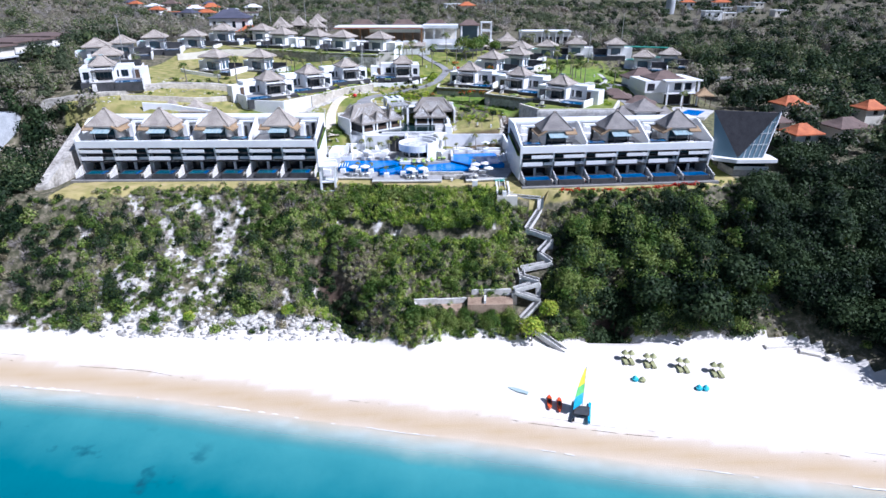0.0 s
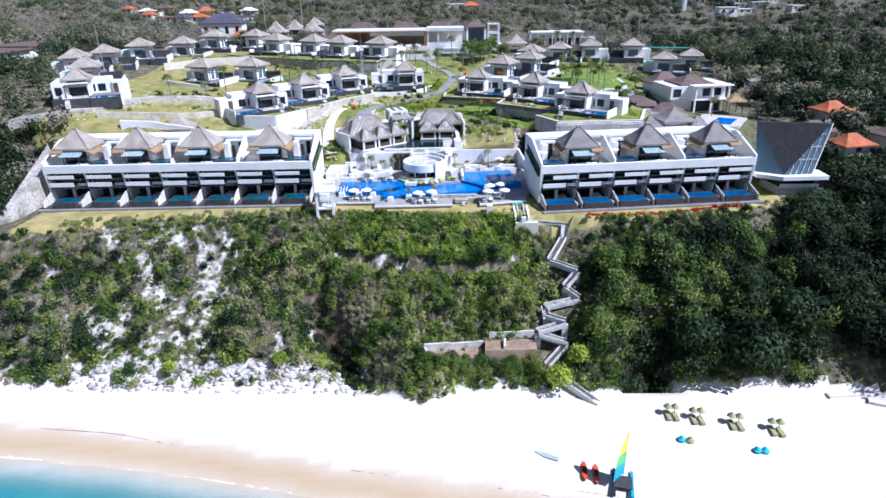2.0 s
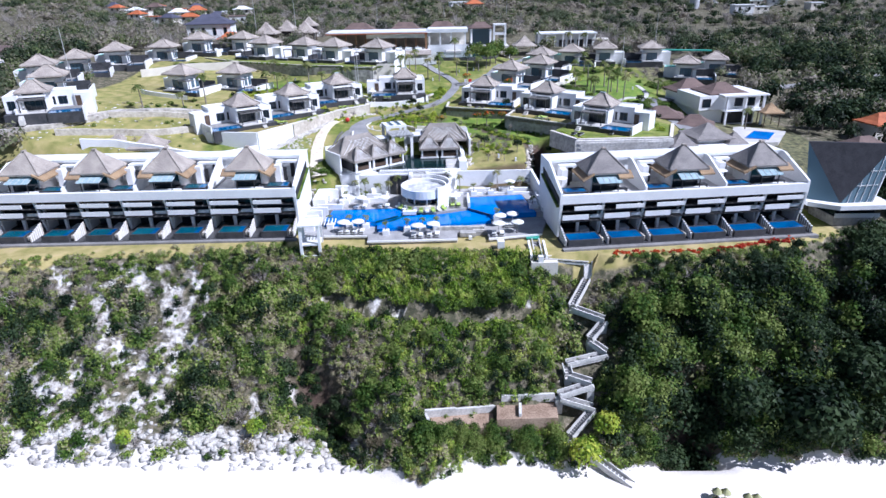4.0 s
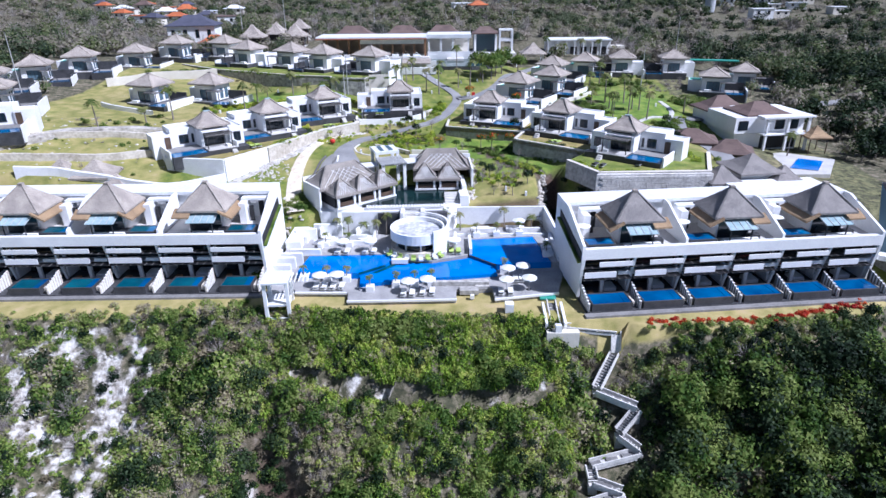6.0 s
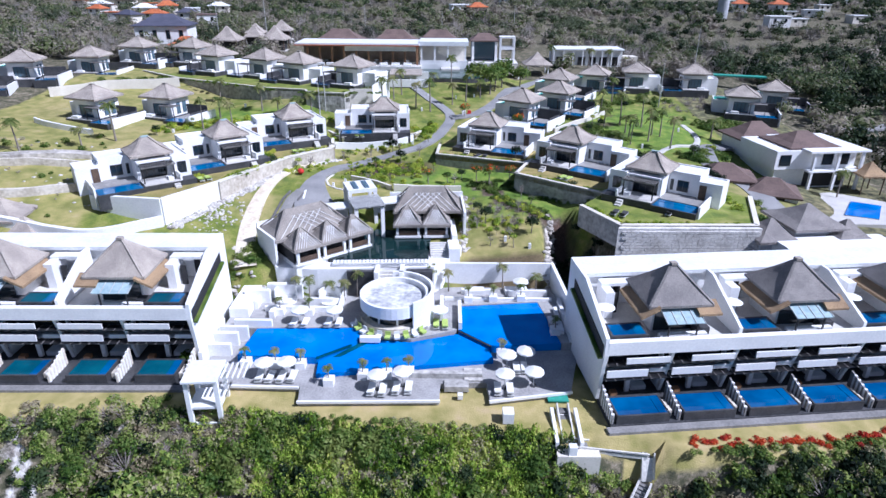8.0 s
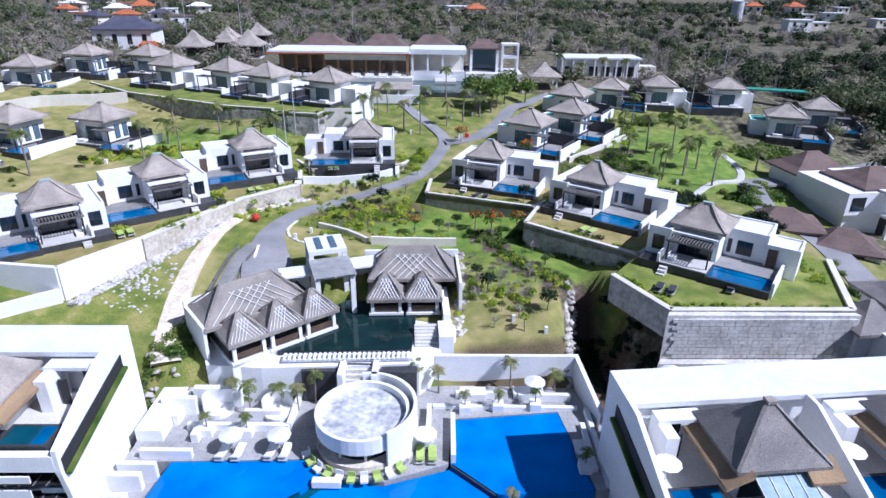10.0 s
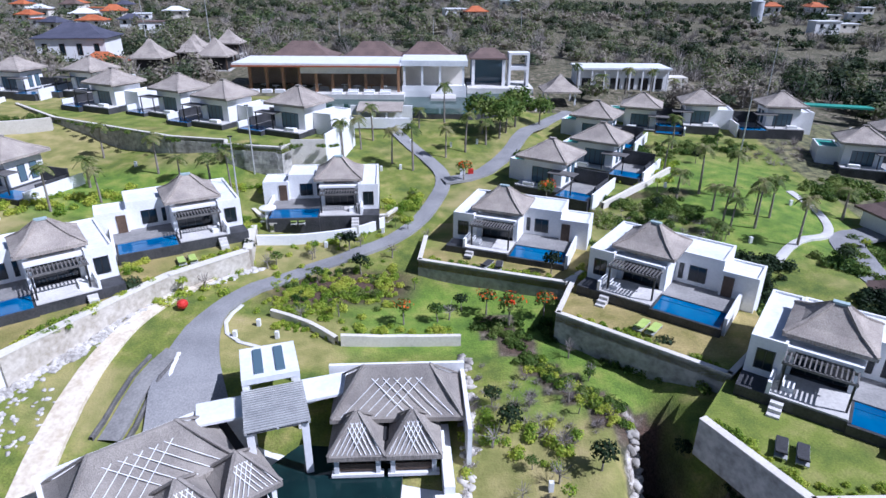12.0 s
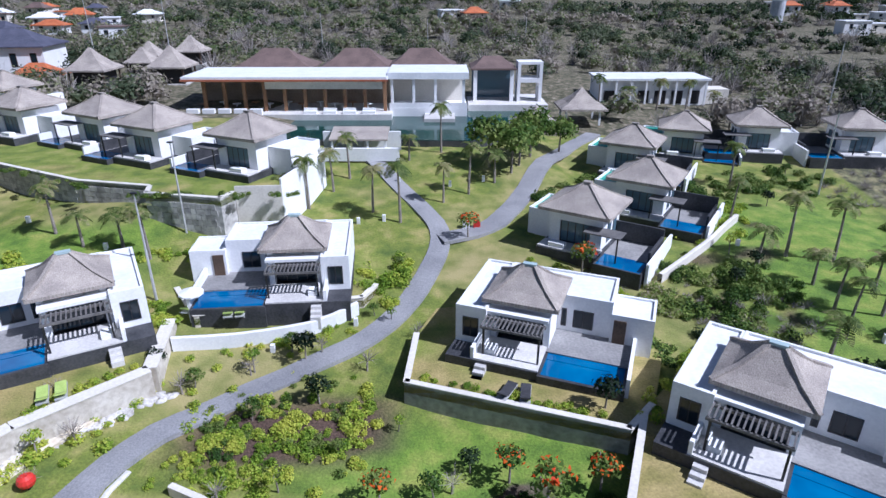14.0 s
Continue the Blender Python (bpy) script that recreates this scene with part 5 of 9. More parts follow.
# ---- two-storey residence, thatched roofs and pool behind the suites ----
res = thing("residence", pose(59.5, 166, 29.6, 0, 0, 8), "white two-storey residence with brown hip roofs and balconies", "house")
part("ground_floor", Geo().box(-7, 6, -3.5, 6, -1, 3.1), WHITE, res)
part("upper_floor", Geo().box(-7.5, 6.5, -4, 6, 3.3, 6.3), WHITE, res)
part("balcony_slab", Geo().box(-2.5, 7.2, -5.6, 6, 3.1, 3.35), WHITE, res)
part("roof_slab", Geo().box(-3.0, 7.4, -5.8, 6, 6.3, 6.6), WHITE, res)
part("roof", Geo().hip(-5, 4.2, -3.5, 5, 6.6, 8.4, 2, 0.25), SHINGLE, res)
part("roof", Geo().hip(-7.2, 2.4, 6.5, 14, 5.6, 8.0, 2, 0.25), SHINGLE, res)
part("rear_wing", Geo().box(-6.5, 1.8, 6.2, 13.2, -1, 5.6), WHITE, res)
for u in (-6.8, 0.6, 3.4):
    window_l = part("window", Geo().box(u, u + 1.9, -4.07, -4.0, 3.9, 5.7), METAL, res)
    part("pane", Geo().box(u + 0.1, u + 1.8, -4.1, -4.07, 4.0, 5.6), GLASS, window_l)
for u in (-1.8, 2.4, 6.6):
    part("column", Geo().box(u - 0.2, u + 0.2, -5.5, -5.1, 0, 6.3), WHITE, res)
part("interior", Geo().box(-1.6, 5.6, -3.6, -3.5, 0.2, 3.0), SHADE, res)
for x, y, z, w, turn in ((44.5, 160.5, 33.6, 4.2, -14), (50.0, 156.0, 32.6, 3.6, -20)):
    low = thing("bungalow", pose(x, y, z - 3.6, 0, 0, turn), "low white bungalow with a brown hip roof", "house", "bungalows behind the suites")
    part("wall", Geo().box(-w, w, -3, 3, -1, 2.4), WHITE, low)
    part("roof", Geo().hip(-w - 0.5, w + 0.5, -3.6, 3.6, 2.3, 4.2, 2, 0.25), SHINGLE, low)
    part("opening", Geo().box(-w * 0.5, w * 0.5, -3.05, -3.0, 0.2, 2.0), SHADE, low)
for x, y, top, w in ((45.4, 138.4, 35.3, 3.6), (39.9, 136.0, 34.2, 2.6), (49.5, 136.4, 34.0, 2.6)):
    sp = thing("rear_pavilion", pose(x, y, top - 6.2, 0, 0, 7), "white rear pavilion with a dark thatched roof", "pavilion", "pavilions behind the suites")
    part("wall", Geo().box(-w * 0.75, w * 0.75, -w * 0.7, w * 0.7, -3, 4.2), WHITE, sp)
    part("roof", Geo().hip(-w, w, -w, w, 4.1, 6.2, 0.4, 0.3), THATCH_DARK, sp)
solid("link_block", Geo().box(-3, 11, -2.0, 3.4, -5, 0), WHITE, "white flat-roofed link block behind the suites", "building", m=pose(43, 131.6, 32.2, 0, 0, 6))
water_body("swimming_pool", [(58, 149.5), (62, 147.8), (66, 153.5), (62.5, 155.4)], 29.7, 1.2, POOL, PALE_PAVING, "blue swimming pool on a paved terrace", "pool")
solid("pool_deck", Geo().prism([(50, 146), (63, 146), (69, 155), (62, 160), (52, 158)], 28.2, 29.56), PALE_PAVING, "pale paved terrace round the far pool", "deck", kind="structure")
hut = thing("pool_hut", pose(68, 161, 30.4), "small hut with a tan thatched pyramid roof", "hut")
part("roof", Geo().hip(-2.2, 2.2, -2.2, 2.2, 2.2, 4.0, 0.2, 0.25), THATCH_TAN, hut)
for sx in (-1.6, 1.6):
    for sy in (-1.6, 1.6):
        part("post", Geo().cyl(sx, sy, -1, 2.1, 0.1, n=8), WOOD, hut)
solid("carport_roof", Geo().prism([(62, 224), (78, 219), (78.8, 221.5), (62.8, 226.5)], 38.8, 39.1), GREEN_ROOF, "long green sheet-metal roof", "roof")

# ---- glass chapel ----
chapel = thing("glass_chapel", Matrix(), "modern chapel with a dark triangular roof and glazed gable", "chapel")
ridge, tip = ((54.6, 122.5, 35.6), (66.8, 120.5, 35.5))
foot = (59.0, 118.2, 26.9)
part("roof_plane", Geo().add([ridge, tip, foot, (54.9, 123.0, 35.6), (66.9, 121.0, 35.5), (59.2, 118.7, 26.9)], [(0, 2, 1), (3, 4, 5), (0, 1, 4, 3), (1, 2, 5, 4), (2, 0, 3, 5)]), surface("dark slate roof", (0.02, 0.02, 0.024), (0.04, 0.04, 0.046), 1, 6, 1.0, 0.2), chapel, "dark slate triangular roof plane")
part("gable_glass", Geo().add([foot, (64.2, 118.6, 27.0), tip, (59.2, 118.7, 26.9), (64.2, 119, 27.0), (66.9, 121.0, 35.5)], [(0, 1, 2), (3, 5, 4), (0, 2, 5, 3), (1, 4, 5, 2)]), GLASS_PALE, chapel, "tall glazed gable")
for k in range(6):
    s = k / 5
    a = Vector(foot).lerp(Vector((64.2, 118.6, 27.0)), s)
    b = Vector(foot).lerp(Vector(tip), s)
    part("mullion", Geo().bar(a + Vector((0, -0.1, 0)), b + Vector((0, -0.1, 0)), 0.1), WHITE, chapel)
for s in (0.3, 0.55, 0.8):
    a, b = Vector(foot).lerp(Vector(tip), s), Vector((64.2, 118.6, 27.0)).lerp(Vector(tip), s)
    part("transom", Geo().bar(a + Vector((0, -0.1, 0)), b + Vector((0, -0.1, 0)), 0.08), WHITE, chapel)
part("gable_frame", Geo().bar((64.2, 118.6, 27.0), (66.9, 120.4, 35.6), 0.3), WHITE, chapel)
part("side_glass", Geo().add([ridge, foot, (55.0, 120.5, 27.0), (54.9, 123.0, 35.6), (59.2, 118.9, 26.9), (55.2, 121.0, 27.0)], [(0, 2, 1), (3, 4, 5), (0, 3, 5, 2), (2, 5, 4, 1)]), GLASS_PALE, chapel)
part("rear_roof", Geo().add([ridge, tip, (62, 130, 28)], [(0, 1, 2)]), SHINGLE, chapel)
part("floor_slab", Geo().prism([(54.6, 119.2), (58.4, 116.9), (66.6, 117.2), (66.8, 121), (62, 129), (55, 126)], 26.2, 26.9), WHITE, chapel)
part("base", Geo().prism([(58.6, 118.2), (65.4, 118.0), (65.6, 122), (58, 124)], 22.5, 24.6), STONE, chapel)
part("base_glazing", Geo().prism([(58.8, 118.6), (65.0, 118.6), (65.2, 122), (58.2, 124)], 24.6, 26.2), GLASS, chapel)
part("base_rail", Geo().bar((58.6, 118.1, 24.9), (65.5, 118.0, 24.9), 0.12, 0.7), WHITE, chapel)

# temple and houses among the trees beyond the chapel
for x, y, z, w, roof, lab in ((78, 131, 30.5, 6, CLAY, "small house with an orange tiled hip roof"), (86, 152, 33.0, 6, CLAY, "house with a red tiled hip roof among trees"), (76, 141, 31.0, 7, SHINGLE, "house with a brown roof among trees"), (71, 137, 30.2, 5, ROOFTOP, "low house with a pale flat roof"), (102, 146, 33, 5, CLAY, "small shrine house with a red tiled roof"), (92, 138, 30.5, 8, SHINGLE, "thatched temple hall among dark trees")):
    house("house", x, y, z - 3.4, 12, w, w * 0.8, 2.4, 0 if roof is ROOFTOP else 1.8, roof, CREAM, lab, 1, "houses east of the resort")
shrine = thing("temple_gate", pose(106, 128, 27.0), "tall grey stone temple gate among dark trees", "temple gate")
for k in range(6):
    part("tier", Geo().box(-2.4 + 0.38 * k, 2.4 - 0.38 * k, -1.6 + 0.25 * k, 1.6 - 0.25 * k, 1.5 * k, 1.5 * k + 1.5), STONE, shrine)

# buildings on the left beyond the dark gully
conc = surface("raw concrete", (0.36, 0.38, 0.4), (0.58, 0.6, 0.62), 0.5, 4, 0.8, 0.2)
left = thing("concrete_building", pose(-95.5, 118, 20, 0, 0, -4), "unfinished grey concrete building stepping down the cliff", "building")
part("upper_block", Geo().box(-14, 2.2, 4, 30, 0, 13.5), conc, left)
part("sloping_wall", Geo().prism([(-14, -12), (4.5, -12), (2.2, 4), (-14, 4)], -14, [-2, -2, 13, 13]), conc, left)
part("lower_block", Geo().box(-14, 4.8, -16, -12, -14, -4), conc, left)
for k in range(4):
    part("opening", Geo().prism([(-12, -12.06 - 0.0), (3.6, -12.06), (3.6, -12.0), (-12, -12.0)], -13 + 3 * k, -11.4 + 3 * k), SHADE, left)
part("roof", Geo().hip(-12, 3.6, -22, -16, -9, -6.5, 3, 0.2), SHINGLE, left)
for k in range(3):
    lb = thing("concrete_building", pose(-117 - 3 * k, 158 + 22 * k, 36, 0, 0, -6), "unfinished tan concrete building with stacked open floors", "building", "unfinished buildings on the slope")
    for j in range(3):
        part("floor_slab", Geo().box(-9, 5, -8, 8, 2.8 * j, 2.8 * j + 0.4), conc, lb)
        part("recess", Geo().box(-8.6, 4.4, -7.2, 7.6, 2.8 * j + 0.4, 2.8 * j + 2.8), SHADE if j % 2 else CREAM, lb)
    part("roof", Geo().box(-9.4, 5.4, -8.4, 8.4, 8.4, 8.7), SHINGLE, lb)

masonry(big_wall, (20.9, 133.95), (38.1, 134.35), 29.0, 33.2, MASONRY, 0.37, 3)
terrace_b = [o for o in scene.collection.objects if o.name.startswith("garden_terrace")][-1]
masonry(terrace_b, (-58, 202.48), (-36.6, 191.4), 36.4, 39.8, STONE, 0.56, 5)
masonry(terrace_b, (-36.2, 191.25), (-28.4, 189.45), 36.2, 39.8, STONE, 0.56, 6)
masonry(terrace_b, (-27.4, 187.16), (-20.0, 185.64), 36.0, 39.8, STONE, 0.56, 7)
solid("white_wall", Geo().prism([(-14.55, 187.9), (-12.2, 198.4), (-12.4, 198.6), (-14.75, 188.1)], 35.5, 41.2), WHITE, "white end wall of the upper villa terrace", "wall", kind="structure")
solid("white_wall", Geo().prism([(-19.0, 187.45), (-14.6, 187.8), (-14.6, 187.95), (-19.0, 187.58)], 35.5, 40.6), CREAM, "cream end panel of the upper terrace wall", "wall", kind="structure")

for x, y, top, w in ((-55.6, 137.6, 35.2, 3.0), (-51.4, 135.2, 33.6, 2.2), (-61.5, 138.5, 35.0, 3.0)):
    sp = thing("rear_pavilion", pose(x, y, top - 6.2, 0, 0, 2), "white rear pavilion with a grey thatched roof", "pavilion", "pavilions behind the suites")
    part("wall", Geo().box(-w * 0.75, w * 0.75, -w * 0.7, w * 0.7, -3, 4.2), WHITE, sp)
    part("roof", Geo().hip(-w, w, -w, w, 4.1, 6.2, 0.4, 0.3), THATCH, sp)


# ---- foam and tide line ----
def shore_strips(name, off, width, gate, seed, mat, label):
    g = Geo()
    pts = [(x, lerp_rows(SHORE, x) + off + 0.55 * hash_noise(x, seed, 0.13, seed)) for x in np.arange(-85, 75, 0.35)]
    for (x0, y0), (x1, y1) in zip(pts, pts[1:]):
        w0, w1 = (width * max(0.0, hash_noise(x, 3.0, 0.09, seed + 5) + 0.6 * hash_noise(x, 9.0, 0.9, seed + 2) + gate) for x in (x0, x1))
        if w0 > 0.02 and w1 > 0.02:
            g.add([(x0, y0, max(0.06, land(x0, y0)) + 0.05), (x1, y1, max(0.06, land(x1, y1)) + 0.05), (x1, y1 + w1, max(0.06, land(x1, y1 + w1)) + 0.05), (x0, y0 + w0, max(0.06, land(x0, y0 + w0)) + 0.05)], [(0, 1, 2, 3)])
    return solid(name, g, mat, label, "shoreline", kind="stuff")


shore_strips("sea_foam", -0.1, 0.5, 0.12, 2.0, FABRIC, "thin white foam where small waves meet the sand")
shore_strips("tide_line", 4.6, 0.22, 0.02, 12.0, surface("dry seaweed", (0.16, 0.12, 0.08), (0.34, 0.27, 0.19), 2.0, 9, 0.95, 0.5), "broken brown line of seaweed on the sand")
shore_strips("tide_line", 5.8, 0.15, -0.08, 17.0, surface("dry seaweed bits", (0.3, 0.25, 0.19), (0.5, 0.43, 0.35), 2.0, 9, 0.95, 0.5), "faint older line of seaweed on the sand")

solid("rock_face", Geo().prism([(-76.6, 108.5), (-74.6, 109.5), (-74.2, 124), (-77.4, 128)], 19, [23.8, 24.4, 30.5, 32]), CUT_ROCK, "pale cut limestone face beside the suites", "rock face", kind="structure")


# ---- villas ----
def window_part(parent, x0, x1, z0, z1, y, name="window", face=-1, pale=False, mull=2):
    """A window set in a wall that faces -y (face -1) or +y: frame and panes."""
    fr = Geo()
    d0, d1 = (y - 0.05, y + 0.02) if face < 0 else (y - 0.02, y + 0.05)
    fr.box(x0, x0 + 0.09, d0, d1, z0, z1).box(x1 - 0.09, x1, d0, d1, z0, z1).box(x0 + 0.09, x1 - 0.09, d0, d1, z0, z0 + 0.09).box(x0 + 0.09, x1 - 0.09, d0, d1, z1 - 0.09, z1)
    w = part(name, fr, METAL, parent)
    for i in range(1, mull):
        xm = x0 + (x1 - x0) * i / mull
        part("mullion", Geo().box(xm - 0.04, xm + 0.04, d0, d1, z0 + 0.09, z1 - 0.09), METAL, w)
    for i in range(mull):
        a, b = x0 + 0.09 + (x1 - x0 - 0.18) * i / mull, x0 + 0.09 + (x1 - x0 - 0.18) * (i + 1) / mull
        part("pane", Geo().box(a, b, y - 0.03 if face < 0 else y, y if face < 0 else y + 0.03, z0 + 0.09, z1 - 0.09), GLASS_PALE if pale else GLASS, w)
    return w


def villa(s, label):
    """A pool villa at its own origin; the ground is z = 0 and it faces -y. s mirrors the plan."""
    v = thing("villa", Matrix(), label, "villa", "pool villas on the hill")
    def X(a, b):
        return (a, b) if s > 0 else (-b, -a)
    def bx(g, x0, x1, *r):
        p, q = X(x0, x1)
        return g.box(p, q, *r)
    part("plinth", bx(bx(Geo(), -4.6, 2.1, -5.5, 5.1, -1.6, 0.76), 2.1, 8.0, -1.0, 5.1, -1.6, 0.72), DARK_STONE, v, "dark lava-stone plinth")
    part("terrace", bx(Geo(), -2.5, 2.1, -5.45, -2.2, 0.76, 0.88), PALE_PAVING, v, "pale stone terrace")
    part("courtyard", bx(Geo(), 2.1, 7.9, -2.7, 0.7, -0.6, 0.8), PAVING, v, "grey paved pool deck")
    # bedroom wing and rear wing with flat roofs and parapets
    for nm, x0, x1, y0, y1, h in (("bedroom_wing", -4.55, -2.25, -3.4, 5.0, 3.55), ("rear_wing", -2.25, 6.2, 0.7, 5.0, 3.6), ("entrance_wing", 6.2, 9.2, 0.2, 3.6, 2.9)):
        g = bx(Geo(), x0, x1, y0, y1, -1.5, h)
        w = part(nm, g, WHITE, v)
        r = Geo()
        for a, b, c, d in ((x0, x1, y0, y0 + 0.2), (x0, x1, y1 - 0.2, y1), (x0, x0 + 0.2, y0 + 0.2, y1 - 0.2), (x1 - 0.2, x1, y0 + 0.2, y1 - 0.2)):
            bx(r, a, b, c, d, h, h + 0.22)
        part("parapet", r, WHITE, w)
        part("roof_deck", bx(Geo(), x0 + 0.2, x1 - 0.2, y0 + 0.2, y1 - 0.2, h, h + 0.05), ROOFTOP, w)
    # living pavilion
    g = Geo()
    bx(g, -2.2, -1.75, -2.2, 0.7, 0.76, 3.9), bx(g, 1.75, 2.2, -2.2, 0.7, 0.76, 3.9), bx(g, -1.75, 1.75, -2.15, -1.9, 3.2, 3.6)
    part("pavilion_wall", g, WHITE, v)
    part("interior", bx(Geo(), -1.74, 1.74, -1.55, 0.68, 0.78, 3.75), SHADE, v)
    g = Geo()
    for x in (-2.15, -0.75, 0.75, 2.15):
        bx(g, x - 0.08, x + 0.08, -2.1, -1.94, 3.6, 4.2)
    bx(g, -2.2, 2.2, -2.2, 2.0, 4.1, 4.2)
    part("clerestory", g, WOOD, v, "dark timber clerestory under the eaves")
    part("clerestory_glass", bx(Geo(), -2.1, 2.1, -1.9, 1.9, 3.6, 4.1), GLASS, v)
    roof = part("thatched_roof", Geo().hip(-2.8, 2.8, -2.75, 2.75, 4.25, 6.15, 0.9, 0.28), THATCH, v, "weathered grey thatched hip roof")
    part("ridge_cap", Geo().box(-0.5, 0.5, -0.22, 0.22, 6.12, 6.3), PATINA, roof)
    for sx, sy in ((-1, -1), (1, -1), (1, 1), (-1, 1)):
        part("hip_ridge", Geo().bar((sx * 2.75, sy * 2.7, 4.27), (sx * 1.6, sy * 1.45, 4.98), 0.28, 0.16).bar((sx * 1.6, sy * 1.45, 4.98), (sx * 0.45, sy * 0.15, 6.14), 0.28, 0.16), THATCH, roof)
    # terrace front: sliding doors, white canopy slab, pergola
    p, q = X(-1.7, 1.7)
    window_part(v, p, q, 0.88, 3.15, -1.7, "sliding_door", -1, False, 4)
    part("canopy_slab", bx(Geo(), -2.4, 2.2, -3.2, -2.2, 3.32, 3.55), WHITE, v)
    pg = part("pergola", bx(Geo(), -2.3, 2.1, -4.75, -4.6, 2.95, 3.12), GREY_WOOD, v, "grey timber pergola over the terrace")
    part("beam", bx(Geo(), -2.3, 2.1, -3.35, -3.2, 2.95, 3.12), GREY_WOOD, pg)
    for i in range(15):
        x = -2.2 + 4.2 * i / 14
        part("slat", bx(Geo(), x - 0.05, x + 0.05, -4.7, -3.2, 3.12, 3.22), GREY_WOOD, pg)
    for x in (-2.1, 1.85):
        part("post", bx(Geo(), x, x + 0.14, -4.74, -4.6, 0.86, 2.95), METAL, pg)
    part("side_wall", bx(Geo(), -2.75, -2.5, -5.4, -3.4, -1.2, 1.7), WHITE, v)
    part("garden_wall", bx(Geo(), 7.9, 8.15, -5.2, 0.2, -1.2, 1.5), WHITE, v)
    # windows
    p, q = X(-4.0, -2.8)
    window_part(v, p, q, 1.3, 2.9, -3.4)
    p, q = X(3.4, 4.9)
    window_part(v, p, q, 1.2, 2.7, 0.7)
    p, q = X(2.5, 2.9)
    window_part(v, p, q, 1.2, 2.7, 0.7, mull=1)
    part("door", bx(Geo(), 6.4, 7.3, 0.1, 0.2, 0.8, 2.7), WOOD, v)
    # pool
    pool = part("pool", bx(bx(bx(bx(Geo(), 2.1, 7.9, -5.7, -5.45, -1.4, 0.66), 2.1, 2.3, -5.45, -2.7, -1.4, 0.7), 7.7, 7.9, -5.45, -2.7, -1.4, 0.7), 2.3, 7.7, -5.45, -2.7, -1.4, -0.5), DARK_STONE, v, "dark stone infinity pool basin")
    part("pool_water", bx(Geo(), 2.3, 7.7, -5.45, -2.7, -0.5, 0.67), POOL_VILLA, pool, "blue pool water")
    part("pool_step", bx(Geo(), 2.3, 6.8, -3.5, -2.7, 0.0, 0.7), POOL_VILLA, pool)
    st = part("step", bx(bx(bx(Geo(), -2.3, -1.5, -5.9, -5.5, -1.0, 0.55), -2.3, -1.5, -6.3, -5.9, -1.0, 0.3), -2.3, -1.5, -6.7, -6.3, -1.0, 0.05), PALE_PAVING, v)
    part("sofa", bx(bx(Geo(), -1.9, -1.2, -4.6, -3.6, 0.88, 1.25), -2.1, -1.9, -4.6, -3.6, 0.88, 1.55), FABRIC, v)
    return v


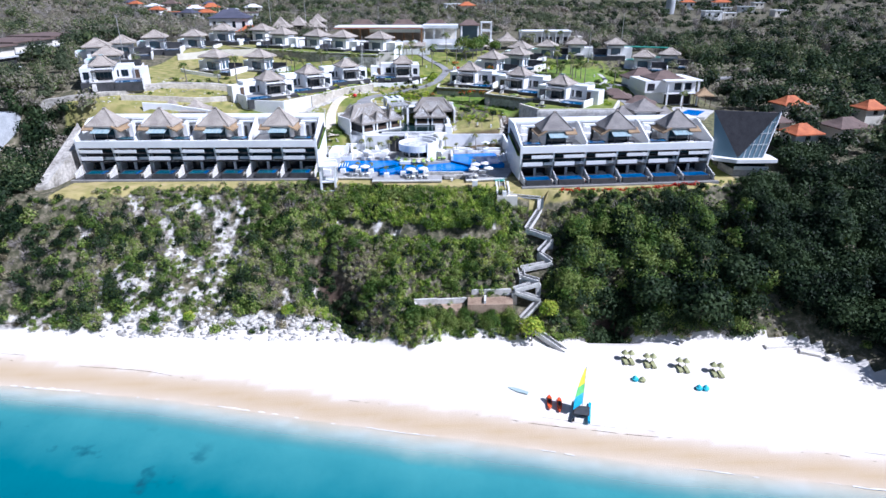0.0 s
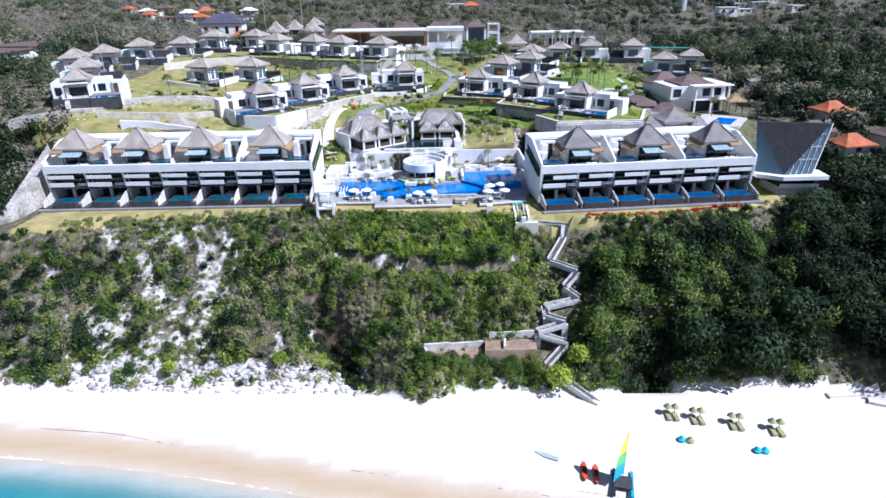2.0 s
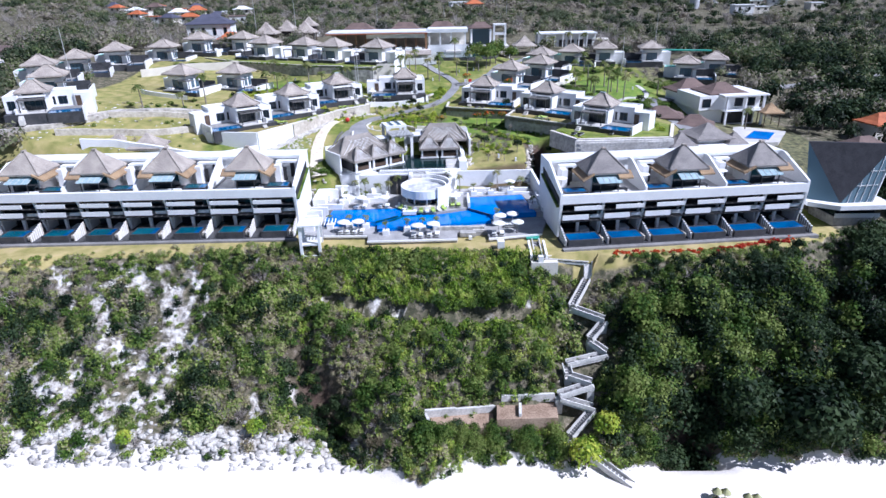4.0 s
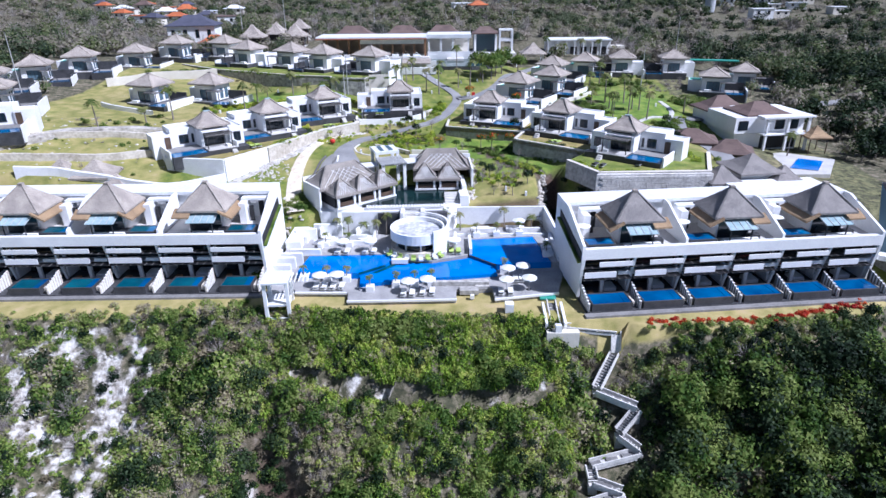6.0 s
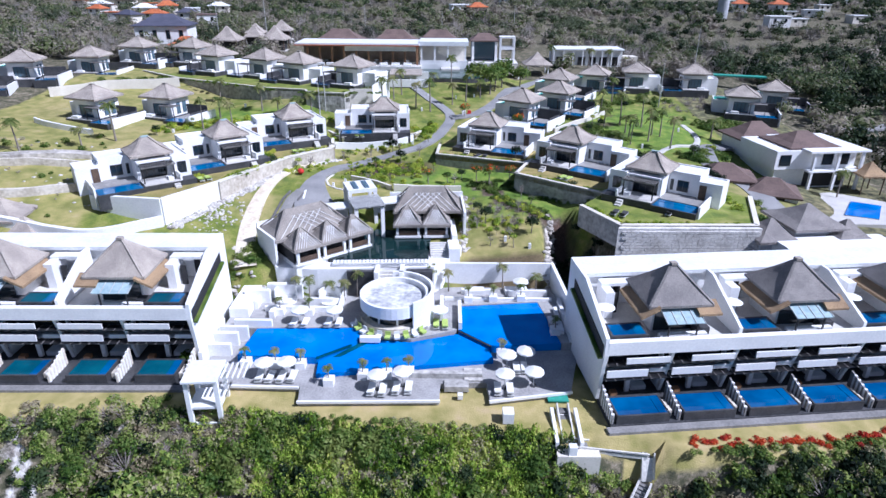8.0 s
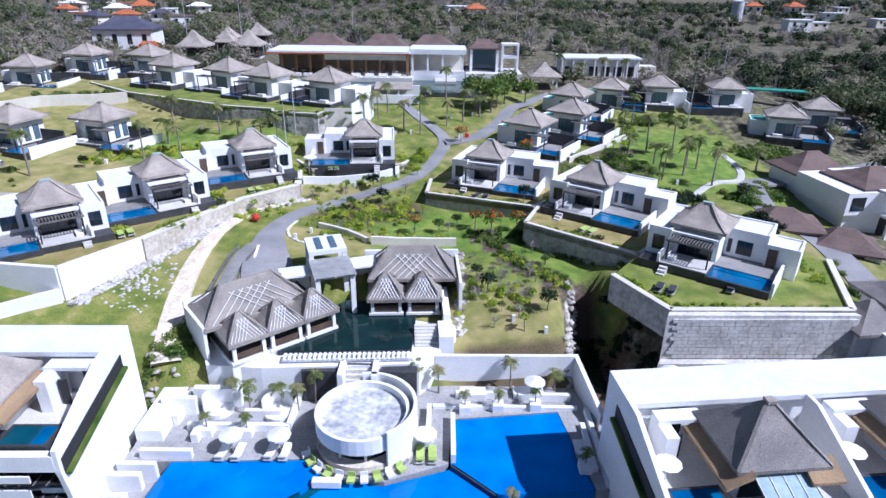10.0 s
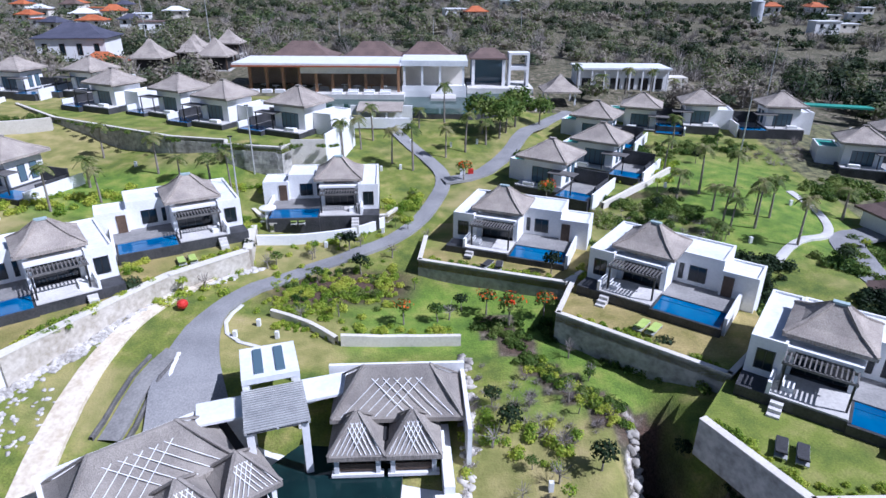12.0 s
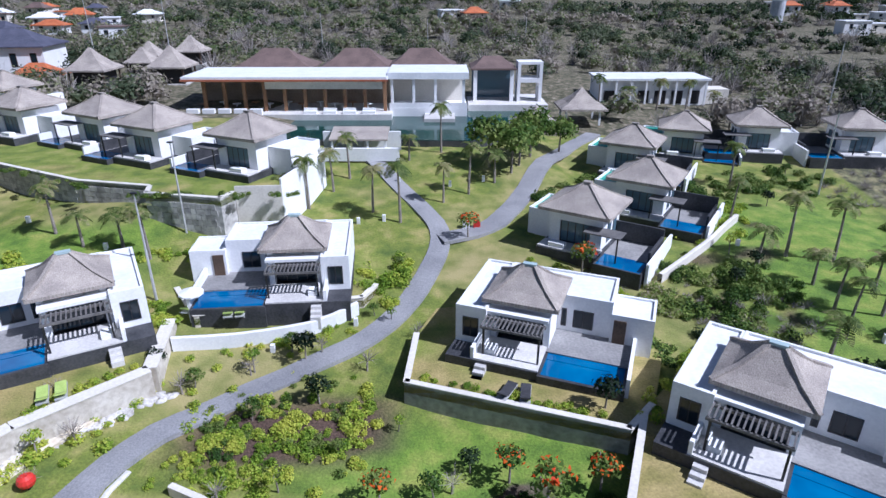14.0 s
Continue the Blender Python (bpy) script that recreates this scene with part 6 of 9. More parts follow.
def pavilion_villa(s, label):
    """A smaller villa: one tall thatched pavilion, a low wing with a planted roof, a canopy and a side pool."""
    v = thing("villa", Matrix(), label, "villa", "pavilion villas on the upper terraces")
    def X(a, b):
        return (a, b) if s > 0 else (-b, -a)
    def bx(g, x0, x1, *r):
        p, q = X(x0, x1)
        return g.box(p, q, *r)
    part("plinth", bx(bx(Geo(), -3.0, 2.9, -4.4, 3.2, -1.8, 0.6), 2.9, 7.2, -5.0, 2.0, -1.8, 0.3), DARK_STONE, v, "dark lava-stone plinth")
    part("terrace", bx(Geo(), -2.9, 2.8, -4.3, -2.4, 0.6, 0.74), PALE_PAVING, v, "pale stone terrace")
    walls = Geo()
    bx(walls, -2.6, -2.3, -2.4, 2.6, 0.6, 3.6), bx(walls, 2.3, 2.6, -2.4, 2.6, 0.6, 3.6), bx(walls, -2.3, 2.3, 2.3, 2.6, 0.6, 3.6), bx(walls, -2.3, 2.3, -2.4, -2.1, 2.9, 3.6)
    bx(walls, -2.3, -1.5, -2.4, -2.1, 0.6, 2.9), bx(walls, 1.5, 2.3, -2.4, -2.1, 0.6, 2.9)
    part("pavilion_wall", walls, WHITE, v)
    p, q = X(-1.5, 1.5)
    window_part(v, p, q, 0.74, 2.9, -2.2, "sliding_door", -1, True, 4)
    for a, b in ((-0.9, 0.1), (0.7, 1.7)):
        side_window = part("side_window", bx(Geo(), 2.6, 2.64, a, b, 0.9, 3.0), METAL, v)
        part("pane", bx(Geo(), 2.64, 2.66, a + 0.08, b - 0.08, 0.98, 2.92), GLASS_PALE, side_window)
    part("clerestory_glass", bx(Geo(), -2.2, 2.2, -2.0, 2.2, 3.6, 4.1), GLASS, v)
    posts = Geo()
    for x in (-2.5, -0.85, 0.85, 2.5):
        bx(posts, x - 0.08, x + 0.08, -2.35, -2.2, 3.6, 4.2)
    bx(posts, -2.6, 2.6, -2.4, 2.6, 4.12, 4.24)
    part("clerestory", posts, WOOD, v, "dark timber clerestory under the eaves")
    roof = part("thatched_roof", Geo().hip(-3.5, 3.5, -3.4, 3.4, 4.2, 6.15, 0.5, 0.3, sag=0.06), THATCH, v, "broad weathered grey thatched hip roof")
    part("ridge_cap", Geo().box(-0.4, 0.4, -0.3, 0.3, 6.08, 6.3), THATCH_PALE, roof)
    for sx, sy in ((-1, -1), (1, -1), (1, 1), (-1, 1)):
        part("hip_ridge", Geo().bar((sx * 3.44, sy * 3.34, 4.22), (sx * 1.9, sy * 1.8, 5.02), 0.26, 0.14).bar((sx * 1.9, sy * 1.8, 5.02), (sx * 0.25, sy * 0.12, 6.14), 0.26, 0.14), THATCH, roof)
    wing = part("side_wing", bx(Geo(), -5.6, -2.6, -0.6, 4.4, -1.5, 2.5), WHITE, v)
    rim = Geo()
    for a, b, c, d in ((-5.6, -2.6, -0.6, -0.4), (-5.6, -2.6, 4.2, 4.4), (-5.6, -5.4, -0.4, 4.2), (-2.8, -2.6, -0.4, 4.2)):
        bx(rim, a, b, c, d, 2.5, 2.85)
    part("parapet", rim, WHITE, wing)
    part("planted_roof", bx(Geo(), -5.4, -2.8, -0.4, 4.2, 2.5, 2.62), GREEN_ROOF if s > 0 else ROOFTOP, wing)
    canopy = part("canopy", bx(Geo(), 1.4, 4.8, -4.2, -2.3, 2.8, 2.9), GREY_WOOD, v, "dark flat canopy over the terrace")
    for x in (1.6, 4.5):
        part("post", bx(Geo(), x, x + 0.12, -4.1, -3.98, 0.3, 2.8), METAL, canopy)
    part("yard_wall", bx(bx(Geo(), 2.6, 7.2, 1.8, 2.0, 0.3, 2.3), 7.0, 7.2, -2.6, 1.8, 0.3, 1.6), DARK_STONE, v, "dark stone yard wall")
    part("outer_wall", bx(Geo(), 7.4, 7.65, -4.6, 3.6, -1.2, 1.3), WHITE, v)
    part("yard_deck", bx(Geo(), 2.9, 7.0, -2.4, 1.8, 0.3, 0.42), PAVING, v)
    pool = part("pool", bx(bx(bx(Geo(), 2.9, 7.2, -5.2, -5.0, -1.4, 0.5), 2.9, 3.05, -5.0, -2.4, 0.3, 0.5), 7.05, 7.2, -5.0, -2.4, 0.3, 0.5), DARK_STONE, v, "dark stone pool basin")
    part("pool_water", bx(Geo(), 3.05, 7.05, -5.0, -2.4, 0.3, 0.47), POOL_VILLA, pool, "blue pool water")
    part("daybed", bx(Geo(), -1.9, -0.4, -4.1, -3.3, 0.74, 1.15), FABRIC, v)
    return v


VILLA_R = "white pool villa with grey thatched pavilion roof on a green terrace"
VILLAS = [  # x, y, apex height, turn, mirror
    (7.4, 171.9, 39.7, -21, 1), (20.0, 160.8, 39.9, -36, 1), (28.1, 146.4, 39.7, -36, 1), (14.8, 186.4, 41.4, -33, 1), (23.3, 194.6, 41.7, -33, 1), (25.5, 207.6, 42.4, -30, 1),
    (35.7, 217.3, 42.1, -20, 1), (45.4, 216.4, 42.9, -12, -1), (58.1, 214.0, 43.0, -8, -1), (63.3, 199.0, 40.5, -20, 1), (74.6, 207.7, 40.3, -20, 1),
    (-11.5, 179.6, 40.7, 5, -1), (-26.5, 171.8, 40.8, 30, -1), (-34.1, 159.0, 40.6, 38, -1), (-41.6, 148.9, 40.4, 38, -1),
    (-19.4, 196.1, 46.2, -26, -1), (-31.5, 201.1, 46.2, -26, -1), (-40.9, 208.0, 46.1, -28, -1), (-53.0, 211.5, 46.4, -25, -1), (-62.7, 222.8, 46.9, -20, -1), (-76.1, 222.8, 46.9, -10, 1),
    (-82.9, 213.0, 45.7, 0, 1), (-89.7, 199.1, 46.3, 12, 1), (-95.7, 190.3, 45.4, 20, 1), (-94.5, 173.4, 45.8, 22, 1), (-85.4, 161.0, 44.9, 22, 1), (-78.3, 144.4, 44.2, 22, 1),
    (-64.2, 178.2, 42.6, -18, 1), (-52.8, 182.3, 42.2, -18, 1),
]
masters = {}
for vx, vy, va, turn, mirror in VILLAS:
    m = spot(vx, vy, va - 6.3, turn)
    upper = vy > 182 or vx < -45 and vy > 150
    key = (mirror, upper)
    if key not in masters:
        masters[key] = pavilion_villa(mirror, "white pavilion villa with a broad grey thatched roof and side pool") if upper else villa(mirror, VILLA_R)
        masters[key].matrix_basis = m
    else:
        copy_thing(masters[key], m)


# ---- suite buildings ----
def thatch_on_suite(b, u, v0, mat, side=1, w=3.15):
    roof = part("thatched_roof", Geo().hip(u - w, u + w, v0 - 2.9, v0 + 3.0, 9.4, 12.4, 0.3, 0.25, sag=0.04), mat, b, "dark grey thatched hip roof")
    part("ridge_cap", Geo().box(u - 0.3, u + 0.3, v0 - 0.3, v0 + 0.3, 12.3, 12.55), THATCH, roof)
    part("penthouse_room", Geo().box(u - 2.2, u + 2.2, v0 - 1.9, v0 + 2.6, 6.2, 9.6), WHITE, b)
    part("penthouse_glazing", Geo().box(u - 2.0, u + 2.0, v0 - 1.98, v0 - 1.9, 6.3, 8.7), GLASS, b)
    for a, c in (sorted((u + side * 1.5, u + side * 3.7)),):
        part("eave_fringe", Geo().prism([(a, v0 - 3.6), (c, v0 - 3.6), (c, v0 - 2.0), (a, v0 - 2.0)], [8.6, 8.6, 9.3, 9.3], [8.8, 8.8, 9.5, 9.5]), THATCH_TAN, b, "tan thatch eave fringe")
    part("lower_eave", Geo().prism([(u - 3.9, v0 - 3.3), (u - 2.2, v0 - 3.3), (u - 2.2, v0 + 2.4), (u - 3.9, v0 + 2.4)][::1], [8.3, 9.2, 9.2, 8.3], [8.55, 9.5, 9.5, 8.55]) if side > 0 else Geo().prism([(u + 2.2, v0 - 3.3), (u + 3.9, v0 - 3.3), (u + 3.9, v0 + 2.4), (u + 2.2, v0 + 2.4)], [9.2, 8.3, 8.3, 9.2], [9.5, 8.55, 8.55, 9.5]), THATCH_TAN, b, "tan lower thatch eave")
    for sx in (-1, 1):
        part("hip_ridge", Geo().bar((u + sx * w * 0.98, v0 - 2.84, 9.42), (u + sx * 0.15, v0, 12.42), 0.24, 0.12), mat, roof)
    # Solid near-black block paints the shade below the eave.
    part("eave_shadow_gap", Geo().box(u - 2.6, u + 2.6, v0 - 2.3, v0 + 2.6, 9.1, 9.42), SHADE, b, "dark block painted as shade under the thatch")
    for k in range(5):
        part("canopy_bar", Geo().bar((u - 1.76 + 0.9 * k, v0 - 4.22, 8.28), (u - 1.76 + 0.9 * k, v0 - 2.4, 8.88), 0.06, 0.06), GALV, b)
    for sx in (-1.3, 1.4):
        part("canopy_post", Geo().box(u + sx - 0.06, u + sx + 0.06, v0 - 3.8, v0 - 3.68, 6.15, 8.2), METAL, b)
    part("canopy", Geo().prism([(u - 1.8, v0 - 4.2), (u + 1.9, v0 - 4.2), (u + 1.9, v0 - 2.4), (u - 1.8, v0 - 2.4)], [8.2, 8.2, 8.8, 8.8], [8.26, 8.26, 8.86, 8.86]), AWNING, b, "pale glass canopy")


def suite(name, x, y, z, turn, bays, bay, pents, breaks, water, label):
    b = thing(name, spot(x, y, z, turn), label, "hotel building")
    L = bays * bay
    side = [(3.4, 0.0), (14.6, 0.0), (14.6, 9.9), (9.6, 9.9), (2.7, 7.2), (2.65, 5.3)]
    for u0, u1 in ((-0.35, 0.0), (L, L + 0.35)):
        n = len(side)
        v = [(u0, p, q) for p, q in side] + [(u1, p, q) for p, q in side]
        part("side_wall", Geo().add(v, [tuple(range(n - 1, -1, -1)), tuple(range(n, 2 * n))] + [(i, (i + 1) % n, n + (i + 1) % n, n + i) for i in range(n)]), WHITE, b)
    # Deck and ground slab are dark to paint the shade of the ground storey.
    part("deck", Geo().box(-0.2, L + 0.2, -0.5, 3.2, -1.4, 0.0), DARK_STONE, b, "ground deck coloured dark as painted storey shade")
    part("front_path", Geo().box(-0.6, L + 0.6, -1.35, -0.5, -1.4, -0.12), PAVING, b, "narrow grey path before the pools")
    part("ground_floor_slab", Geo().box(0, L, 3.2, 14.4, -1.4, 0.02), DARK_STONE, b)
    part("first_floor_slab", Geo().box(0, L, 3.7, 14.4, 2.68, 2.85), WHITE, b)
    part("soffit_board", Geo().box(0, L, 3.35, 3.7, 4.95, 5.4), WOOD, b)
    part("band", Geo().box(0, L, 2.65, 3.3, 5.4, 6.75), WHITE, b, "broad white parapet band")
    part("penthouse_floor", Geo().box(0, L, 3.3, 14.4, 5.4, 6.15), PALE_PAVING, b)
    part("interior_back", Geo().box(0, L, 7.0, 7.2, 0.02, 5.4), CREAM, b)
    part("roof", Geo().box(0, L, 10.6, 14.6, 9.5, 9.9), ROOFTOP, b, "pale flat roof")
    part("rear_wall", Geo().box(0, L, 11.0, 14.4, 6.15, 9.5), WHITE, b)
    for i in range(bays + 1):
        u = i * bay
        part("column", Geo().bar((u, 4.3, 0), (u, 2.9, 5.4), 0.3, 0.35), WHITE, b)
        if 0 < i < bays:
            part("party_wall", Geo().box(u - 0.12, u + 0.12, 4.6, 7.0, 0.02, 5.4), WHITE, b)
        part("screen", Geo().prism([(u - 0.08, -0.3), (u + 0.08, -0.3), (u + 0.08, 3.0), (u - 0.08, 3.0)], 0.0, [0.9, 0.9, 2.0, 2.0]), PAVING if x > 0 else PALE_STONE, b, "slatted pool screen")
        for k in range(6):
            part("screen_slat", Geo().prism([(u - 0.14, 0.5 * k - 0.2), (u + 0.14, 0.5 * k - 0.2), (u + 0.14, 0.5 * k), (u - 0.14, 0.5 * k)], 0.0, 1.0 + 0.17 * k), WHITE, b)
    for i in range(bays):
        u = i * bay
        p0, p1 = (u + 0.35, u + 5.35) if x > 0 else (u + bay - 4.9, u + bay - 0.9)
        pool = part("plunge_pool", Geo().box(p0, p0 + 0.15, -0.4, 2.5, 0, 0.95).box(p1 - 0.15, p1, -0.4, 2.5, 0, 0.95).box(p0 + 0.15, p1 - 0.15, -0.4, -0.2, 0, 0.92).box(p0 + 0.15, p1 - 0.15, 2.3, 2.5, 0, 0.95), DARK_STONE, b, "dark stone plunge pool")
        part("pool_water", Geo().box(p0 + 0.15, p1 - 0.15, -0.2, 2.3, 0.02, 0.88), water, pool)
        part("pool_ledge", Geo().box(p1 - 0.95, p1 - 0.15, -0.2, 2.3, 0.03, 0.91), POOL_DEEP, pool, "shallow ledge in the pool")
        part("pool_planter", Geo().box(p1 + 0.1, p1 + 0.5, 0.3, 1.9, 0.0, 0.7), PALE_STONE, b, "pale planter box beside the pool")
        u = i * bay
        part("balcony_rail", Geo().box(u + 0.2, u + bay * 0.66, 2.74, 2.86, 2.85, 3.6), WHITE, b, "white balcony upstand")
        part("balcony_rail", Geo().box(u + bay * 0.72, u + bay - 0.2, 3.2, 3.32, 2.95, 3.4), WHITE, b, "white balcony upstand")
        part("upper_panel", Geo().box(u + bay * (0.3 if x > 0 else 0.04), u + bay * (0.96 if x > 0 else 0.7), 2.66, 2.8, 4.35, 4.95), WHITE, b, "white upper panel")
        for zz in (4.12, 2.5):
            aw = part("awning", Geo().box(u + 0.12, u + bay - 0.12, 2.75, 3.7, zz, zz + 0.1), METAL, b, "thin dark slatted awning")
            for k in range(7):
                part("slat", Geo().box(u + 0.12 + k * bay * 0.14, u + 0.2 + k * bay * 0.14, 2.55, 3.7, zz + 0.1, zz + 0.16), GREY_WOOD, aw)
        part("recess", Geo().box(u + 0.2, u + bay - 0.2, 4.9, 5.0, 2.87, 5.38), GLASS, b, "dark glazed balcony front")
        part("daybed", Geo().box(u + bay * 0.56, u + bay * 0.8, 4.4, 6.2, 0.02, 0.5), FABRIC, b)
        part("lounge_table", Geo().box(u + bay * 0.2, u + bay * 0.3, 3.6, 4.2, 0.02, 0.45), TIMBER, b)
        for zz in (0.05, 2.9):
            part("glazing", Geo().box(u + 0.6, u + bay - 0.6, 6.4, 6.5, zz, zz + 2.2), GLASS, b)
        part("pier", Geo().box(u + bay * 0.45, u + bay * 0.52, 4.2, 4.55, 0.0, 2.6), WHITE, b)
    for k, (u0, apex) in enumerate(zip(breaks, pents)):
        if k:
            side_k = [(3.3, 6.2), (10.6, 6.2), (10.6, 9.9), (9.4, 9.9), (3.3, 7.3)]
            n = len(side_k)
            v = [(u0 - 0.15, p, q) for p, q in side_k] + [(u0 + 0.15, p, q) for p, q in side_k]
            part("divider_wall", Geo().add(v, [tuple(range(n - 1, -1, -1)), tuple(range(n, 2 * n))] + [(i, (i + 1) % n, n + (i + 1) % n, n + i) for i in range(n)]), WHITE, b)
        thatch_on_suite(b, apex, 7.2, THATCH_DARK if x > 0 else THATCH, 1 if x > 0 else -1)
        u0 = u0 if x > 0 else apex + 2.5
        pool = part("roof_pool", Geo().box(u0 + 0.5, u0 + 4.1, 3.5, 3.7, 6.15, 6.95).box(u0 + 0.5, u0 + 0.7, 3.7, 5.8, 6.15, 6.95).box(u0 + 3.9, u0 + 4.1, 3.7, 5.8, 6.15, 6.95).box(u0 + 0.7, u0 + 3.9, 5.6, 5.8, 6.15, 6.95), DARK_STONE, b)
        part("pool_water", Geo().box(u0 + 0.7, u0 + 3.9, 3.7, 5.6, 6.16, 6.9), water, pool)
        part("pool_step", Geo().box(u0 + 2.9, u0 + 3.9, 3.7, 5.6, 6.17, 6.92), POOL_VILLA, pool, "paler shallow step")
        part("table_parasol", Geo().cyl(u0 + 0.9, 6.7, 8.2, 8.4, 0.9, 0.08, 10).cyl(u0 + 0.9, 6.7, 6.15, 8.3, 0.04, n=6), FABRIC, b, "small white parasol") if x > 0 else None
        u0 = u0 if x > 0 else u0 - 0.2
        part("stair_block", Geo().box(u0 + 1.3, u0 + 2.2, 8.0, 10.6, 6.15, 9.0), WHITE, b)
        part("stair_roof", Geo().box(u0 + 1.3, u0 + 4.6, 9.4, 10.6, 9.0, 9.3), ROOFTOP, b)
        part("stair_opening", Geo().box(u0 + 2.4, u0 + 3.0, 9.0, 9.2, 6.2, 8.4), SHADE, b)
        part("terrace_bench", Geo().box(apex - 2.0, apex + 2.6, 3.6, 4.1, 6.15, 6.75), FABRIC, b)
        part("terrace_planter", Geo().box(apex + 1.8, apex + 3.2, 4.3, 5.2, 6.15, 6.9), DARK_STONE, b)
        part("doorway", Geo().box(u0 + 3.2, u0 + 3.9, 10.9, 10.99, 6.2, 8.6), SHADE, b)
    slot_u = (-0.42, -0.35) if x > 0 else (L + 0.35, L + 0.42)
    # Near-black slab on the wall face paints the slot's inner shade.
    slot = part("planter_slot", Geo().prism([(slot_u[0], 3.0), (slot_u[1], 3.0), (slot_u[1], 12.5), (slot_u[0], 12.5)], [5.0, 5.0, 7.2, 7.2], [6.3, 6.3, 8.4, 8.4]), SHADE, b, "dark slab painted as the shade of a planting slot")
    part("planter_shelf", Geo().bar((sum(slot_u) / 2 + (-0.2 if x > 0 else 0.2), 3.0, 5.0), (sum(slot_u) / 2 + (-0.2 if x > 0 else 0.2), 12.5, 7.2), 0.4, 0.25), LEAF_MID, slot, "trailing green plants")
    return b


suite("suite_building", 15.5, 111.0, 23.6, 6.2, 6, 6.35, (7.2, 19.8, 32.3), (0.0, 12.9, 25.4), POOL_DEEP, "white three-storey hotel suites with dark thatched penthouses and plunge pools")
suite("suite_building", -72.6, 115.4, 23.6, 1.2, 7, 6.72, (4.6, 15.6, 26.8, 39.6), (0.0, 11.3, 22.4, 34.0), POOL_TEAL, "long white three-storey hotel suites with thatched penthouses above the cliff")


# ---- beach stairs and terrace ----
# Treads coloured dark to paint the shade between the parapets.
STEP = surface("steps with painted shade", (0.1, 0.098, 0.095), (0.22, 0.215, 0.21), 0.8, 6, 0.85, 0.3)
path_stairs = thing("beach_stairs", Matrix(), "long zigzag concrete staircase with white parapets down the cliff", "stairs")
for a, b in FLIGHTS:
    a, b = Vector(a), Vector(b)
    d = b - a
    rail = 0.15 if abs(d.z) < 0.55 and d.length > 4 else 0.52
    flat = Vector((d.x, d.y, 0)).normalized()
    side = Vector((-flat.y, flat.x, 0)) * 0.46
    fl = part("flight", Geo().bar(a - Vector((0, 0, 0.36)), b - Vector((0, 0, 0.3)), 1.0, 0.36), WEATHERED, path_stairs, "sloping concrete base of the flight")
    n = max(3, int(abs(d.z) / 0.18))
    for k in range(n):
        p, q, z = a + d * (k / n), a + d * ((k + 1) / n), a.z + d.z * (k + 1) / n
        part("step", Geo().prism([(p + side).to_2d()[:], (p - side).to_2d()[:], (q - side).to_2d()[:], (q + side).to_2d()[:]], z - 0.3, z + 0.02), STEP, fl)
    for sg in (-1, 1):
        o = side * (sg * 1.12) + Vector((0, 0, 0.12))
        part("parapet", Geo().bar(a + o - flat * 0.1, b + o + flat * 0.1, 0.13, rail), WEATHERED, fl)
    foot = b + Vector((0, 0, -0.5))
    drop = foot.z - land(b.x, b.y) + 0.4
    if drop > 0.3:
        part("pier", Geo().box(foot.x - 0.45, foot.x + 0.45, foot.y - 0.4, foot.y + 0.4, foot.z - drop, foot.z), WEATHERED, fl)
low_terrace = thing("cliff_terrace", Matrix(), "half-built earth terrace with pale walls on the cliff foot", "terrace", kind="structure")
EARTH = surface("bare red earth", (0.2, 0.13, 0.085), (0.42, 0.31, 0.22), 0.5, 4, 0.95, 0.4)
part("earth", Geo().prism([(-4.8, 93.2), (-3.6, 90.6), (4.2, 91.0), (4.4, 93.8)], 3.0, 7.3), EARTH, low_terrace, "bare reddish earth")
part("earth", Geo().prism([(4.4, 93.9), (4.2, 91.0), (12.0, 91.2), (12.2, 94.2)], 3.0, 8.5), EARTH, low_terrace, "bare reddish earth")
for a, b, z, h in (((-5.0, 93.1), (-1.0, 93.5), 7.8, 1.3), ((-1.0, 93.5), (4.2, 94.1), 7.8, 1.0), ((5.0, 94.2), (12.0, 94.5), 9.2, 1.2), ((-5.0, 93.1), (-4.4, 91.4), 7.5, 1.2), ((7.2, 91.4), (7.4, 93.6), 8.6, 0.9)):
    part("wall", Geo().bar((*a, z), (*b, z), 0.35, h), WEATHERED, low_terrace)
kiosk_stair = thing("stair_head", pose(11.4, 110.4, 22.8), "white stepped stair head on the lawn edge", "stairs")
part("wall", Geo().prism([(-1.25, -1.6), (-0.95, -1.6), (-0.95, 2.2), (-1.25, 2.2)], -2.6, [0.3, 0.3, 1.1, 1.1]), WHITE, kiosk_stair)
part("wall", Geo().prism([(0.95, -1.6), (1.25, -1.6), (1.25, 2.2), (0.95, 2.2)], -2.6, [0.3, 0.3, 1.1, 1.1]), WHITE, kiosk_stair)
part("landing", Geo().box(-1.2, 2.6, -2.6, -1.6, -3.2, -0.4), CREAM, kiosk_stair)
part("pillar", Geo().box(-0.2, 0.5, -2.5, -1.9, -0.4, 0.5), WHITE, kiosk_stair)
low_box("lawn_mat", 10.2, 12.2, 114.0, 115.6, 23.4, 23.55, GREEN_ROOF, "dark green mat on the lawn", "mat")
low_box("altar", 5.6, 6.6, 110.9, 112.0, 23.3, 24.4, WHITE, "small white shrine block on the lawn", "shrine")
low_box("planter_box", 1.5, 2.0, 114.2, 114.7, 23.4, 23.9, WHITE, "small white box on the lawn", "box")

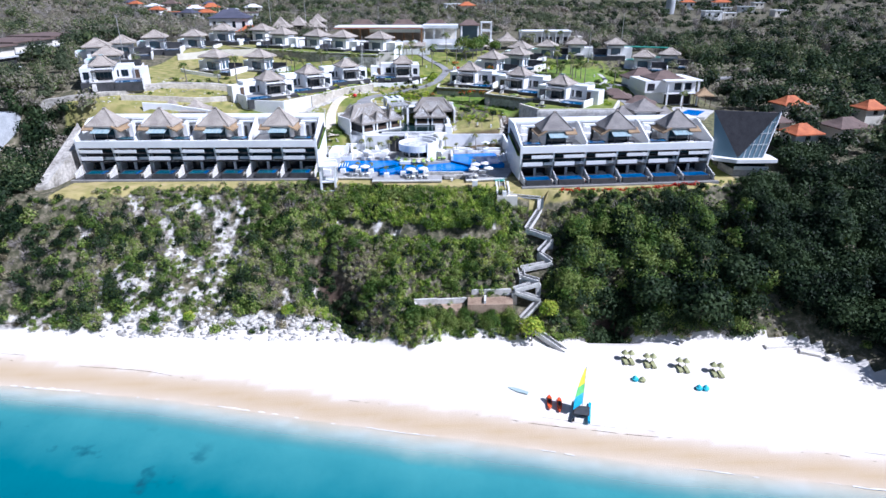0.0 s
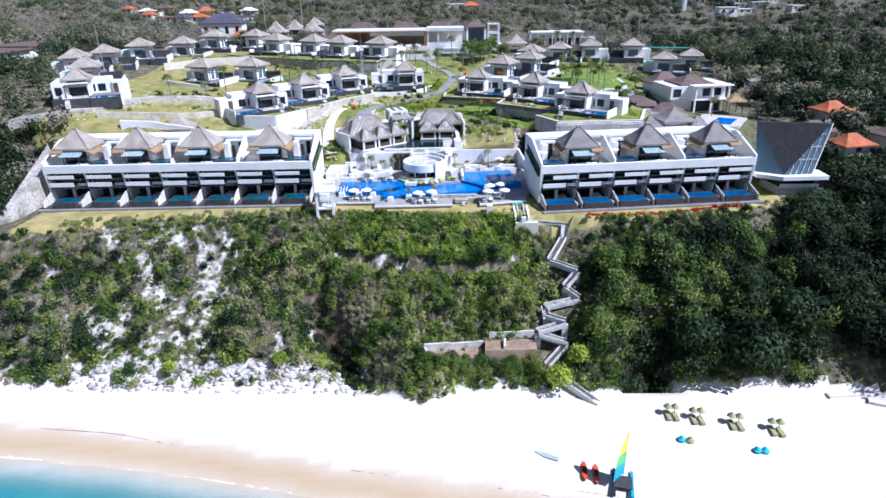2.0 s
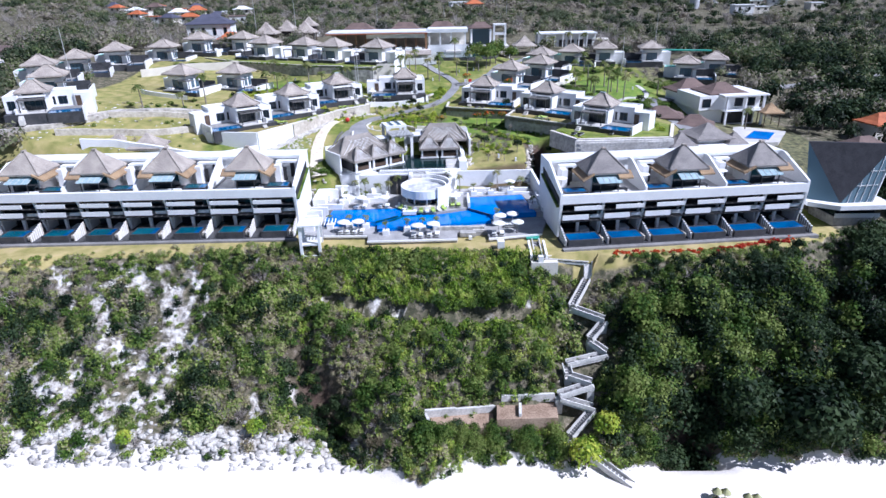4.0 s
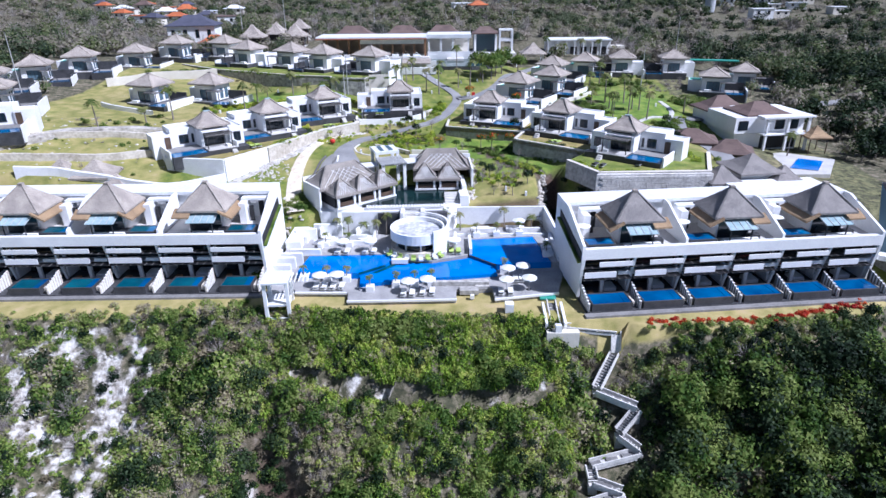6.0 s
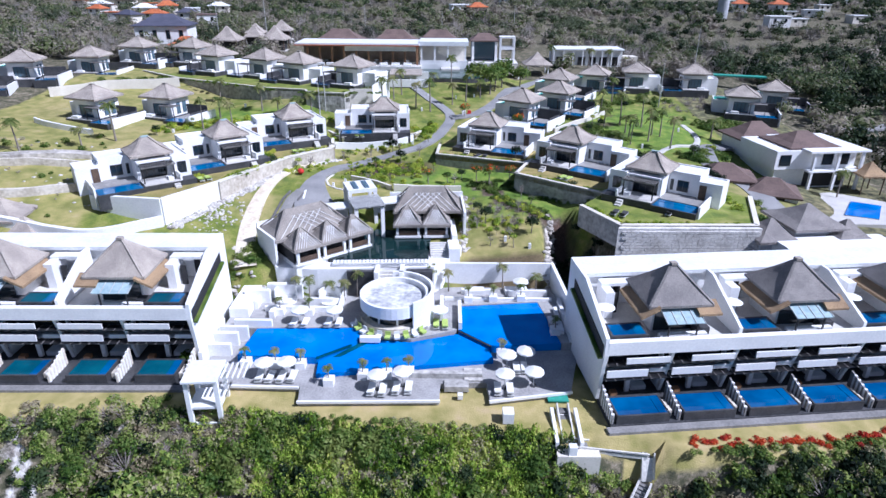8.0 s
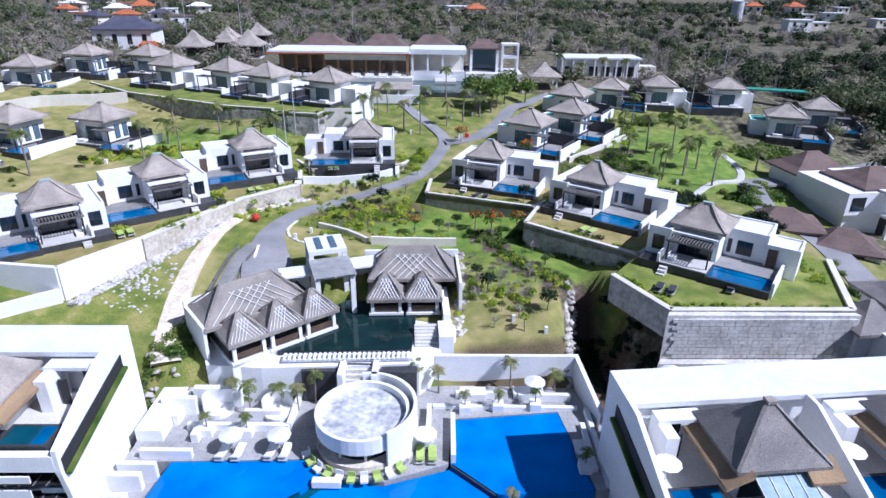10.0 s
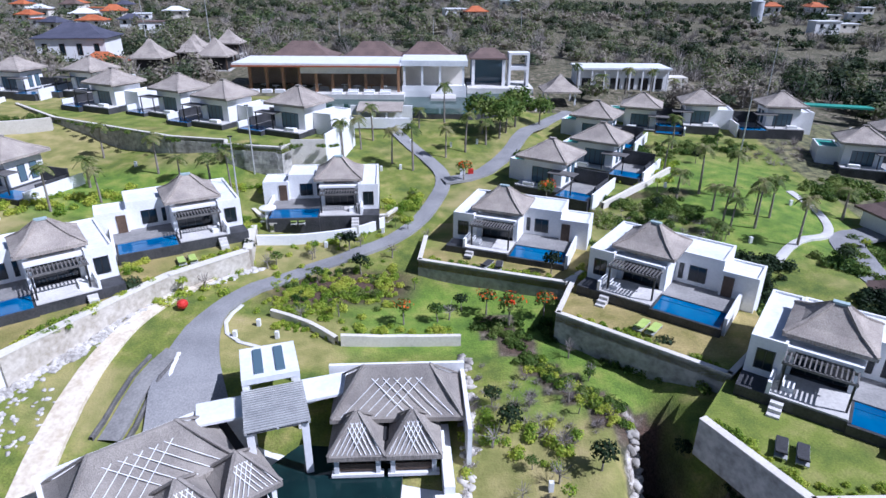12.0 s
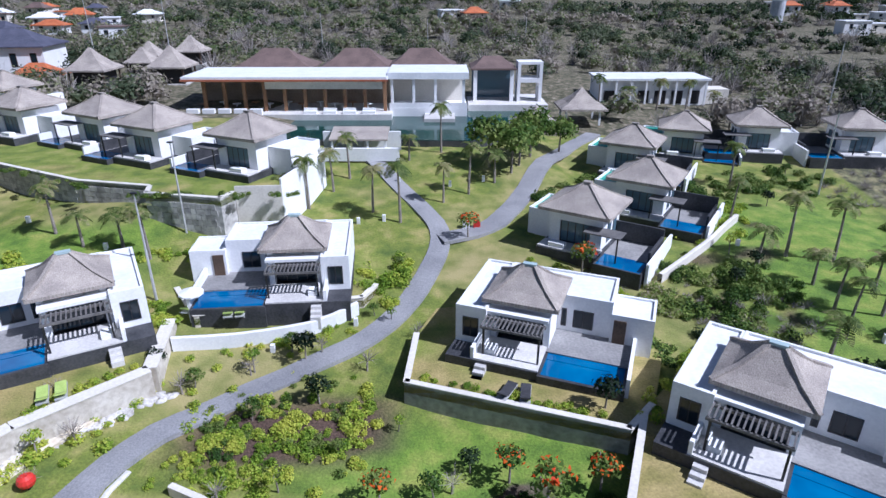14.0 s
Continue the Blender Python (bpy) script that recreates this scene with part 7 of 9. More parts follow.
# ---- umbrellas, loungers, planters ----
def umbrella(x, y, z, mat, label, r=0.98, h=2.1):
    u = thing("parasol", pose(x, y, z, 0, 0, 15), label, "parasol", "parasols")
    part("pole", Geo().cyl(0, 0, 0, h, 0.04, n=8), GALV, u)
    part("canopy", Geo().cyl(0, 0, h - 0.35, h, r, 0.08, 10).cyl(0, 0, h - 0.5, h - 0.35, r, r, 10), mat, u, "white canopy" if mat is FABRIC else "coloured canopy")
    part("foot", Geo().cyl(0, 0, 0, 0.1, 0.3, n=10), DARK_STONE, u)
    return u


def lounger(x, y, z, turn, mat, label):
    lg = thing("sun_lounger", pose(x, y, z, 0, 0, turn), label, "sun lounger", "sun loungers")
    part("frame", Geo().box(-0.36, 0.36, -1.0, 1.0, 0.2, 0.27), GALV, lg)
    part("mattress", Geo().box(-0.33, 0.33, -1.0, 0.35, 0.27, 0.38), mat, lg)
    part("backrest", Geo().prism([(-0.33, 0.35), (0.33, 0.35), (0.33, 0.98), (-0.33, 0.98)], [0.27, 0.27, 0.55, 0.55], [0.38, 0.38, 0.67, 0.67]), mat, lg)
    for sx in (-0.32, 0.32):
        for sy in (-0.9, 0.8):
            part("leg", Geo().box(sx - 0.03, sx + 0.03, sy - 0.03, sy + 0.03, 0, 0.2), GALV, lg)
    return lg


first_u = umbrella(-17.8, 117.0, 23.8, FABRIC, "white round parasol on the pool deck")
for x, y, z in ((-15.6, 117.2, 23.8), (-6.3, 115.2, 23.8), (-3.9, 115.8, 23.8), (6.6, 118.9, 23.8), (8.6, 119.6, 23.8), (6.1, 115.6, 23.8), (9.0, 116.0, 23.8), (-16.2, 126.0, 24.66), (-12.3, 126.1, 24.66), (-0.4, 126.4, 24.66), (9.5, 133.6, 24.66)):
    copy_thing(first_u, pose(x, y, z, 0, 0, 15))
first_l = lounger(-18.3, 116.7, 23.8, 185, FABRIC, "white sun lounger on the pool deck")
for x, y, z in ((-17.2, 116.6, 23.8), (-16.1, 116.6, 23.8), (-15.0, 116.7, 23.8), (-6.9, 114.8, 23.8), (-5.8, 114.7, 23.8), (-4.5, 115.0, 23.8), (-3.3, 115.1, 23.8), (7.6, 118.6, 23.8), (8.4, 118.7, 23.8), (5.4, 115.1, 23.8), (6.6, 115.0, 23.8), (-16.9, 125.6, 24.66), (-15.6, 125.6, 24.66), (-13.0, 125.7, 24.66), (-11.8, 125.7, 24.66), (12.3, 126.5, 24.66), (13.0, 126.6, 24.66)):
    copy_thing(first_l, pose(x, y, z, 0, 0, 178))
lime = lounger(-0.8, 125.6, 24.66, 182, LIME, "lime green sun lounger by the pool")
for x, y, z, t in ((0.2, 125.6, 24.66, 182), (-24.6, 163.4, 34.2, 210), (-23.7, 163.9, 34.2, 210), (17.2, 153.0, 33.55, 140), (18.0, 152.4, 33.55, 140), (-16.0, 173.9, 34.35, 190), (-15.1, 174.0, 34.35, 190), (-19.3, 174.6, 34.35, 170), (-18.4, 174.5, 34.35, 170), (-33.6, 148.8, 34.2, 215), (-34.4, 148.2, 34.2, 215)):
    copy_thing(lime, pose(x, y, z, 0, 0, t))
dark = lounger(5.2, 164.6, 33.5, 150, GREY_FABRIC, "charcoal sun lounger on a villa lawn")
for x, y, z, t in ((6.4, 164.3, 33.5, 170), (21.6, 139.0, 33.35, 150), (22.6, 138.4, 33.35, 150), (28.5, 139.0, 33.35, 150)):
    copy_thing(dark, pose(x, y, z, 0, 0, t))
copy_thing(first_u, pose(-19.0, 174.4, 34.3, 0, 0, 0))
copy_thing(first_u, pose(19.6, 128.2, 29.8, 0, 0, 0))


def planter(x, y, z):
    return low_box("planter", x - 0.5, x + 0.5, y - 0.5, y + 0.5, z, z + 0.75, WHITE, "white square planter box beside the pool", "planter")


PLANTERS = [(-20.3, 118.9, 23.8), (-17.2, 118.8, 23.8), (-14.6, 118.7, 23.8), (-11.2, 115.9, 23.8), (-8.0, 117.0, 23.8), (-5.6, 117.2, 23.8), (-3.4, 117.6, 23.8), (6.2, 121.0, 23.8), (3.0, 131.4, 24.66), (6.0, 131.7, 24.66), (9.4, 131.9, 24.66), (12.4, 124.4, 24.66), (-19.0, 128.0, 24.66), (-15.6, 128.0, 24.66)]
for p in PLANTERS:
    planter(*p)
for x, y in ((-19.0, 131.0), (-13.6, 130.6)):
    cb = thing("cabana_bed", pose(x, y, 24.66), "round white cabana day bed on the upper deck", "day bed", "cabana beds")
    part("base", Geo().cyl(0, 0, 0, 0.45, 1.25, n=20), FABRIC, cb)
    part("shell", arc_wall(0, 0, 1.2, 1.35, 20, 200, 0.2, 1.7, 16), FABRIC, cb)
for x0, x1, y0, y1, z in ((2.6, 5.0, 133.0, 134.2, 24.66), (7.6, 10.4, 133.2, 134.4, 24.66), (-3.2, 4.0, 117.0, 117.6, 23.8), (0.2, 2.6, 115.4, 116.6, 23.4), (-9, -6.8, 122.3, 122.9, 24.5), (2.2, 4.0, 116.5, 118.6, 23.4)):
    low_box("bench", x0, x1, y0, y1, z, z + 0.6, WHITE if z > 24 else STONE, "low built-in bench beside the pool", "bench")
for k in range(10):
    a = radians(205 + 12 * k)
    ch = thing("lounge_chair", pose(-5.6 + 4.95 * math.cos(a), 127.4 + 4.7 * math.sin(a), 24.66, 0, 0, math.degrees(a) - 90), "low lime green lounge chair round the bar", "chair", "lime chairs round the bar")
    part("seat", Geo().box(-0.3, 0.3, -0.3, 0.3, 0.2, 0.42), LIME if k % 2 else FABRIC, ch)
    part("backrest", Geo().box(-0.3, 0.3, -0.36, -0.28, 0.3, 0.85), LIME if k % 2 else FABRIC, ch)

# ---- beach: parasols of straw, cyan beds, sailing boat, kayaks ----
STRAW = surface("straw", (0.25, 0.25, 0.12), (0.42, 0.42, 0.22), 1.5, 9, 0.9, 0.3)
for x, y in ((29.6, 83.4), (30.6, 83.3), (32.9, 82.6), (33.9, 82.5), (37.8, 81.5), (38.8, 81.3), (42.8, 80.3), (43.8, 80.1)):
    u = thing("beach_parasol", pose(x, y, land(x, y) - 0.05), "small straw parasol on the sand", "parasol", "straw parasols on the beach")
    part("pole", Geo().cyl(0, 0, 0, 1.9, 0.05, n=6), WOOD, u)
    part("canopy", Geo().cyl(0, 0, 1.3, 1.95, 0.62, 0.06, 9), STRAW, u)
    part("bed", Geo().box(-0.3, 0.3, -1.5, 0.2, 0.05, 0.35), STRAW, u)
for x, y, mt in ((30.0, 78.4, CYAN), (31.1, 78.2, STRAW), (39.2, 76.3, CYAN), (40.2, 76.2, CYAN)):
    bb = thing("bean_bag", pose(x, y, land(x, y)), "turquoise bean bag chair on the sand" if mt is CYAN else "straw-coloured bean bag chair on the sand", "bean bag", "bean bags on the beach")
    part("cushion", Geo().cyl(0, 0, 0, 0.35, 0.45, 0.5, 10).cyl(0, 0.1, 0.35, 0.75, 0.45, 0.15, 10), mt, bb)
boat = thing("sailing_catamaran", pose(20.3, 71.6, land(20.3, 71.6), 0, 0, -14), "beached catamaran with a yellow, green and blue sail", "sailboat")
for sx in (-1.1, 1.1):
    part("hull", Geo().bar((sx, -2.3, 0.25), (sx, 2.0, 0.3), 0.35, 0.45), METAL if sx < 0 else BLUE_SAIL, boat)
part("trampoline", Geo().box(-1.1, 1.1, -1.2, 0.9, 0.5, 0.55), GREY_FABRIC, boat)
part("mast", Geo().cyl(0, 0.9, 0.5, 7.4, 0.05, n=8), GALV, boat)
sail = [(0.9, 1.0), (-1.3, 1.0), (-1.2, 2.6), (-0.9, 4.2), (-0.4, 5.8), (0.3, 7.2), (0.9, 7.3)]
for nm, z0, z1, mt in (("blue_panel", 1.0, 3.0, BLUE_SAIL), ("green_panel", 3.0, 4.6, GREEN), ("yellow_panel", 4.6, 7.25, YELLOW)):
    def lee(z):
        return np.interp(z, [1.0, 2.6, 4.2, 5.8, 7.25], [-2.3, -2.2, -1.8, -1.2, -0.35])
    g = Geo()
    for k in range(4):
        za, zb = z0 + (z1 - z0) * k / 4, z0 + (z1 - z0) * (k + 1) / 4
        g.add([(0.0, 0.9, za), (lee(za) * 0.55 + 0.0, 0.9 + lee(za) * 0.8, za), (lee(zb) * 0.55, 0.9 + lee(zb) * 0.8, zb), (0.0, 0.9, zb), (0.03, 0.92, za), (lee(za) * 0.55 + 0.03, 0.92 + lee(za) * 0.8, za), (lee(zb) * 0.55 + 0.03, 0.92 + lee(zb) * 0.8, zb), (0.03, 0.92, zb)], [(0, 1, 2, 3), (7, 6, 5, 4), (0, 3, 7, 4), (1, 5, 6, 2)])
    part(nm, g, mt, boat)
for x, y in ((15.9, 73.6), (17.3, 73.1)):
    ky = thing("kayak", pose(x, y, land(x, y), 0, 0, -8), "orange kayak lying on the sand", "kayak", "orange kayaks")
    g = Geo()
    prof = [(-1.6, 0.04), (-1.0, 0.3), (0, 0.38), (1.0, 0.3), (1.6, 0.04)]
    g.prism([(-w, v) for v, w in prof] + [(w, v) for v, w in prof[::-1]], 0.0, 0.32)
    part("hull", g, ORANGE, ky)
    part("seat_well", Geo().box(-0.22, 0.22, -0.5, 0.5, 0.32, 0.34), GREY_FABRIC, ky)
sup = thing("paddle_board", pose(11.5, 76.2, land(11.5, 76.2), 0, 0, 62), "pale turquoise paddle board on the sand", "paddle board")
part("board", Geo().prism([(-0.3, -1.6), (0.3, -1.6), (0.42, 0), (0.2, 1.4), (0, 1.7), (-0.2, 1.4), (-0.42, 0)], 0.0, 0.14), PATINA, sup)
for x, y, turn, ln in ((60.5, 84.5, -25, 3.0), (63.5, 83.0, 15, 2.5), (57, 86.6, 5, 6.0)):
    low_box("beach_slab", x - ln / 2, x + ln / 2, y - 0.5, y + 0.5, land(x, y) - 0.2, land(x, y) + 0.35, CREAM, "pale concrete slab at the back of the beach", "slab", turn)
lantern_z = land(-22.6, 157.8)
red_lantern = thing("lantern", pose(-22.6, 157.8, lantern_z), "bright red round lantern on a short post beside the drive", "lantern")
part("post", Geo().cyl(0, 0, -0.1, 0.3, 0.08, n=8), METAL, red_lantern)
bulb = Geo()
for z0, z1, r0, r1 in ((0.25, 0.4, 0.22, 0.42), (0.4, 0.65, 0.42, 0.5), (0.65, 0.9, 0.5, 0.42), (0.9, 1.05, 0.42, 0.2)):
    bulb.cyl(0, 0, z0, z1, r0, r1, 14)
part("shade", bulb, RED, red_lantern)
for x, y in ((3.5, 189.5), (4.6, 189.6)):
    low_box("garden_marker", x - 0.35, x + 0.35, y - 0.3, y + 0.3, land(x, y), land(x, y) + 0.8, RED if x > 4 else WHITE, "small painted garden ornament by the junction", "ornament")


def pole(x, y, h, label="tall thin weathered lamp pole", lean=0.0):
    p = thing("lamp_pole", pose(x, y, land(x, y) - 0.2), label, "pole", "tall poles on the hill")
    part("shaft", Geo().cyl(0, 0, 0, h, 0.13, 0.06, 8, lean), GALV, p)
    part("lamp_head", Geo().box(-0.25 + lean, 0.25 + lean, -0.12, 0.12, h, h + 0.12), METAL, p)


for x, y, h in ((-22.8, 176.2, 9.5), (-23.7, 186, 9), (46.3, 200.6, 10), (-85, 168, 14), (-70, 262, 16), (-57, 268, 18), (65, 232, 13), (-30, 300, 10), (-2, 290, 9), (25, 310, 10)):
    pole(x, y, h)
tank = thing("water_tower", pose(137, 392, land(137, 392)), "grey round water tower among far trees", "tower")
part("shaft", Geo().cyl(0, 0, 0, 9, 2.6, 2.6, 20), conc, tank)
part("tank_roof", Geo().cyl(0, 0, 9, 9.6, 2.8, 1.0, 20), conc, tank)
part("mast", Geo().bar((1.5, 0, 9.3), (4.0, 0, 13.5), 0.25), WHITE, tank)
for x, y in ((-5, 190.5), (-7.6, 190), (-10, 187), (2.0, 199), (-4, 200), (6, 201), (-30, 183), (-40, 188), (-48, 172), (-15.5, 156.5), (-13.4, 154.6), (-17.0, 154.6), (34, 170), (30, 186), (44, 181), (8, 140), (11, 138.2), (-12, 171), (-6, 174)):
    low_box("garden_lamp", x - 0.16, x + 0.16, y - 0.16, y + 0.16, land(x, y) - 0.1, land(x, y) + 0.65, WHITE, "short white bollard lamp on the grass", "bollard lamp")


# ---- plants ----
def leaf_template(n, seed, size=0.34, flat=0.75, hollow=0.45, under=-0.25, core=True):
    """Leaf clumps over an uneven unit crown: verts (n, 3, 3)."""
    r = np.random.RandomState(seed)
    d = r.normal(size=(n * 3, 3))
    d /= np.linalg.norm(d, axis=1)[:, None]
    d = d[d[:, 2] > under][:n]
    lobes = r.normal(size=(7, 3))
    lobes /= np.linalg.norm(lobes, axis=1)[:, None]
    reach = 0.72 + 0.32 * np.max(np.clip(d @ lobes.T, 0, 1) ** 3, axis=1) + r.uniform(-0.2, 0.16, len(d))
    c = d * (reach * (hollow + (1 - hollow) * r.uniform(0, 1, len(d)) ** 0.4))[:, None]
    c[:, 2] *= flat
    nrm = d + np.array([0.0, 0.0, 0.4]) + r.normal(size=d.shape) * 0.6
    nrm /= np.linalg.norm(nrm, axis=1)[:, None]
    a = np.cross(nrm, r.normal(size=nrm.shape))
    a /= np.linalg.norm(a, axis=1)[:, None]
    b = np.cross(nrm, a)
    s = size * r.uniform(0.6, 1.25, (len(d), 1))
    w = s * r.uniform(0.5, 0.95, (len(d), 1))
    leaves = np.stack([c - a * s, c + a * s * 0.7 - b * w, c + a * s * 0.7 + b * w], 1)
    return np.concatenate([leaves, core_template(seed, flat)]) if core else leaves


def core_template(seed, flat):
    """The dense inside of a bush: a small uneven twenty-sided body."""
    r = np.random.RandomState(seed)
    bm = bmesh.new()
    bmesh.ops.create_icosphere(bm, subdivisions=1, radius=1.0)
    v = np.array([tuple(p.co) for p in bm.verts]) * r.uniform(0.3, 0.56, (len(bm.verts), 1)) * np.array([1, 1, flat])
    f = np.array([[w.index for w in p.verts] for p in bm.faces])
    bm.free()
    return v[f]


def twig_template(n, seed):
    """Bare twigs that spread from a short stem."""
    r = np.random.RandomState(seed)
    d = r.normal(size=(n, 3))
    d[:, 2] = np.abs(d[:, 2]) + 0.3
    d /= np.linalg.norm(d, axis=1)[:, None]
    a = d * r.uniform(0.0, 0.45, (n, 1))
    b = d * r.uniform(0.75, 1.1, (n, 1)) + r.normal(size=(n, 3)) * 0.14
    side = np.cross(d, r.normal(size=d.shape))
    side /= np.linalg.norm(side, axis=1)[:, None]
    return np.stack([a - side * 0.018, a + side * 0.018, b + side * 0.009, b - side * 0.009], 1)


def trunk_template(height=1.0, r0=0.06):
    v = []
    for k in range(4):
        p, q = k * math.pi / 2, (k + 1) * math.pi / 2
        v.append([(r0 * math.cos(p), r0 * math.sin(p), -1.2 * height), (r0 * math.cos(q), r0 * math.sin(q), -1.2 * height), (0.6 * r0 * math.cos(q), 0.6 * r0 * math.sin(q), 0.2), (0.6 * r0 * math.cos(p), 0.6 * r0 * math.sin(p), 0.2)])
    return np.array(v)


def leaf_mesh(name, faces, mat):
    k = faces.shape[1]
    return array_mesh(name, faces.reshape(-1, 3), np.arange(len(faces) * k).reshape(-1, k), mat)


def scatter(name, rows, templates, mat, label, category):
    """Many plants as one object of kind stuff. Rows: x, y, z of the crown's centre, width, height, turn."""
    chunks = []
    for i, (x, y, z, w, h, t) in enumerate(rows):
        q = templates[i % len(templates)]
        c, s = math.cos(t), math.sin(t)
        out = np.empty_like(q)
        out[..., 0] = (q[..., 0] * c - q[..., 1] * s) * w + x
        out[..., 1] = (q[..., 0] * s + q[..., 1] * c) * w + y
        out[..., 2] = q[..., 2] * h + z
        chunks.append(out)
    quads = np.concatenate(chunks)
    me = leaf_mesh(name, quads, mat)
    return solid(name, me, None, label, category, kind="stuff")


gr = random.Random(11)
SHRUBS = [leaf_template(150, 20 + k, 0.16, 0.85, 0.42, -0.3) for k in range(7)]
VINES = [leaf_template(90, 160 + k, 0.2, 1.0, 0.5, -0.6, False) for k in range(5)]
COVER = [leaf_template(40, 140 + k, 0.3, 0.7, 0.4, -0.1, False) for k in range(4)]
TREES = [leaf_template(170, 40 + k, 0.125, 0.85, 0.45, -0.4) for k in range(6)]
FAR_TREES = [leaf_template(64, 240 + k, 0.2, 0.85, 0.5, -0.2) for k in range(5)]
DENSE = [leaf_template(340, 100 + k, 0.1, 0.85, 0.6, -0.35) for k in range(3)]
TWIGS_FAR = [np.concatenate([twig_template(38, 120 + k), twig_template(32, 130 + k) * np.array([0.8, 0.8, 0.7])]) for k in range(4)]
TWIGS = [twig_template(70, 60 + k) for k in range(4)]
FINE = [leaf_template(165, 80 + k, 0.18, 0.85, 0.4) for k in range(4)]


def near_stairs(x, y, room):
    for a, b in FLIGHTS[2:]:
        dx, dy = b[0] - a[0], b[1] - a[1]
        s = min(1.0, max(0.0, ((x - a[0]) * dx + (y - a[1]) * dy) / (dx * dx + dy * dy)))
        if math.hypot(x - a[0] - s * dx, y - a[1] - s * dy) < room:
            return True
    return False


def cliff_scrub():
    green, mid, dark, bare, big, dry, vines = [], [], [], [], [], [], []
    for n in range(8400):
        x = gr.uniform(-92, 92) if n % 5 < 2 else gr.uniform(-64, 50)
        toe, edge = max(lerp_rows(TOE, x), lerp_rows(SHORE, x) + 6), lerp_rows(EDGE, x)
        edge = max(edge, toe + 12)
        y = gr.uniform(toe + 0.6, edge - 0.2)
        s = (y - toe) / (edge - toe)
        d = abs(x + 44 + (y - 100) * 0.5)
        bald = hash_noise(x + 0.5 * y, y * 0.45, 0.24, 21)
        on_rock = d < 20 and s > 0.08 and bald > -0.16 + d * 0.02
        if on_rock and gr.random() < 0.62:
            continue
        if -60 < x < -16 and y < toe + 3.4 and gr.random() < 0.85:
            continue
        if -5.2 < x < 12.6 and 90.8 < y < 94.3 and gr.random() < (0.96 if y > 91.4 else 0.5):
            continue
        if -20 < x < 11 and -0.2 < ledge(x) - y < 1.5 and gr.random() < 0.4:
            continue
        if 8 < x < 26 and near_stairs(x, y, 1.6) or 54 < x < 70 and y < toe + 5:
            continue
        if 24 < x < 58 and gr.random() < 0.5 or gr.random() < (0.8 if x > 0 else 0.2) * gully_depth(x, y):
            continue
        lump = hash_noise(x, y, 0.12, 50)
        r = gr.uniform(0.45, 1.25) * (1.0 + 0.9 * max(0.0, lump) + (0.3 if x > 26 else 0.0))
        slope = -24 < x < 13
        if on_rock:
            r *= 0.6
        if slope:
            r = min(r, gr.uniform(0.4, 0.95))
        if s > 0.86:
            r = min(r, 0.8)
        z, h, turn = land(x, y) + 0.2 * r, r * gr.uniform(0.75, 1.5), gr.uniform(0, 6.3)
        patch = hash_noise(x, y, 0.1, 14) * 0.6
        kind = gr.random() + patch
        brown = 0.85 * math.exp(-((x + 18.0 + 0.45 * (y - 104)) / 3.6) ** 2) + (0.4 * max(0.0, hash_noise(x, y, 0.13, 90)) + 0.08 if x < -26 else 0.12 * float(x > 20) + 0.06)
        # Share of near-black leaves: painted shade for the gullies and eastern cliff.
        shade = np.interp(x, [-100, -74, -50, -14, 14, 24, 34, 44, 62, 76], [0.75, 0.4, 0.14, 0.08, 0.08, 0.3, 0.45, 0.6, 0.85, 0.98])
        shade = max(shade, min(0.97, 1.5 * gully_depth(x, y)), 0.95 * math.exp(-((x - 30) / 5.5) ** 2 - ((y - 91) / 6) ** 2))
        row = (x, y, z, r, h, turn)
        if slope and hash_noise(x, y, 0.28, 95) > 0.3 and gr.random() < 0.5:
            mid.append((x, y, z + 0.3, r * 1.5, r * 1.6, turn))
        # Low near-black bushes paint shadowed gaps among the vines.
        elif slope and hash_noise(x, y, 0.22, 97) < -0.34 and gr.random() < 0.6:
            dark.append((x, y, z - 0.2, r * 0.9, r * 0.8, turn))
        elif gr.random() < brown * (1.0 - gully_depth(x, y)):
            (bare if gr.random() < 0.4 else dry).append((x, y, z - 0.1, r * 0.9, r * 1.1, turn))
        elif kind > (1.06 if slope else 0.95 if x > 20 else 0.84):
            bare.append((x, y, z - 0.2, r * 1.2, r * 1.5, turn))
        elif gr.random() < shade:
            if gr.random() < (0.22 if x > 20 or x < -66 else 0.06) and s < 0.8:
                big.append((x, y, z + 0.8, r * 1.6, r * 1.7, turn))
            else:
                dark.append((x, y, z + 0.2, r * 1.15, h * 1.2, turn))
        elif x > 20 and gr.random() < 0.6 or kind < 0.2:
            mid.append(row)
        elif slope and gr.random() < 0.72:
            vines.append((x, y, z, r * 0.75, r * gr.uniform(0.9, 1.7), turn))
        else:
            green.append(row)
    for k in range(1700):
        x = gr.uniform(-21, 12)
        y = gr.uniform(ledge(x) + 0.2, lerp_rows(EDGE, x) + 0.1) if k % 4 else ledge(x) - gr.uniform(0.2, 2.2)
        r = gr.uniform(0.3, 0.6)
        if hash_noise(x, y * 0.4, 0.45, 98) < -0.25 and gr.random() < 0.8:
            continue
        vines.append((x, y, land(x, y) - 0.15, r, r * gr.uniform(1.2, 2.6), gr.uniform(0, 6.3)))
    cover = []
    for _ in range(5200):
        x = gr.uniform(-66, 24) if gr.random() < 0.8 else gr.uniform(24, 60)
        toe, edge = lerp_rows(TOE, x), lerp_rows(EDGE, x)
        y = gr.uniform(toe + 1, edge)
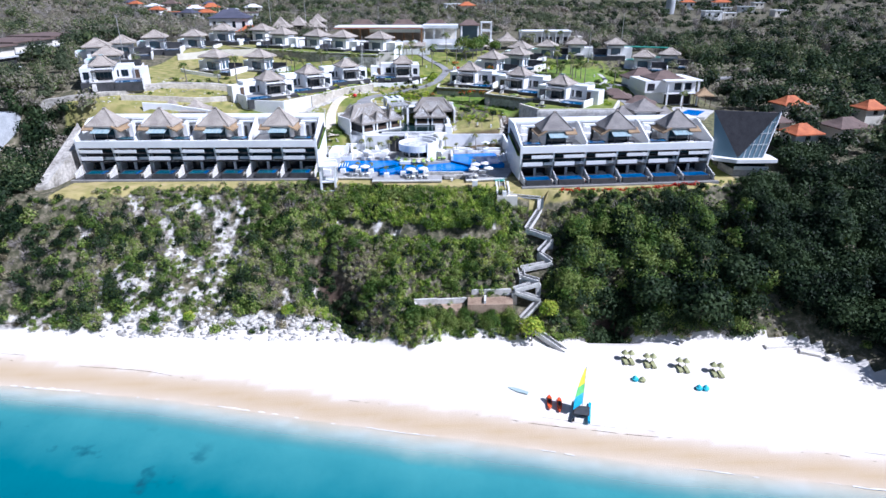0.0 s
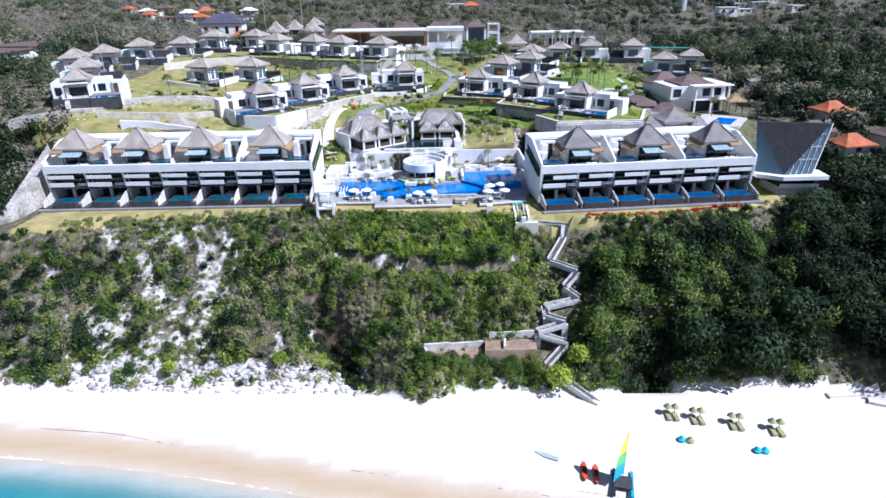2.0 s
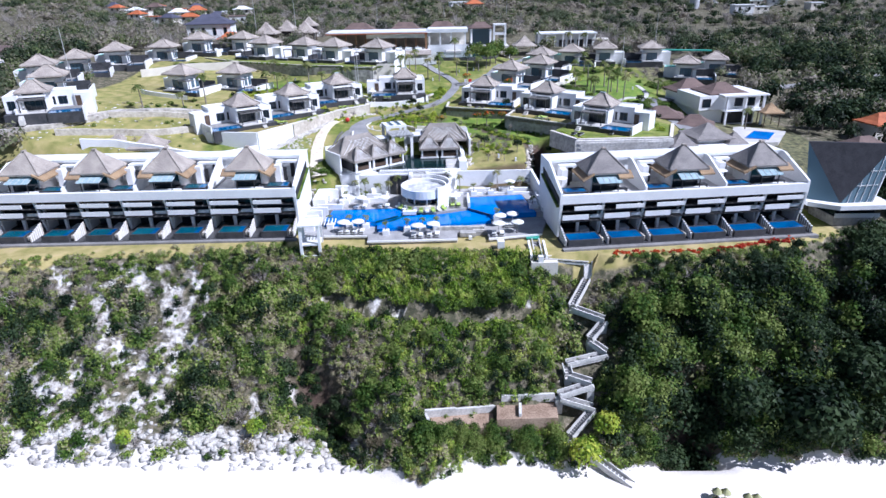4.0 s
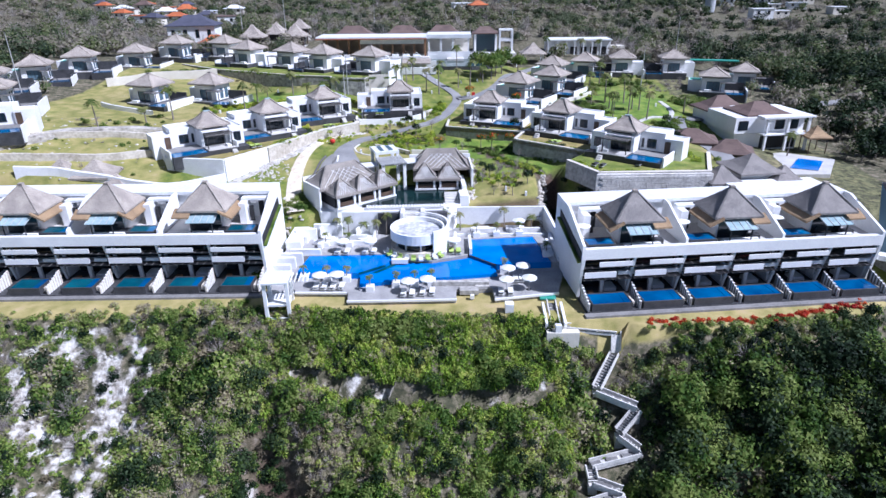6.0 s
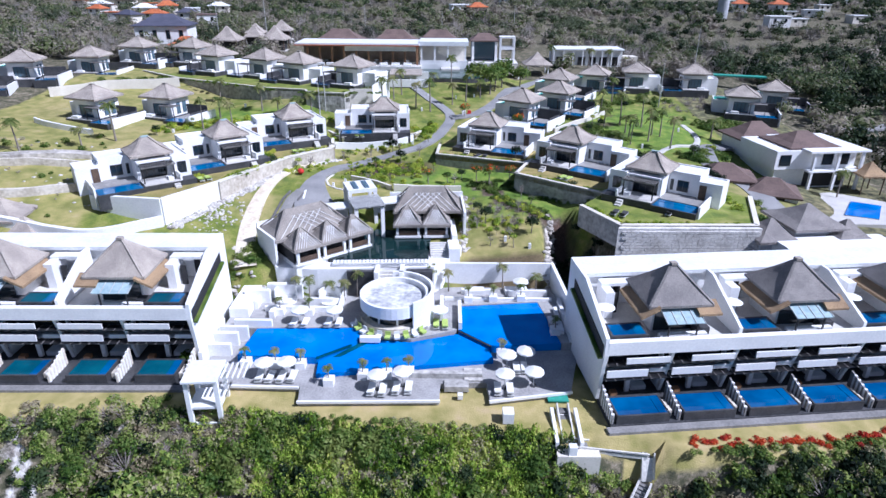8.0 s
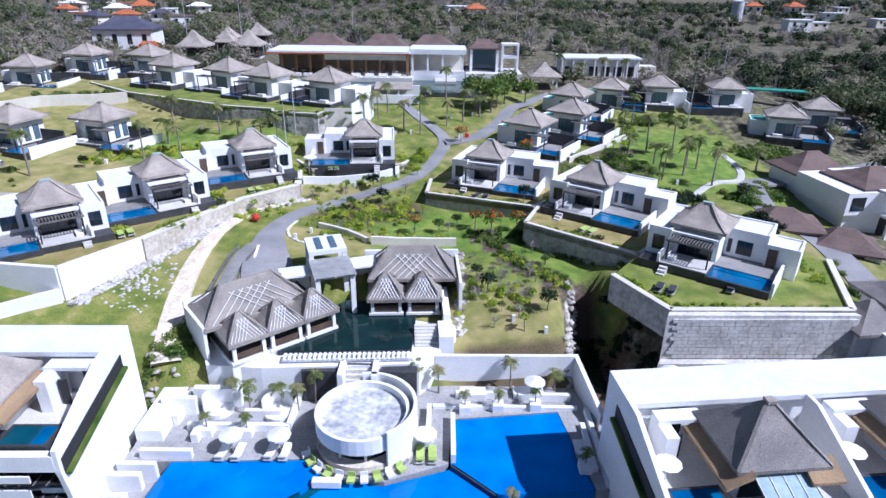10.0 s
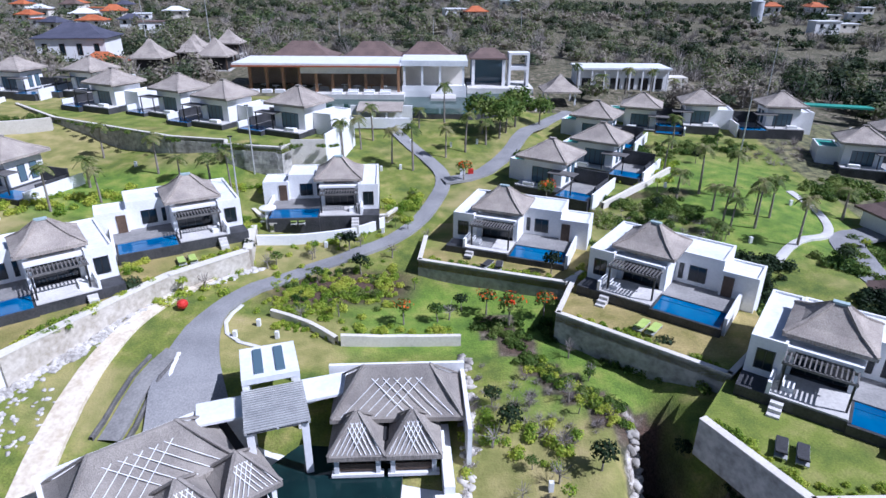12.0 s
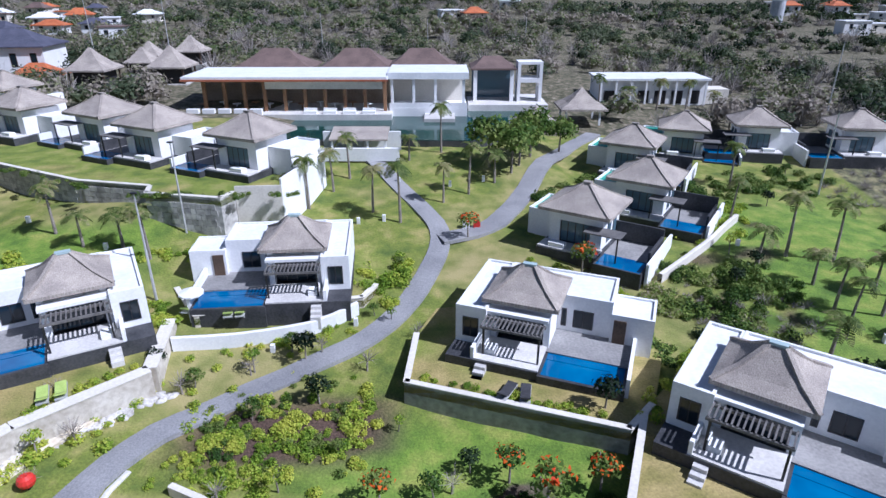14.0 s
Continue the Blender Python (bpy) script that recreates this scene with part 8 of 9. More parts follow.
        if -5.2 < x < 12.6 and 90.8 < y < 94.3 or 8 < x < 26 and near_stairs(x, y, 1.3) or -60 < x < -16 and y < toe + 3.4:
            continue
        bald = hash_noise(x + 0.5 * y, y * 0.45, 0.24, 21)
        if abs(x + 44 + (y - 100) * 0.5) < 20 and bald > -0.1 and gr.random() < 0.85 or -20 < x < 11 and -0.2 < ledge(x) - y < 1.5 and gr.random() < 0.4:
            continue
        if gully_depth(x, y) > 0.25:
            continue
        r = gr.uniform(0.3, 0.62)
        cover.append((x, y, land(x, y) + 0.15, r, r * gr.uniform(0.8, 1.3), gr.uniform(0, 6.3)))
    scatter("ground_creeper", cover, COVER, LEAF_CLIFF, "fine bright creeper spreading over the cliff", "creeper")
    scatter("hanging_vines", vines, VINES, LEAF_VINE, "bright green vines hanging over the cliff", "vines")
    scatter("dry_scrub", dry, SHRUBS, LEAF_DRY, "dry brown and grey scrub on the cliff ridge", "scrub")
    scatter("cliff_scrub", green, SHRUBS, LEAF_CLIFF, "dense green and olive scrub covering the cliff", "scrub")
    scatter("cliff_scrub", mid, SHRUBS, LEAF_MID, "deep green leafy bushes on the cliff", "scrub")
    scatter("dark_scrub", dark, SHRUBS, LEAF_DARK_SHADE, "dark green trees and scrub with cliff shade painted in", "scrub")
    crowns = []
    for _ in range(330):
        x = gr.uniform(21, 66)
        toe, edge = lerp_rows(TOE, x), lerp_rows(EDGE, x)
        y = gr.uniform(toe + 1, edge - 5)
        if near_stairs(x, y, 4.0) or 54 < x < 70 and y < toe + 6 or gully_depth(x, y) > 0.25:
            continue
        r = gr.uniform(0.9, 2.7)
        (crowns if gr.random() < np.interp(x, [22, 36, 50, 66], [0.85, 0.5, 0.35, 0.1]) else big).append((x, y, land(x, y) + r * 0.9, r, r * gr.uniform(0.9, 1.2), gr.uniform(0, 6.3)))
    for _ in range(520):
        x = gr.uniform(58, 104)
        toe, edge = max(lerp_rows(TOE, x), lerp_rows(SHORE, x) + 6), lerp_rows(EDGE, x)
        y = gr.uniform(toe + 1, max(edge, toe + 12) + 6)
        if x < 70 and (y < toe + 6 or y > edge - 4):
            continue
        r = gr.uniform(1.4, 3.2)
        big.append((x, y, land(x, y) + r * 0.8, r, r * gr.uniform(0.9, 1.2), gr.uniform(0, 6.3)))
    for _ in range(70):
        x, y = gr.uniform(-5.5, 12.5), gr.uniform(88.4, 91.2)
        r = gr.uniform(0.6, 1.2)
        crowns.append((x, y, land(x, y) + 0.9 * r, r, r * gr.uniform(1.0, 1.5), gr.uniform(0, 6.3)))
    for _ in range(60):
        x = gr.uniform(-70, 12)
        toe, edge = lerp_rows(TOE, x), lerp_rows(EDGE, x)
        y = gr.uniform(toe + 4, edge - 3)
        if -5.4 < x < 12.6 and y < 96 or near_stairs(x, y, 2.5) or abs(x + 44 + (y - 100) * 0.5) < 7:
            continue
        r = gr.uniform(0.9, 1.6)
        (crowns if gr.random() < 0.7 else big).append((x, y, land(x, y) + 0.7 * r, r, r * gr.uniform(0.9, 1.3), gr.uniform(0, 6.3)))
    scatter("cliff_trees", crowns, DENSE, LEAF_MID, "rounded mid-green tree crowns on the cliff", "trees")
    scatter("cliff_trees", big, DENSE, LEAF_DARK_SHADE, "dark rounded tree crowns with cliff shade painted in", "trees")
    scatter("bare_scrub", bare, TWIGS, BARE, "leafless grey dry bushes on the cliff", "scrub")


BLOCKED = [(-61, 245, 8), (-50, 251, 8), (-56, 258, 10), (-52, 266, 7), (-86, 262, 12), (-76, 252, 7), (38, 242, 14), (52, 243, 7), (70, 222, 10), (23, 228, 6), (66, 166, 11), (59, 152, 11), (47, 160, 8), (62, 120, 9), (78, 131, 5), (76, 141, 5), (71, 137, 5), (86, 152, 5), (92, 138, 7), (102, 146, 5), (106, 128, 4), (-100, 115, 16), (-120, 160, 14), (-123, 182, 14), (-126, 204, 12), (68, 161, 4), (74, 208, 9), (63, 199, 9), (-90, 199, 10), (-95, 190, 10), (-94, 173, 10), (-85, 161, 10), (-78, 144, 10), (84, 192, 4), (137, 392, 6)]


def wooded(x, y):
    if lerp_rows(EDGE, x) + 1 > y:
        return False
    if -44 < x < 20 and y < 271 or -106 < x < 71 and y < 226:
        return False
    if 38 < x < 130 and abs(y - np.interp(x, [43, 45, 60, 84, 120], [163, 172, 180, 192, 205])) < 3.5:
        return False
    if any((x - a) ** 2 + (y - b) ** 2 < r * r for a, b, r in BLOCKED):
        return False
    return not any(abs(x - a) < 6.5 and -9 < y - b < 5.5 for a, b in VILLAGE)


def hill_wood():
    green, dark, deep, bare, trunks = [], [], [], [], []
    n = 0
    while n < 6500:
        n += 1
        far = gr.random()
        y = 222 + 330 * far ** 1.25
        x = gr.uniform(-0.86 * y, 0.86 * y)
        if not wooded(x, y):
            continue
        thin = hash_noise(x, y, 0.018, 31)
        if thin < -0.32 and gr.random() < 0.8:
            continue
        r = gr.uniform(1.6, 3.6) * (1.0 + 0.3 * hash_noise(x, y, 0.02, 8))
        h = r * gr.uniform(0.75, 1.1)
        z = land(x, y) + 0.8 * h
        row = (x, y, z, r, h, gr.uniform(0, 6.3))
        k = gr.random() + 0.45 * hash_noise(x, y, 0.025, 17)
        if k > 0.68:
            bare.append((x, y, land(x, y), r * 0.95, r * 1.5, row[5]))
        elif x > 70 and gr.random() < 0.55:
            dark.append(row)
        elif k < 0.2:
            deep.append(row)
        else:
            green.append(row)
        trunks.append(row)
    # the dark wood beyond the chapel and the gully on the other side
    n = 0
    while n < 1500:
        n += 1
        x, y = (gr.uniform(66, 190), gr.uniform(100, 228)) if n % 5 else (gr.uniform(-112, -77) if n % 2 else gr.uniform(-135, -97), gr.uniform(103, 136) if n % 2 else gr.uniform(136, 226))
        if not wooded(x, y):
            continue
        r = gr.uniform(1.8, 3.8)
        row = (x, y, land(x, y) + r, r, r * gr.uniform(0.8, 1.2), gr.uniform(0, 6.3))
        (green if gr.random() < (0.3 if x > 0 else 0.5) else dark if x > 0 else deep).append(row)
        trunks.append(row)
    for _ in range(190):
        x, y = gr.uniform(-97, -77.2), gr.uniform(99, 134)
        if (x + 102) ** 2 + (y - 122) ** 2 < 150:
            continue
        r = gr.uniform(1.4, 3.0)
        row = (x, y, land(x, y) + 0.8 * r, r, r * gr.uniform(0.9, 1.3), gr.uniform(0, 6.3))
        (green if gr.random() < 0.25 else dark).append(row)
    for _ in range(130):
        x, y = gr.uniform(-114, -86), gr.uniform(132, 190)
        if min((x + 94.5) ** 2 + (y - 173.4) ** 2, (x + 85.4) ** 2 + (y - 161) ** 2, (x + 95.7) ** 2 + (y - 190.3) ** 2) < 70 or (x + 117) ** 2 + (y - 158) ** 2 < 120:
            continue
        r = gr.uniform(1.2, 2.6)
        (green if gr.random() < 0.6 else deep).append((x, y, land(x, y) + 0.8 * r, r, r * gr.uniform(0.9, 1.3), gr.uniform(0, 6.3)))
    scatter("hill_wood", [q for q in green if q[1] > 330], FAR_TREES, LEAF_WOOD, "far mixed green and brown woodland on the hill", "woodland")
    scatter("hill_wood", [q for q in green if q[1] <= 330], TREES, LEAF_WOOD, "mixed green and brown dry woodland on the hill", "woodland")
    scatter("dark_wood", deep, TREES, LEAF_SHADY, "deep green broadleaf trees of the hill wood", "woodland")
    scatter("dark_wood", [q for q in dark if q[1] > 330], FAR_TREES, LEAF_DARK_SHADE, "far dark green trees of the hill wood", "woodland")
    scatter("dark_wood", [q for q in dark if q[1] <= 330], TREES, LEAF_DARK_SHADE, "dark green broadleaf trees of the hill wood", "woodland")
    scatter("bare_wood", bare, TWIGS_FAR, BARE_WOOD, "leafless grey dry trees of the hill wood", "woodland")
    scatter("wood_trunks", trunks[::2], [trunk_template()], BARK, "thin grey trunks in the hill wood", "tree trunks")


cliff_scrub()
hill_wood()


def tree(name, label, seed, height, crown, mat, n=150, leaf=0.3, group="", blossom=None):
    """A small garden tree: a tapered trunk, limbs, an uneven crown; at the origin."""
    r = random.Random(seed)
    t = thing(name, Matrix(), label, "tree", group)
    top = Vector((r.uniform(-0.3, 0.3), r.uniform(-0.3, 0.3), height * 0.62))
    g = Geo().cyl(0, 0, -0.3, top.z, 0.11 * height / 3, 0.06 * height / 3, 7, top.x, top.y)
    part("trunk", g, BARK, t)
    for k in range(4):
        a = k * 1.6 + r.uniform(-0.4, 0.4)
        end = top + Vector((math.cos(a) * crown * 0.6, math.sin(a) * crown * 0.6, height * r.uniform(0.15, 0.35)))
        part("limb", Geo().bar(top - Vector((0, 0, 0.2)), end, 0.05 * height / 3), BARK, t)
    q = leaf_template(int(n * 1.8), seed, leaf * 0.72, 0.72, 0.35, -0.6, False) * np.array([crown, crown, crown]) + np.array([top.x, top.y, height * 0.8])
    part("crown", leaf_mesh("crown", q, mat), None, t)
    if blossom:
        b = leaf_template(40, seed + 1, leaf * 0.6, 0.6, 0.9, 0.1, False) * crown * 1.05 + np.array([top.x, top.y, height * 0.82])
        part("blossom", leaf_mesh("blossom", b, blossom), None, t, "bright orange-red blossom")
    return t


def palm(label, seed, height, n=15, length=1.35):
    r = random.Random(seed)
    t = thing("palm_tree", Matrix(), label, "palm tree", "palms in the gardens")
    g, bend = Geo(), r.uniform(-0.5, 0.5)
    for k in range(6):
        z0, z1 = height * k / 6, height * (k + 1) / 6
        g.cyl(bend * (k / 6) ** 2, 0, z0 - (0.3 if k == 0 else 0), z1, 0.17 - 0.016 * k, 0.155 - 0.016 * k, 7, bend * (((k + 1) / 6) ** 2 - (k / 6) ** 2))
    part("trunk", g, BARK, t)
    for k in range(n):
        a, lift = 2.4 * k, r.uniform(-0.1, 1.1)
        d = Vector((math.cos(a), math.sin(a), 0))
        side = Vector((-d.y, d.x, 0))
        f = Geo()
        pts = [Vector((bend, 0, height)) + d * (length * s) + Vector((0, 0, length * (lift * s - 1.0 * s * s))) for s in (0.0, 0.3, 0.6, 0.85, 1.0)]
        for i in range(4):
            for j in range(3):
                s0, s1 = (i + j / 3) / 4, (i + (j + 0.75) / 3) / 4
                p, q = pts[i].lerp(pts[i + 1], j / 3), pts[i].lerp(pts[i + 1], (j + 0.7) / 3)
                w = 0.42 * length * (0.35 + math.sin(math.pi * min(1, s0 * 0.9 + 0.1))) * 0.5
                for sg in (-1, 1):
                    o = side * (sg * w) + d * 0.12 + Vector((0, 0, -0.35 * w))
                    f.add([p, q, q + o, p + o], [(0, 1, 2, 3)])
        part("frond", f, PALM_LEAF, t)
    return t


palms = [palm("slim young coconut palm with a small dry crown", 3, 5.2), palm("slim leaning coconut palm with a sparse crown", 4, 6.0), palm("short young palm with drooping fronds", 5, 3.4)]
PALMS_A = [(-11.2, 197), (-13.2, 192.9), (-15.7, 192.6), (-6.3, 192.3), (-3.3, 190.3), (-3, 205.6), (1.2, 194.9), (4.1, 197.3), (7.3, 200.8), (-9.8, 200.5), (-25.5, 181.8), (-32.3, 183.4), (-46.3, 192), (1.0, 207.9), (-43.1, 182), (-39.3, 177.2), (-43.6, 174.4), (-28.5, 183.2), (-36, 185.6)]
PALMS_B = [(33.5, 183.6), (33.2, 178.4), (32.8, 174.5), (36, 173.4), (30.1, 182.1), (36.6, 203), (31.5, 191.3), (37.7, 177.1), (38.9, 176.1), (37.3, 182.4), (49.4, 178.8), (32.5, 172), (38.5, 169), (29.2, 168.7), (-64, 155.1), (-55, 165.7), (-58.3, 161.4), (61.7, 157.7), (28, 236), (33, 236.5), (38, 236), (43, 236), (48, 237)]
for k, (x, y) in enumerate(PALMS_A + PALMS_B):
    m = spot(x, y, land(x, y), 77 * k, 1, 0.9 + 0.05 * (k % 5))
    if k < 3:
        palms[k].matrix_basis = m
    else:
        copy_thing(palms[k % 3], m)
for x, y, z in PLANTERS:
    copy_thing(palms[2], spot(x, y, z + 0.6, 50 * x, 1, 0.42))
for x, y in ((-18, 131.8), (-16, 130.4), (-12, 131.2), (-10.6, 132.2), (-1.6, 133.9), (0.6, 134.0), (7.4, 134.6), (11.6, 134.6), (-14, 132.0)):
    copy_thing(palms[int(abs(x)) % 3], spot(x, y, 24.6, 50 * x, 1, 0.62))

garden = [tree("garden_tree", "small bushy garden tree with mid-green leaves", 31, 3.0, 1.25, LEAF_MID, 150, 0.22, "garden trees"), tree("garden_tree", "young slender garden tree with bright leaves", 32, 2.8, 0.85, LEAF_BRIGHT, 90, 0.24, "garden trees"), tree("garden_tree", "dark bushy garden tree", 33, 2.6, 1.2, LEAF_DARK_SHADE, 150, 0.22, "garden trees")]
flame = tree("flame_tree", "small flame tree with orange-red blossom", 34, 2.8, 1.1, LEAF_MID, 110, 0.22, "flame trees", FLAME)
G1 = [(0.4, 158.2), (-8.7, 158.4), (-7.5, 165.5), (-11.8, 164.1), (12.6, 155.2), (18.5, 151.2), (21.4, 149.4), (7.5, 150.1), (-19.6, 168.4), (-10.5, 170.7), (-23.4, 160.0), (11.5, 141), (7, 141.7), (10.9, 146), (4.6, 147.3), (-16.5, 166.8), (-12.8, 168.7), (-9.3, 169.9), (-2.8, 181.8), (-3.2, 174.5)]
G2 = [(29.3, 181), (31.6, 170.7), (28.4, 184.1), (11.4, 163.2), (-4.6, 175.2), (7.6, 204.3), (37.7, 195.9), (45.2, 206.4), (9, 138.6), (5.6, 144.6), (12.4, 149.6), (15, 152.8), (26.4, 178.2), (24.4, 174.6), (46.2, 169.2), (41, 165), (-33, 176.6), (-46, 176), (-50, 170), (26.5, 158.6), (34, 150.4), (-27.2, 158.4), (-5.6, 161.4), (-2, 163.4), (2.6, 160.2)]
for k, (x, y) in enumerate(G1 + G2):
    m = spot(x, y, max(land(x, y), 33.4 if 10 < x < 14.6 and y > 162 else 0), 61 * k, 1, 0.62 + 0.09 * (k % 6))
    if k < 3:
        garden[k].matrix_basis = m
    else:
        copy_thing(garden[k % 3], m)
for k, (x, y) in enumerate([(4.9, 159.3), (-2.7, 157.5), (10.1, 158.2), (3.6, 187), (13.5, 180.4), (6.8, 157.2)]):
    m = spot(x, y, land(x, y), 40 * k, 1, 0.9 + 0.08 * k)
    if k == 0:
        flame.matrix_basis = m
    else:
        copy_thing(flame, m)
shade = tree("broadleaf_tree", "large spreading bright green tree by the lake", 51, 5.6, 2.9, LEAF_MID, 420, 0.16)
shade.matrix_basis = spot(7.0, 205.0, land(7, 205))
for sx, sy, k in ((9.6, 203.6, 0.95), (10.8, 205.8, 0.9)):
    copy_thing(shade, spot(sx, sy, land(sx, sy), 50 * sx, 1, k))
copy_thing(shade, spot(12.6, 208.8, land(12.6, 208.8), 80, 1, 1.0))
copy_thing(shade, spot(17.2, 213.2, land(17.2, 213.2), 130, 1, 0.8))
beach_tree = tree("beach_tree", "great dark spreading tree at the back of the beach", 52, 9.0, 5.4, LEAF_DARK_SHADE, 900, 0.12)
beach_tree.matrix_basis = spot(44, 90.5, 2.6)
copy_thing(beach_tree, spot(36, 92.6, 4.6, 120, 1, 0.8))
copy_thing(beach_tree, spot(52.5, 95, 7.0, 200, 1, 0.85))
copy_thing(beach_tree, spot(72, 84, 3.0, 260, 1, 0.9))
copy_thing(beach_tree, spot(82, 80, 4.0, 30, 1, 1.1))
copy_thing(beach_tree, spot(-7, 92, 2.5, 90, 1, 0.45))
bright = tree("beach_tree", "bright green tree beside the foot of the stairs", 53, 4.6, 2.4, LEAF_BRIGHT, 380, 0.16)
bright.matrix_basis = spot(15.0, 87.6, 2.6)
copy_thing(bright, spot(18.4, 91, 4.8, 70, 1, 0.85))
copy_thing(bright, spot(-27, 92.4, 4.6, 30, 1, 0.6))
copy_thing(bright, spot(-44, 91.5, 4.0, 150, 1, 0.55))


bare_tree = thing("frangipani_tree", Matrix(), "small leafless grey frangipani tree by the drive", "tree", "bare frangipani trees")
part("trunk", Geo().cyl(0, 0, -0.3, 0.9, 0.09, 0.06, 7, 0.08, 0.05), BARK, bare_tree)
part("crown", leaf_mesh("crown", np.concatenate([twig_template(34, 201) * np.array([0.9, 0.9, 1.1]), twig_template(20, 202) * np.array([1.1, 1.1, 0.8])]) * np.array([1.0, 1.0, 1.2]) + np.array([0.08, 0.05, 0.8]), BARE), None, bare_tree)
for k, (x, y) in enumerate([(-8.2, 170.6), (-13, 168.4), (-17.2, 166.4), (-21.8, 161.4), (-22.6, 158), (6, 139.4), (9.2, 143), (10.4, 147.2), (12.6, 150), (7.4, 147), (1.4, 158.6), (-4.6, 168.8), (-1.0, 172.4), (12.2, 158.6), (8.6, 140.4), (4.4, 143.6), (16.8, 156.2), (-12, 157.6), (11.4, 152.6), (-24.6, 164.8)]):
    m = spot(x, y, land(x, y), 67 * k, 1, 0.85 + 0.12 * (k % 4))
    if k == 0:
        bare_tree.matrix_basis = m
    else:
        copy_thing(bare_tree, m)


def bed(name, spots, templates, mat, label, lift=0.25, on=None):
    rows = []
    for x0, y0, x1, y1, w, count, r0, r1 in spots:
        for _ in range(count):
            s, o = gr.random(), gr.gauss(0, w / 2)
            dx, dy = x1 - x0, y1 - y0
            ln = max(0.1, math.hypot(dx, dy))
            x, y = x0 + dx * s - dy / ln * o, y0 + dy * s + dx / ln * o
            r = gr.uniform(r0, r1)
            rows.append((x, y, (land(x, y) if on is None else on) + lift * r, r, r, gr.uniform(0, 6.3)))
    return scatter(name, rows, templates, mat, label, "shrubs")


bed("shrub_bed", [(-15.5, 161.4, -3.5, 164.4, 4.4, 200, 0.22, 0.55), (14.2, 144.6, 8.4, 152, 0.9, 40, 0.25, 0.55), (-16.4, 160, -9, 158.4, 1.4, 40, 0.2, 0.4), (-8, 156.2, 2, 156.4, 1.2, 26, 0.3, 0.6), (-24.6, 158, -18.4, 167.6, 1.6, 24, 0.3, 0.7), (-18, 169.2, -6, 173.2, 1.4, 26, 0.25, 0.55), (-3.6, 176, -2.4, 184, 1.6, 24, 0.4, 0.8), (-52, 172, -36, 180, 2.0, 46, 0.4, 0.9), (-30, 181.5, -14, 184, 1.0, 22, 0.3, 0.6), (8, 183, 17, 176, 1.6, 24, 0.3, 0.7), (3, 146, 10, 143, 2.2, 30, 0.3, 0.7), (26, 186, 34, 196, 2.4, 26, 0.4, 0.8), (-14.5, 157.0, -9.0, 155.0, 0.8, 24, 0.25, 0.45)], FINE, LEAF_BRIGHT, "bright green flowering shrubs along the garden beds")
bed("dark_shrub_bed", [(4, 158.2, 13, 155, 1.6, 36, 0.3, 0.6), (14.6, 145, 8.4, 152, 1.0, 46, 0.25, 0.6), (8.4, 152, 5.2, 158, 1.0, 40, 0.25, 0.6), (13, 154, 20.5, 148, 0.7, 26, 0.25, 0.5), (14, 153, 21, 147.8, 2.2, 34, 0.4, 0.9), (23.5, 170, 29.5, 182, 3.4, 80, 0.4, 0.9), (41, 163.5, 49, 172, 3.0, 60, 0.5, 1.1), (-20, 132, -12, 132.6, 1.6, 34, 0.3, 0.6), (-15, 162.5, -5, 164.2, 3.6, 50, 0.22, 0.5), (30, 200, 50, 206, 3.0, 60, 0.4, 1.0), (12, 196, 22, 203, 3.0, 40, 0.4, 0.9), (-75, 200, -60, 205, 2.0, 30, 0.4, 0.9), (-74, 142, -50, 148, 7, 16, 0.25, 0.7), (-72, 154, -56, 164, 6, 14, 0.3, 0.8), (50, 186, 60, 192, 4.0, 50, 0.5, 1.2), (44, 150, 48, 132, 2.0, 30, 0.4, 0.9)], FINE, LEAF_MID, "dense dark green shrubs in the garden beds")
bed("hedge_bed", [(15.5, 172.5, 24, 163.5, 1.2, 60, 0.3, 0.7), (23.5, 168, 30.5, 156, 1.6, 90, 0.35, 0.85), (18, 178, 27, 170, 2.0, 80, 0.3, 0.8), (19.5, 184, 24.5, 178, 1.4, 46, 0.3, 0.7)], FINE, LEAF_CLIFF, "mixed green and yellow shrubs between villa and round lawn")
bed("dry_shrub_bed", [(19, 180, 28, 168, 2.4, 46, 0.3, 0.7), (5, 150, 12, 143, 3.4, 40, 0.3, 0.7), (2.6, 140, 3.6, 152, 0.8, 26, 0.3, 0.6), (24, 168, 30, 176, 3.0, 40, 0.4, 0.9), (-50, 150, -30, 140, 4, 16, 0.3, 0.7), (-70, 160, -56, 152, 6, 14, 0.3, 0.8), (-76, 140, -52, 146, 6, 14, 0.3, 0.7), (48, 198, 60, 206, 4, 30, 0.5, 1.1)], TWIGS, BARE, "dry leafless shrubs on bare soil", 0.05)
bed("side_thicket", [(-26.4, 118, -25.6, 134, 1.6, 60, 0.4, 0.9), (-25, 134.6, -21, 140, 2.0, 40, 0.4, 0.9)], FINE, LEAF_MID, "shrubs in the rocky gap beside the suites")
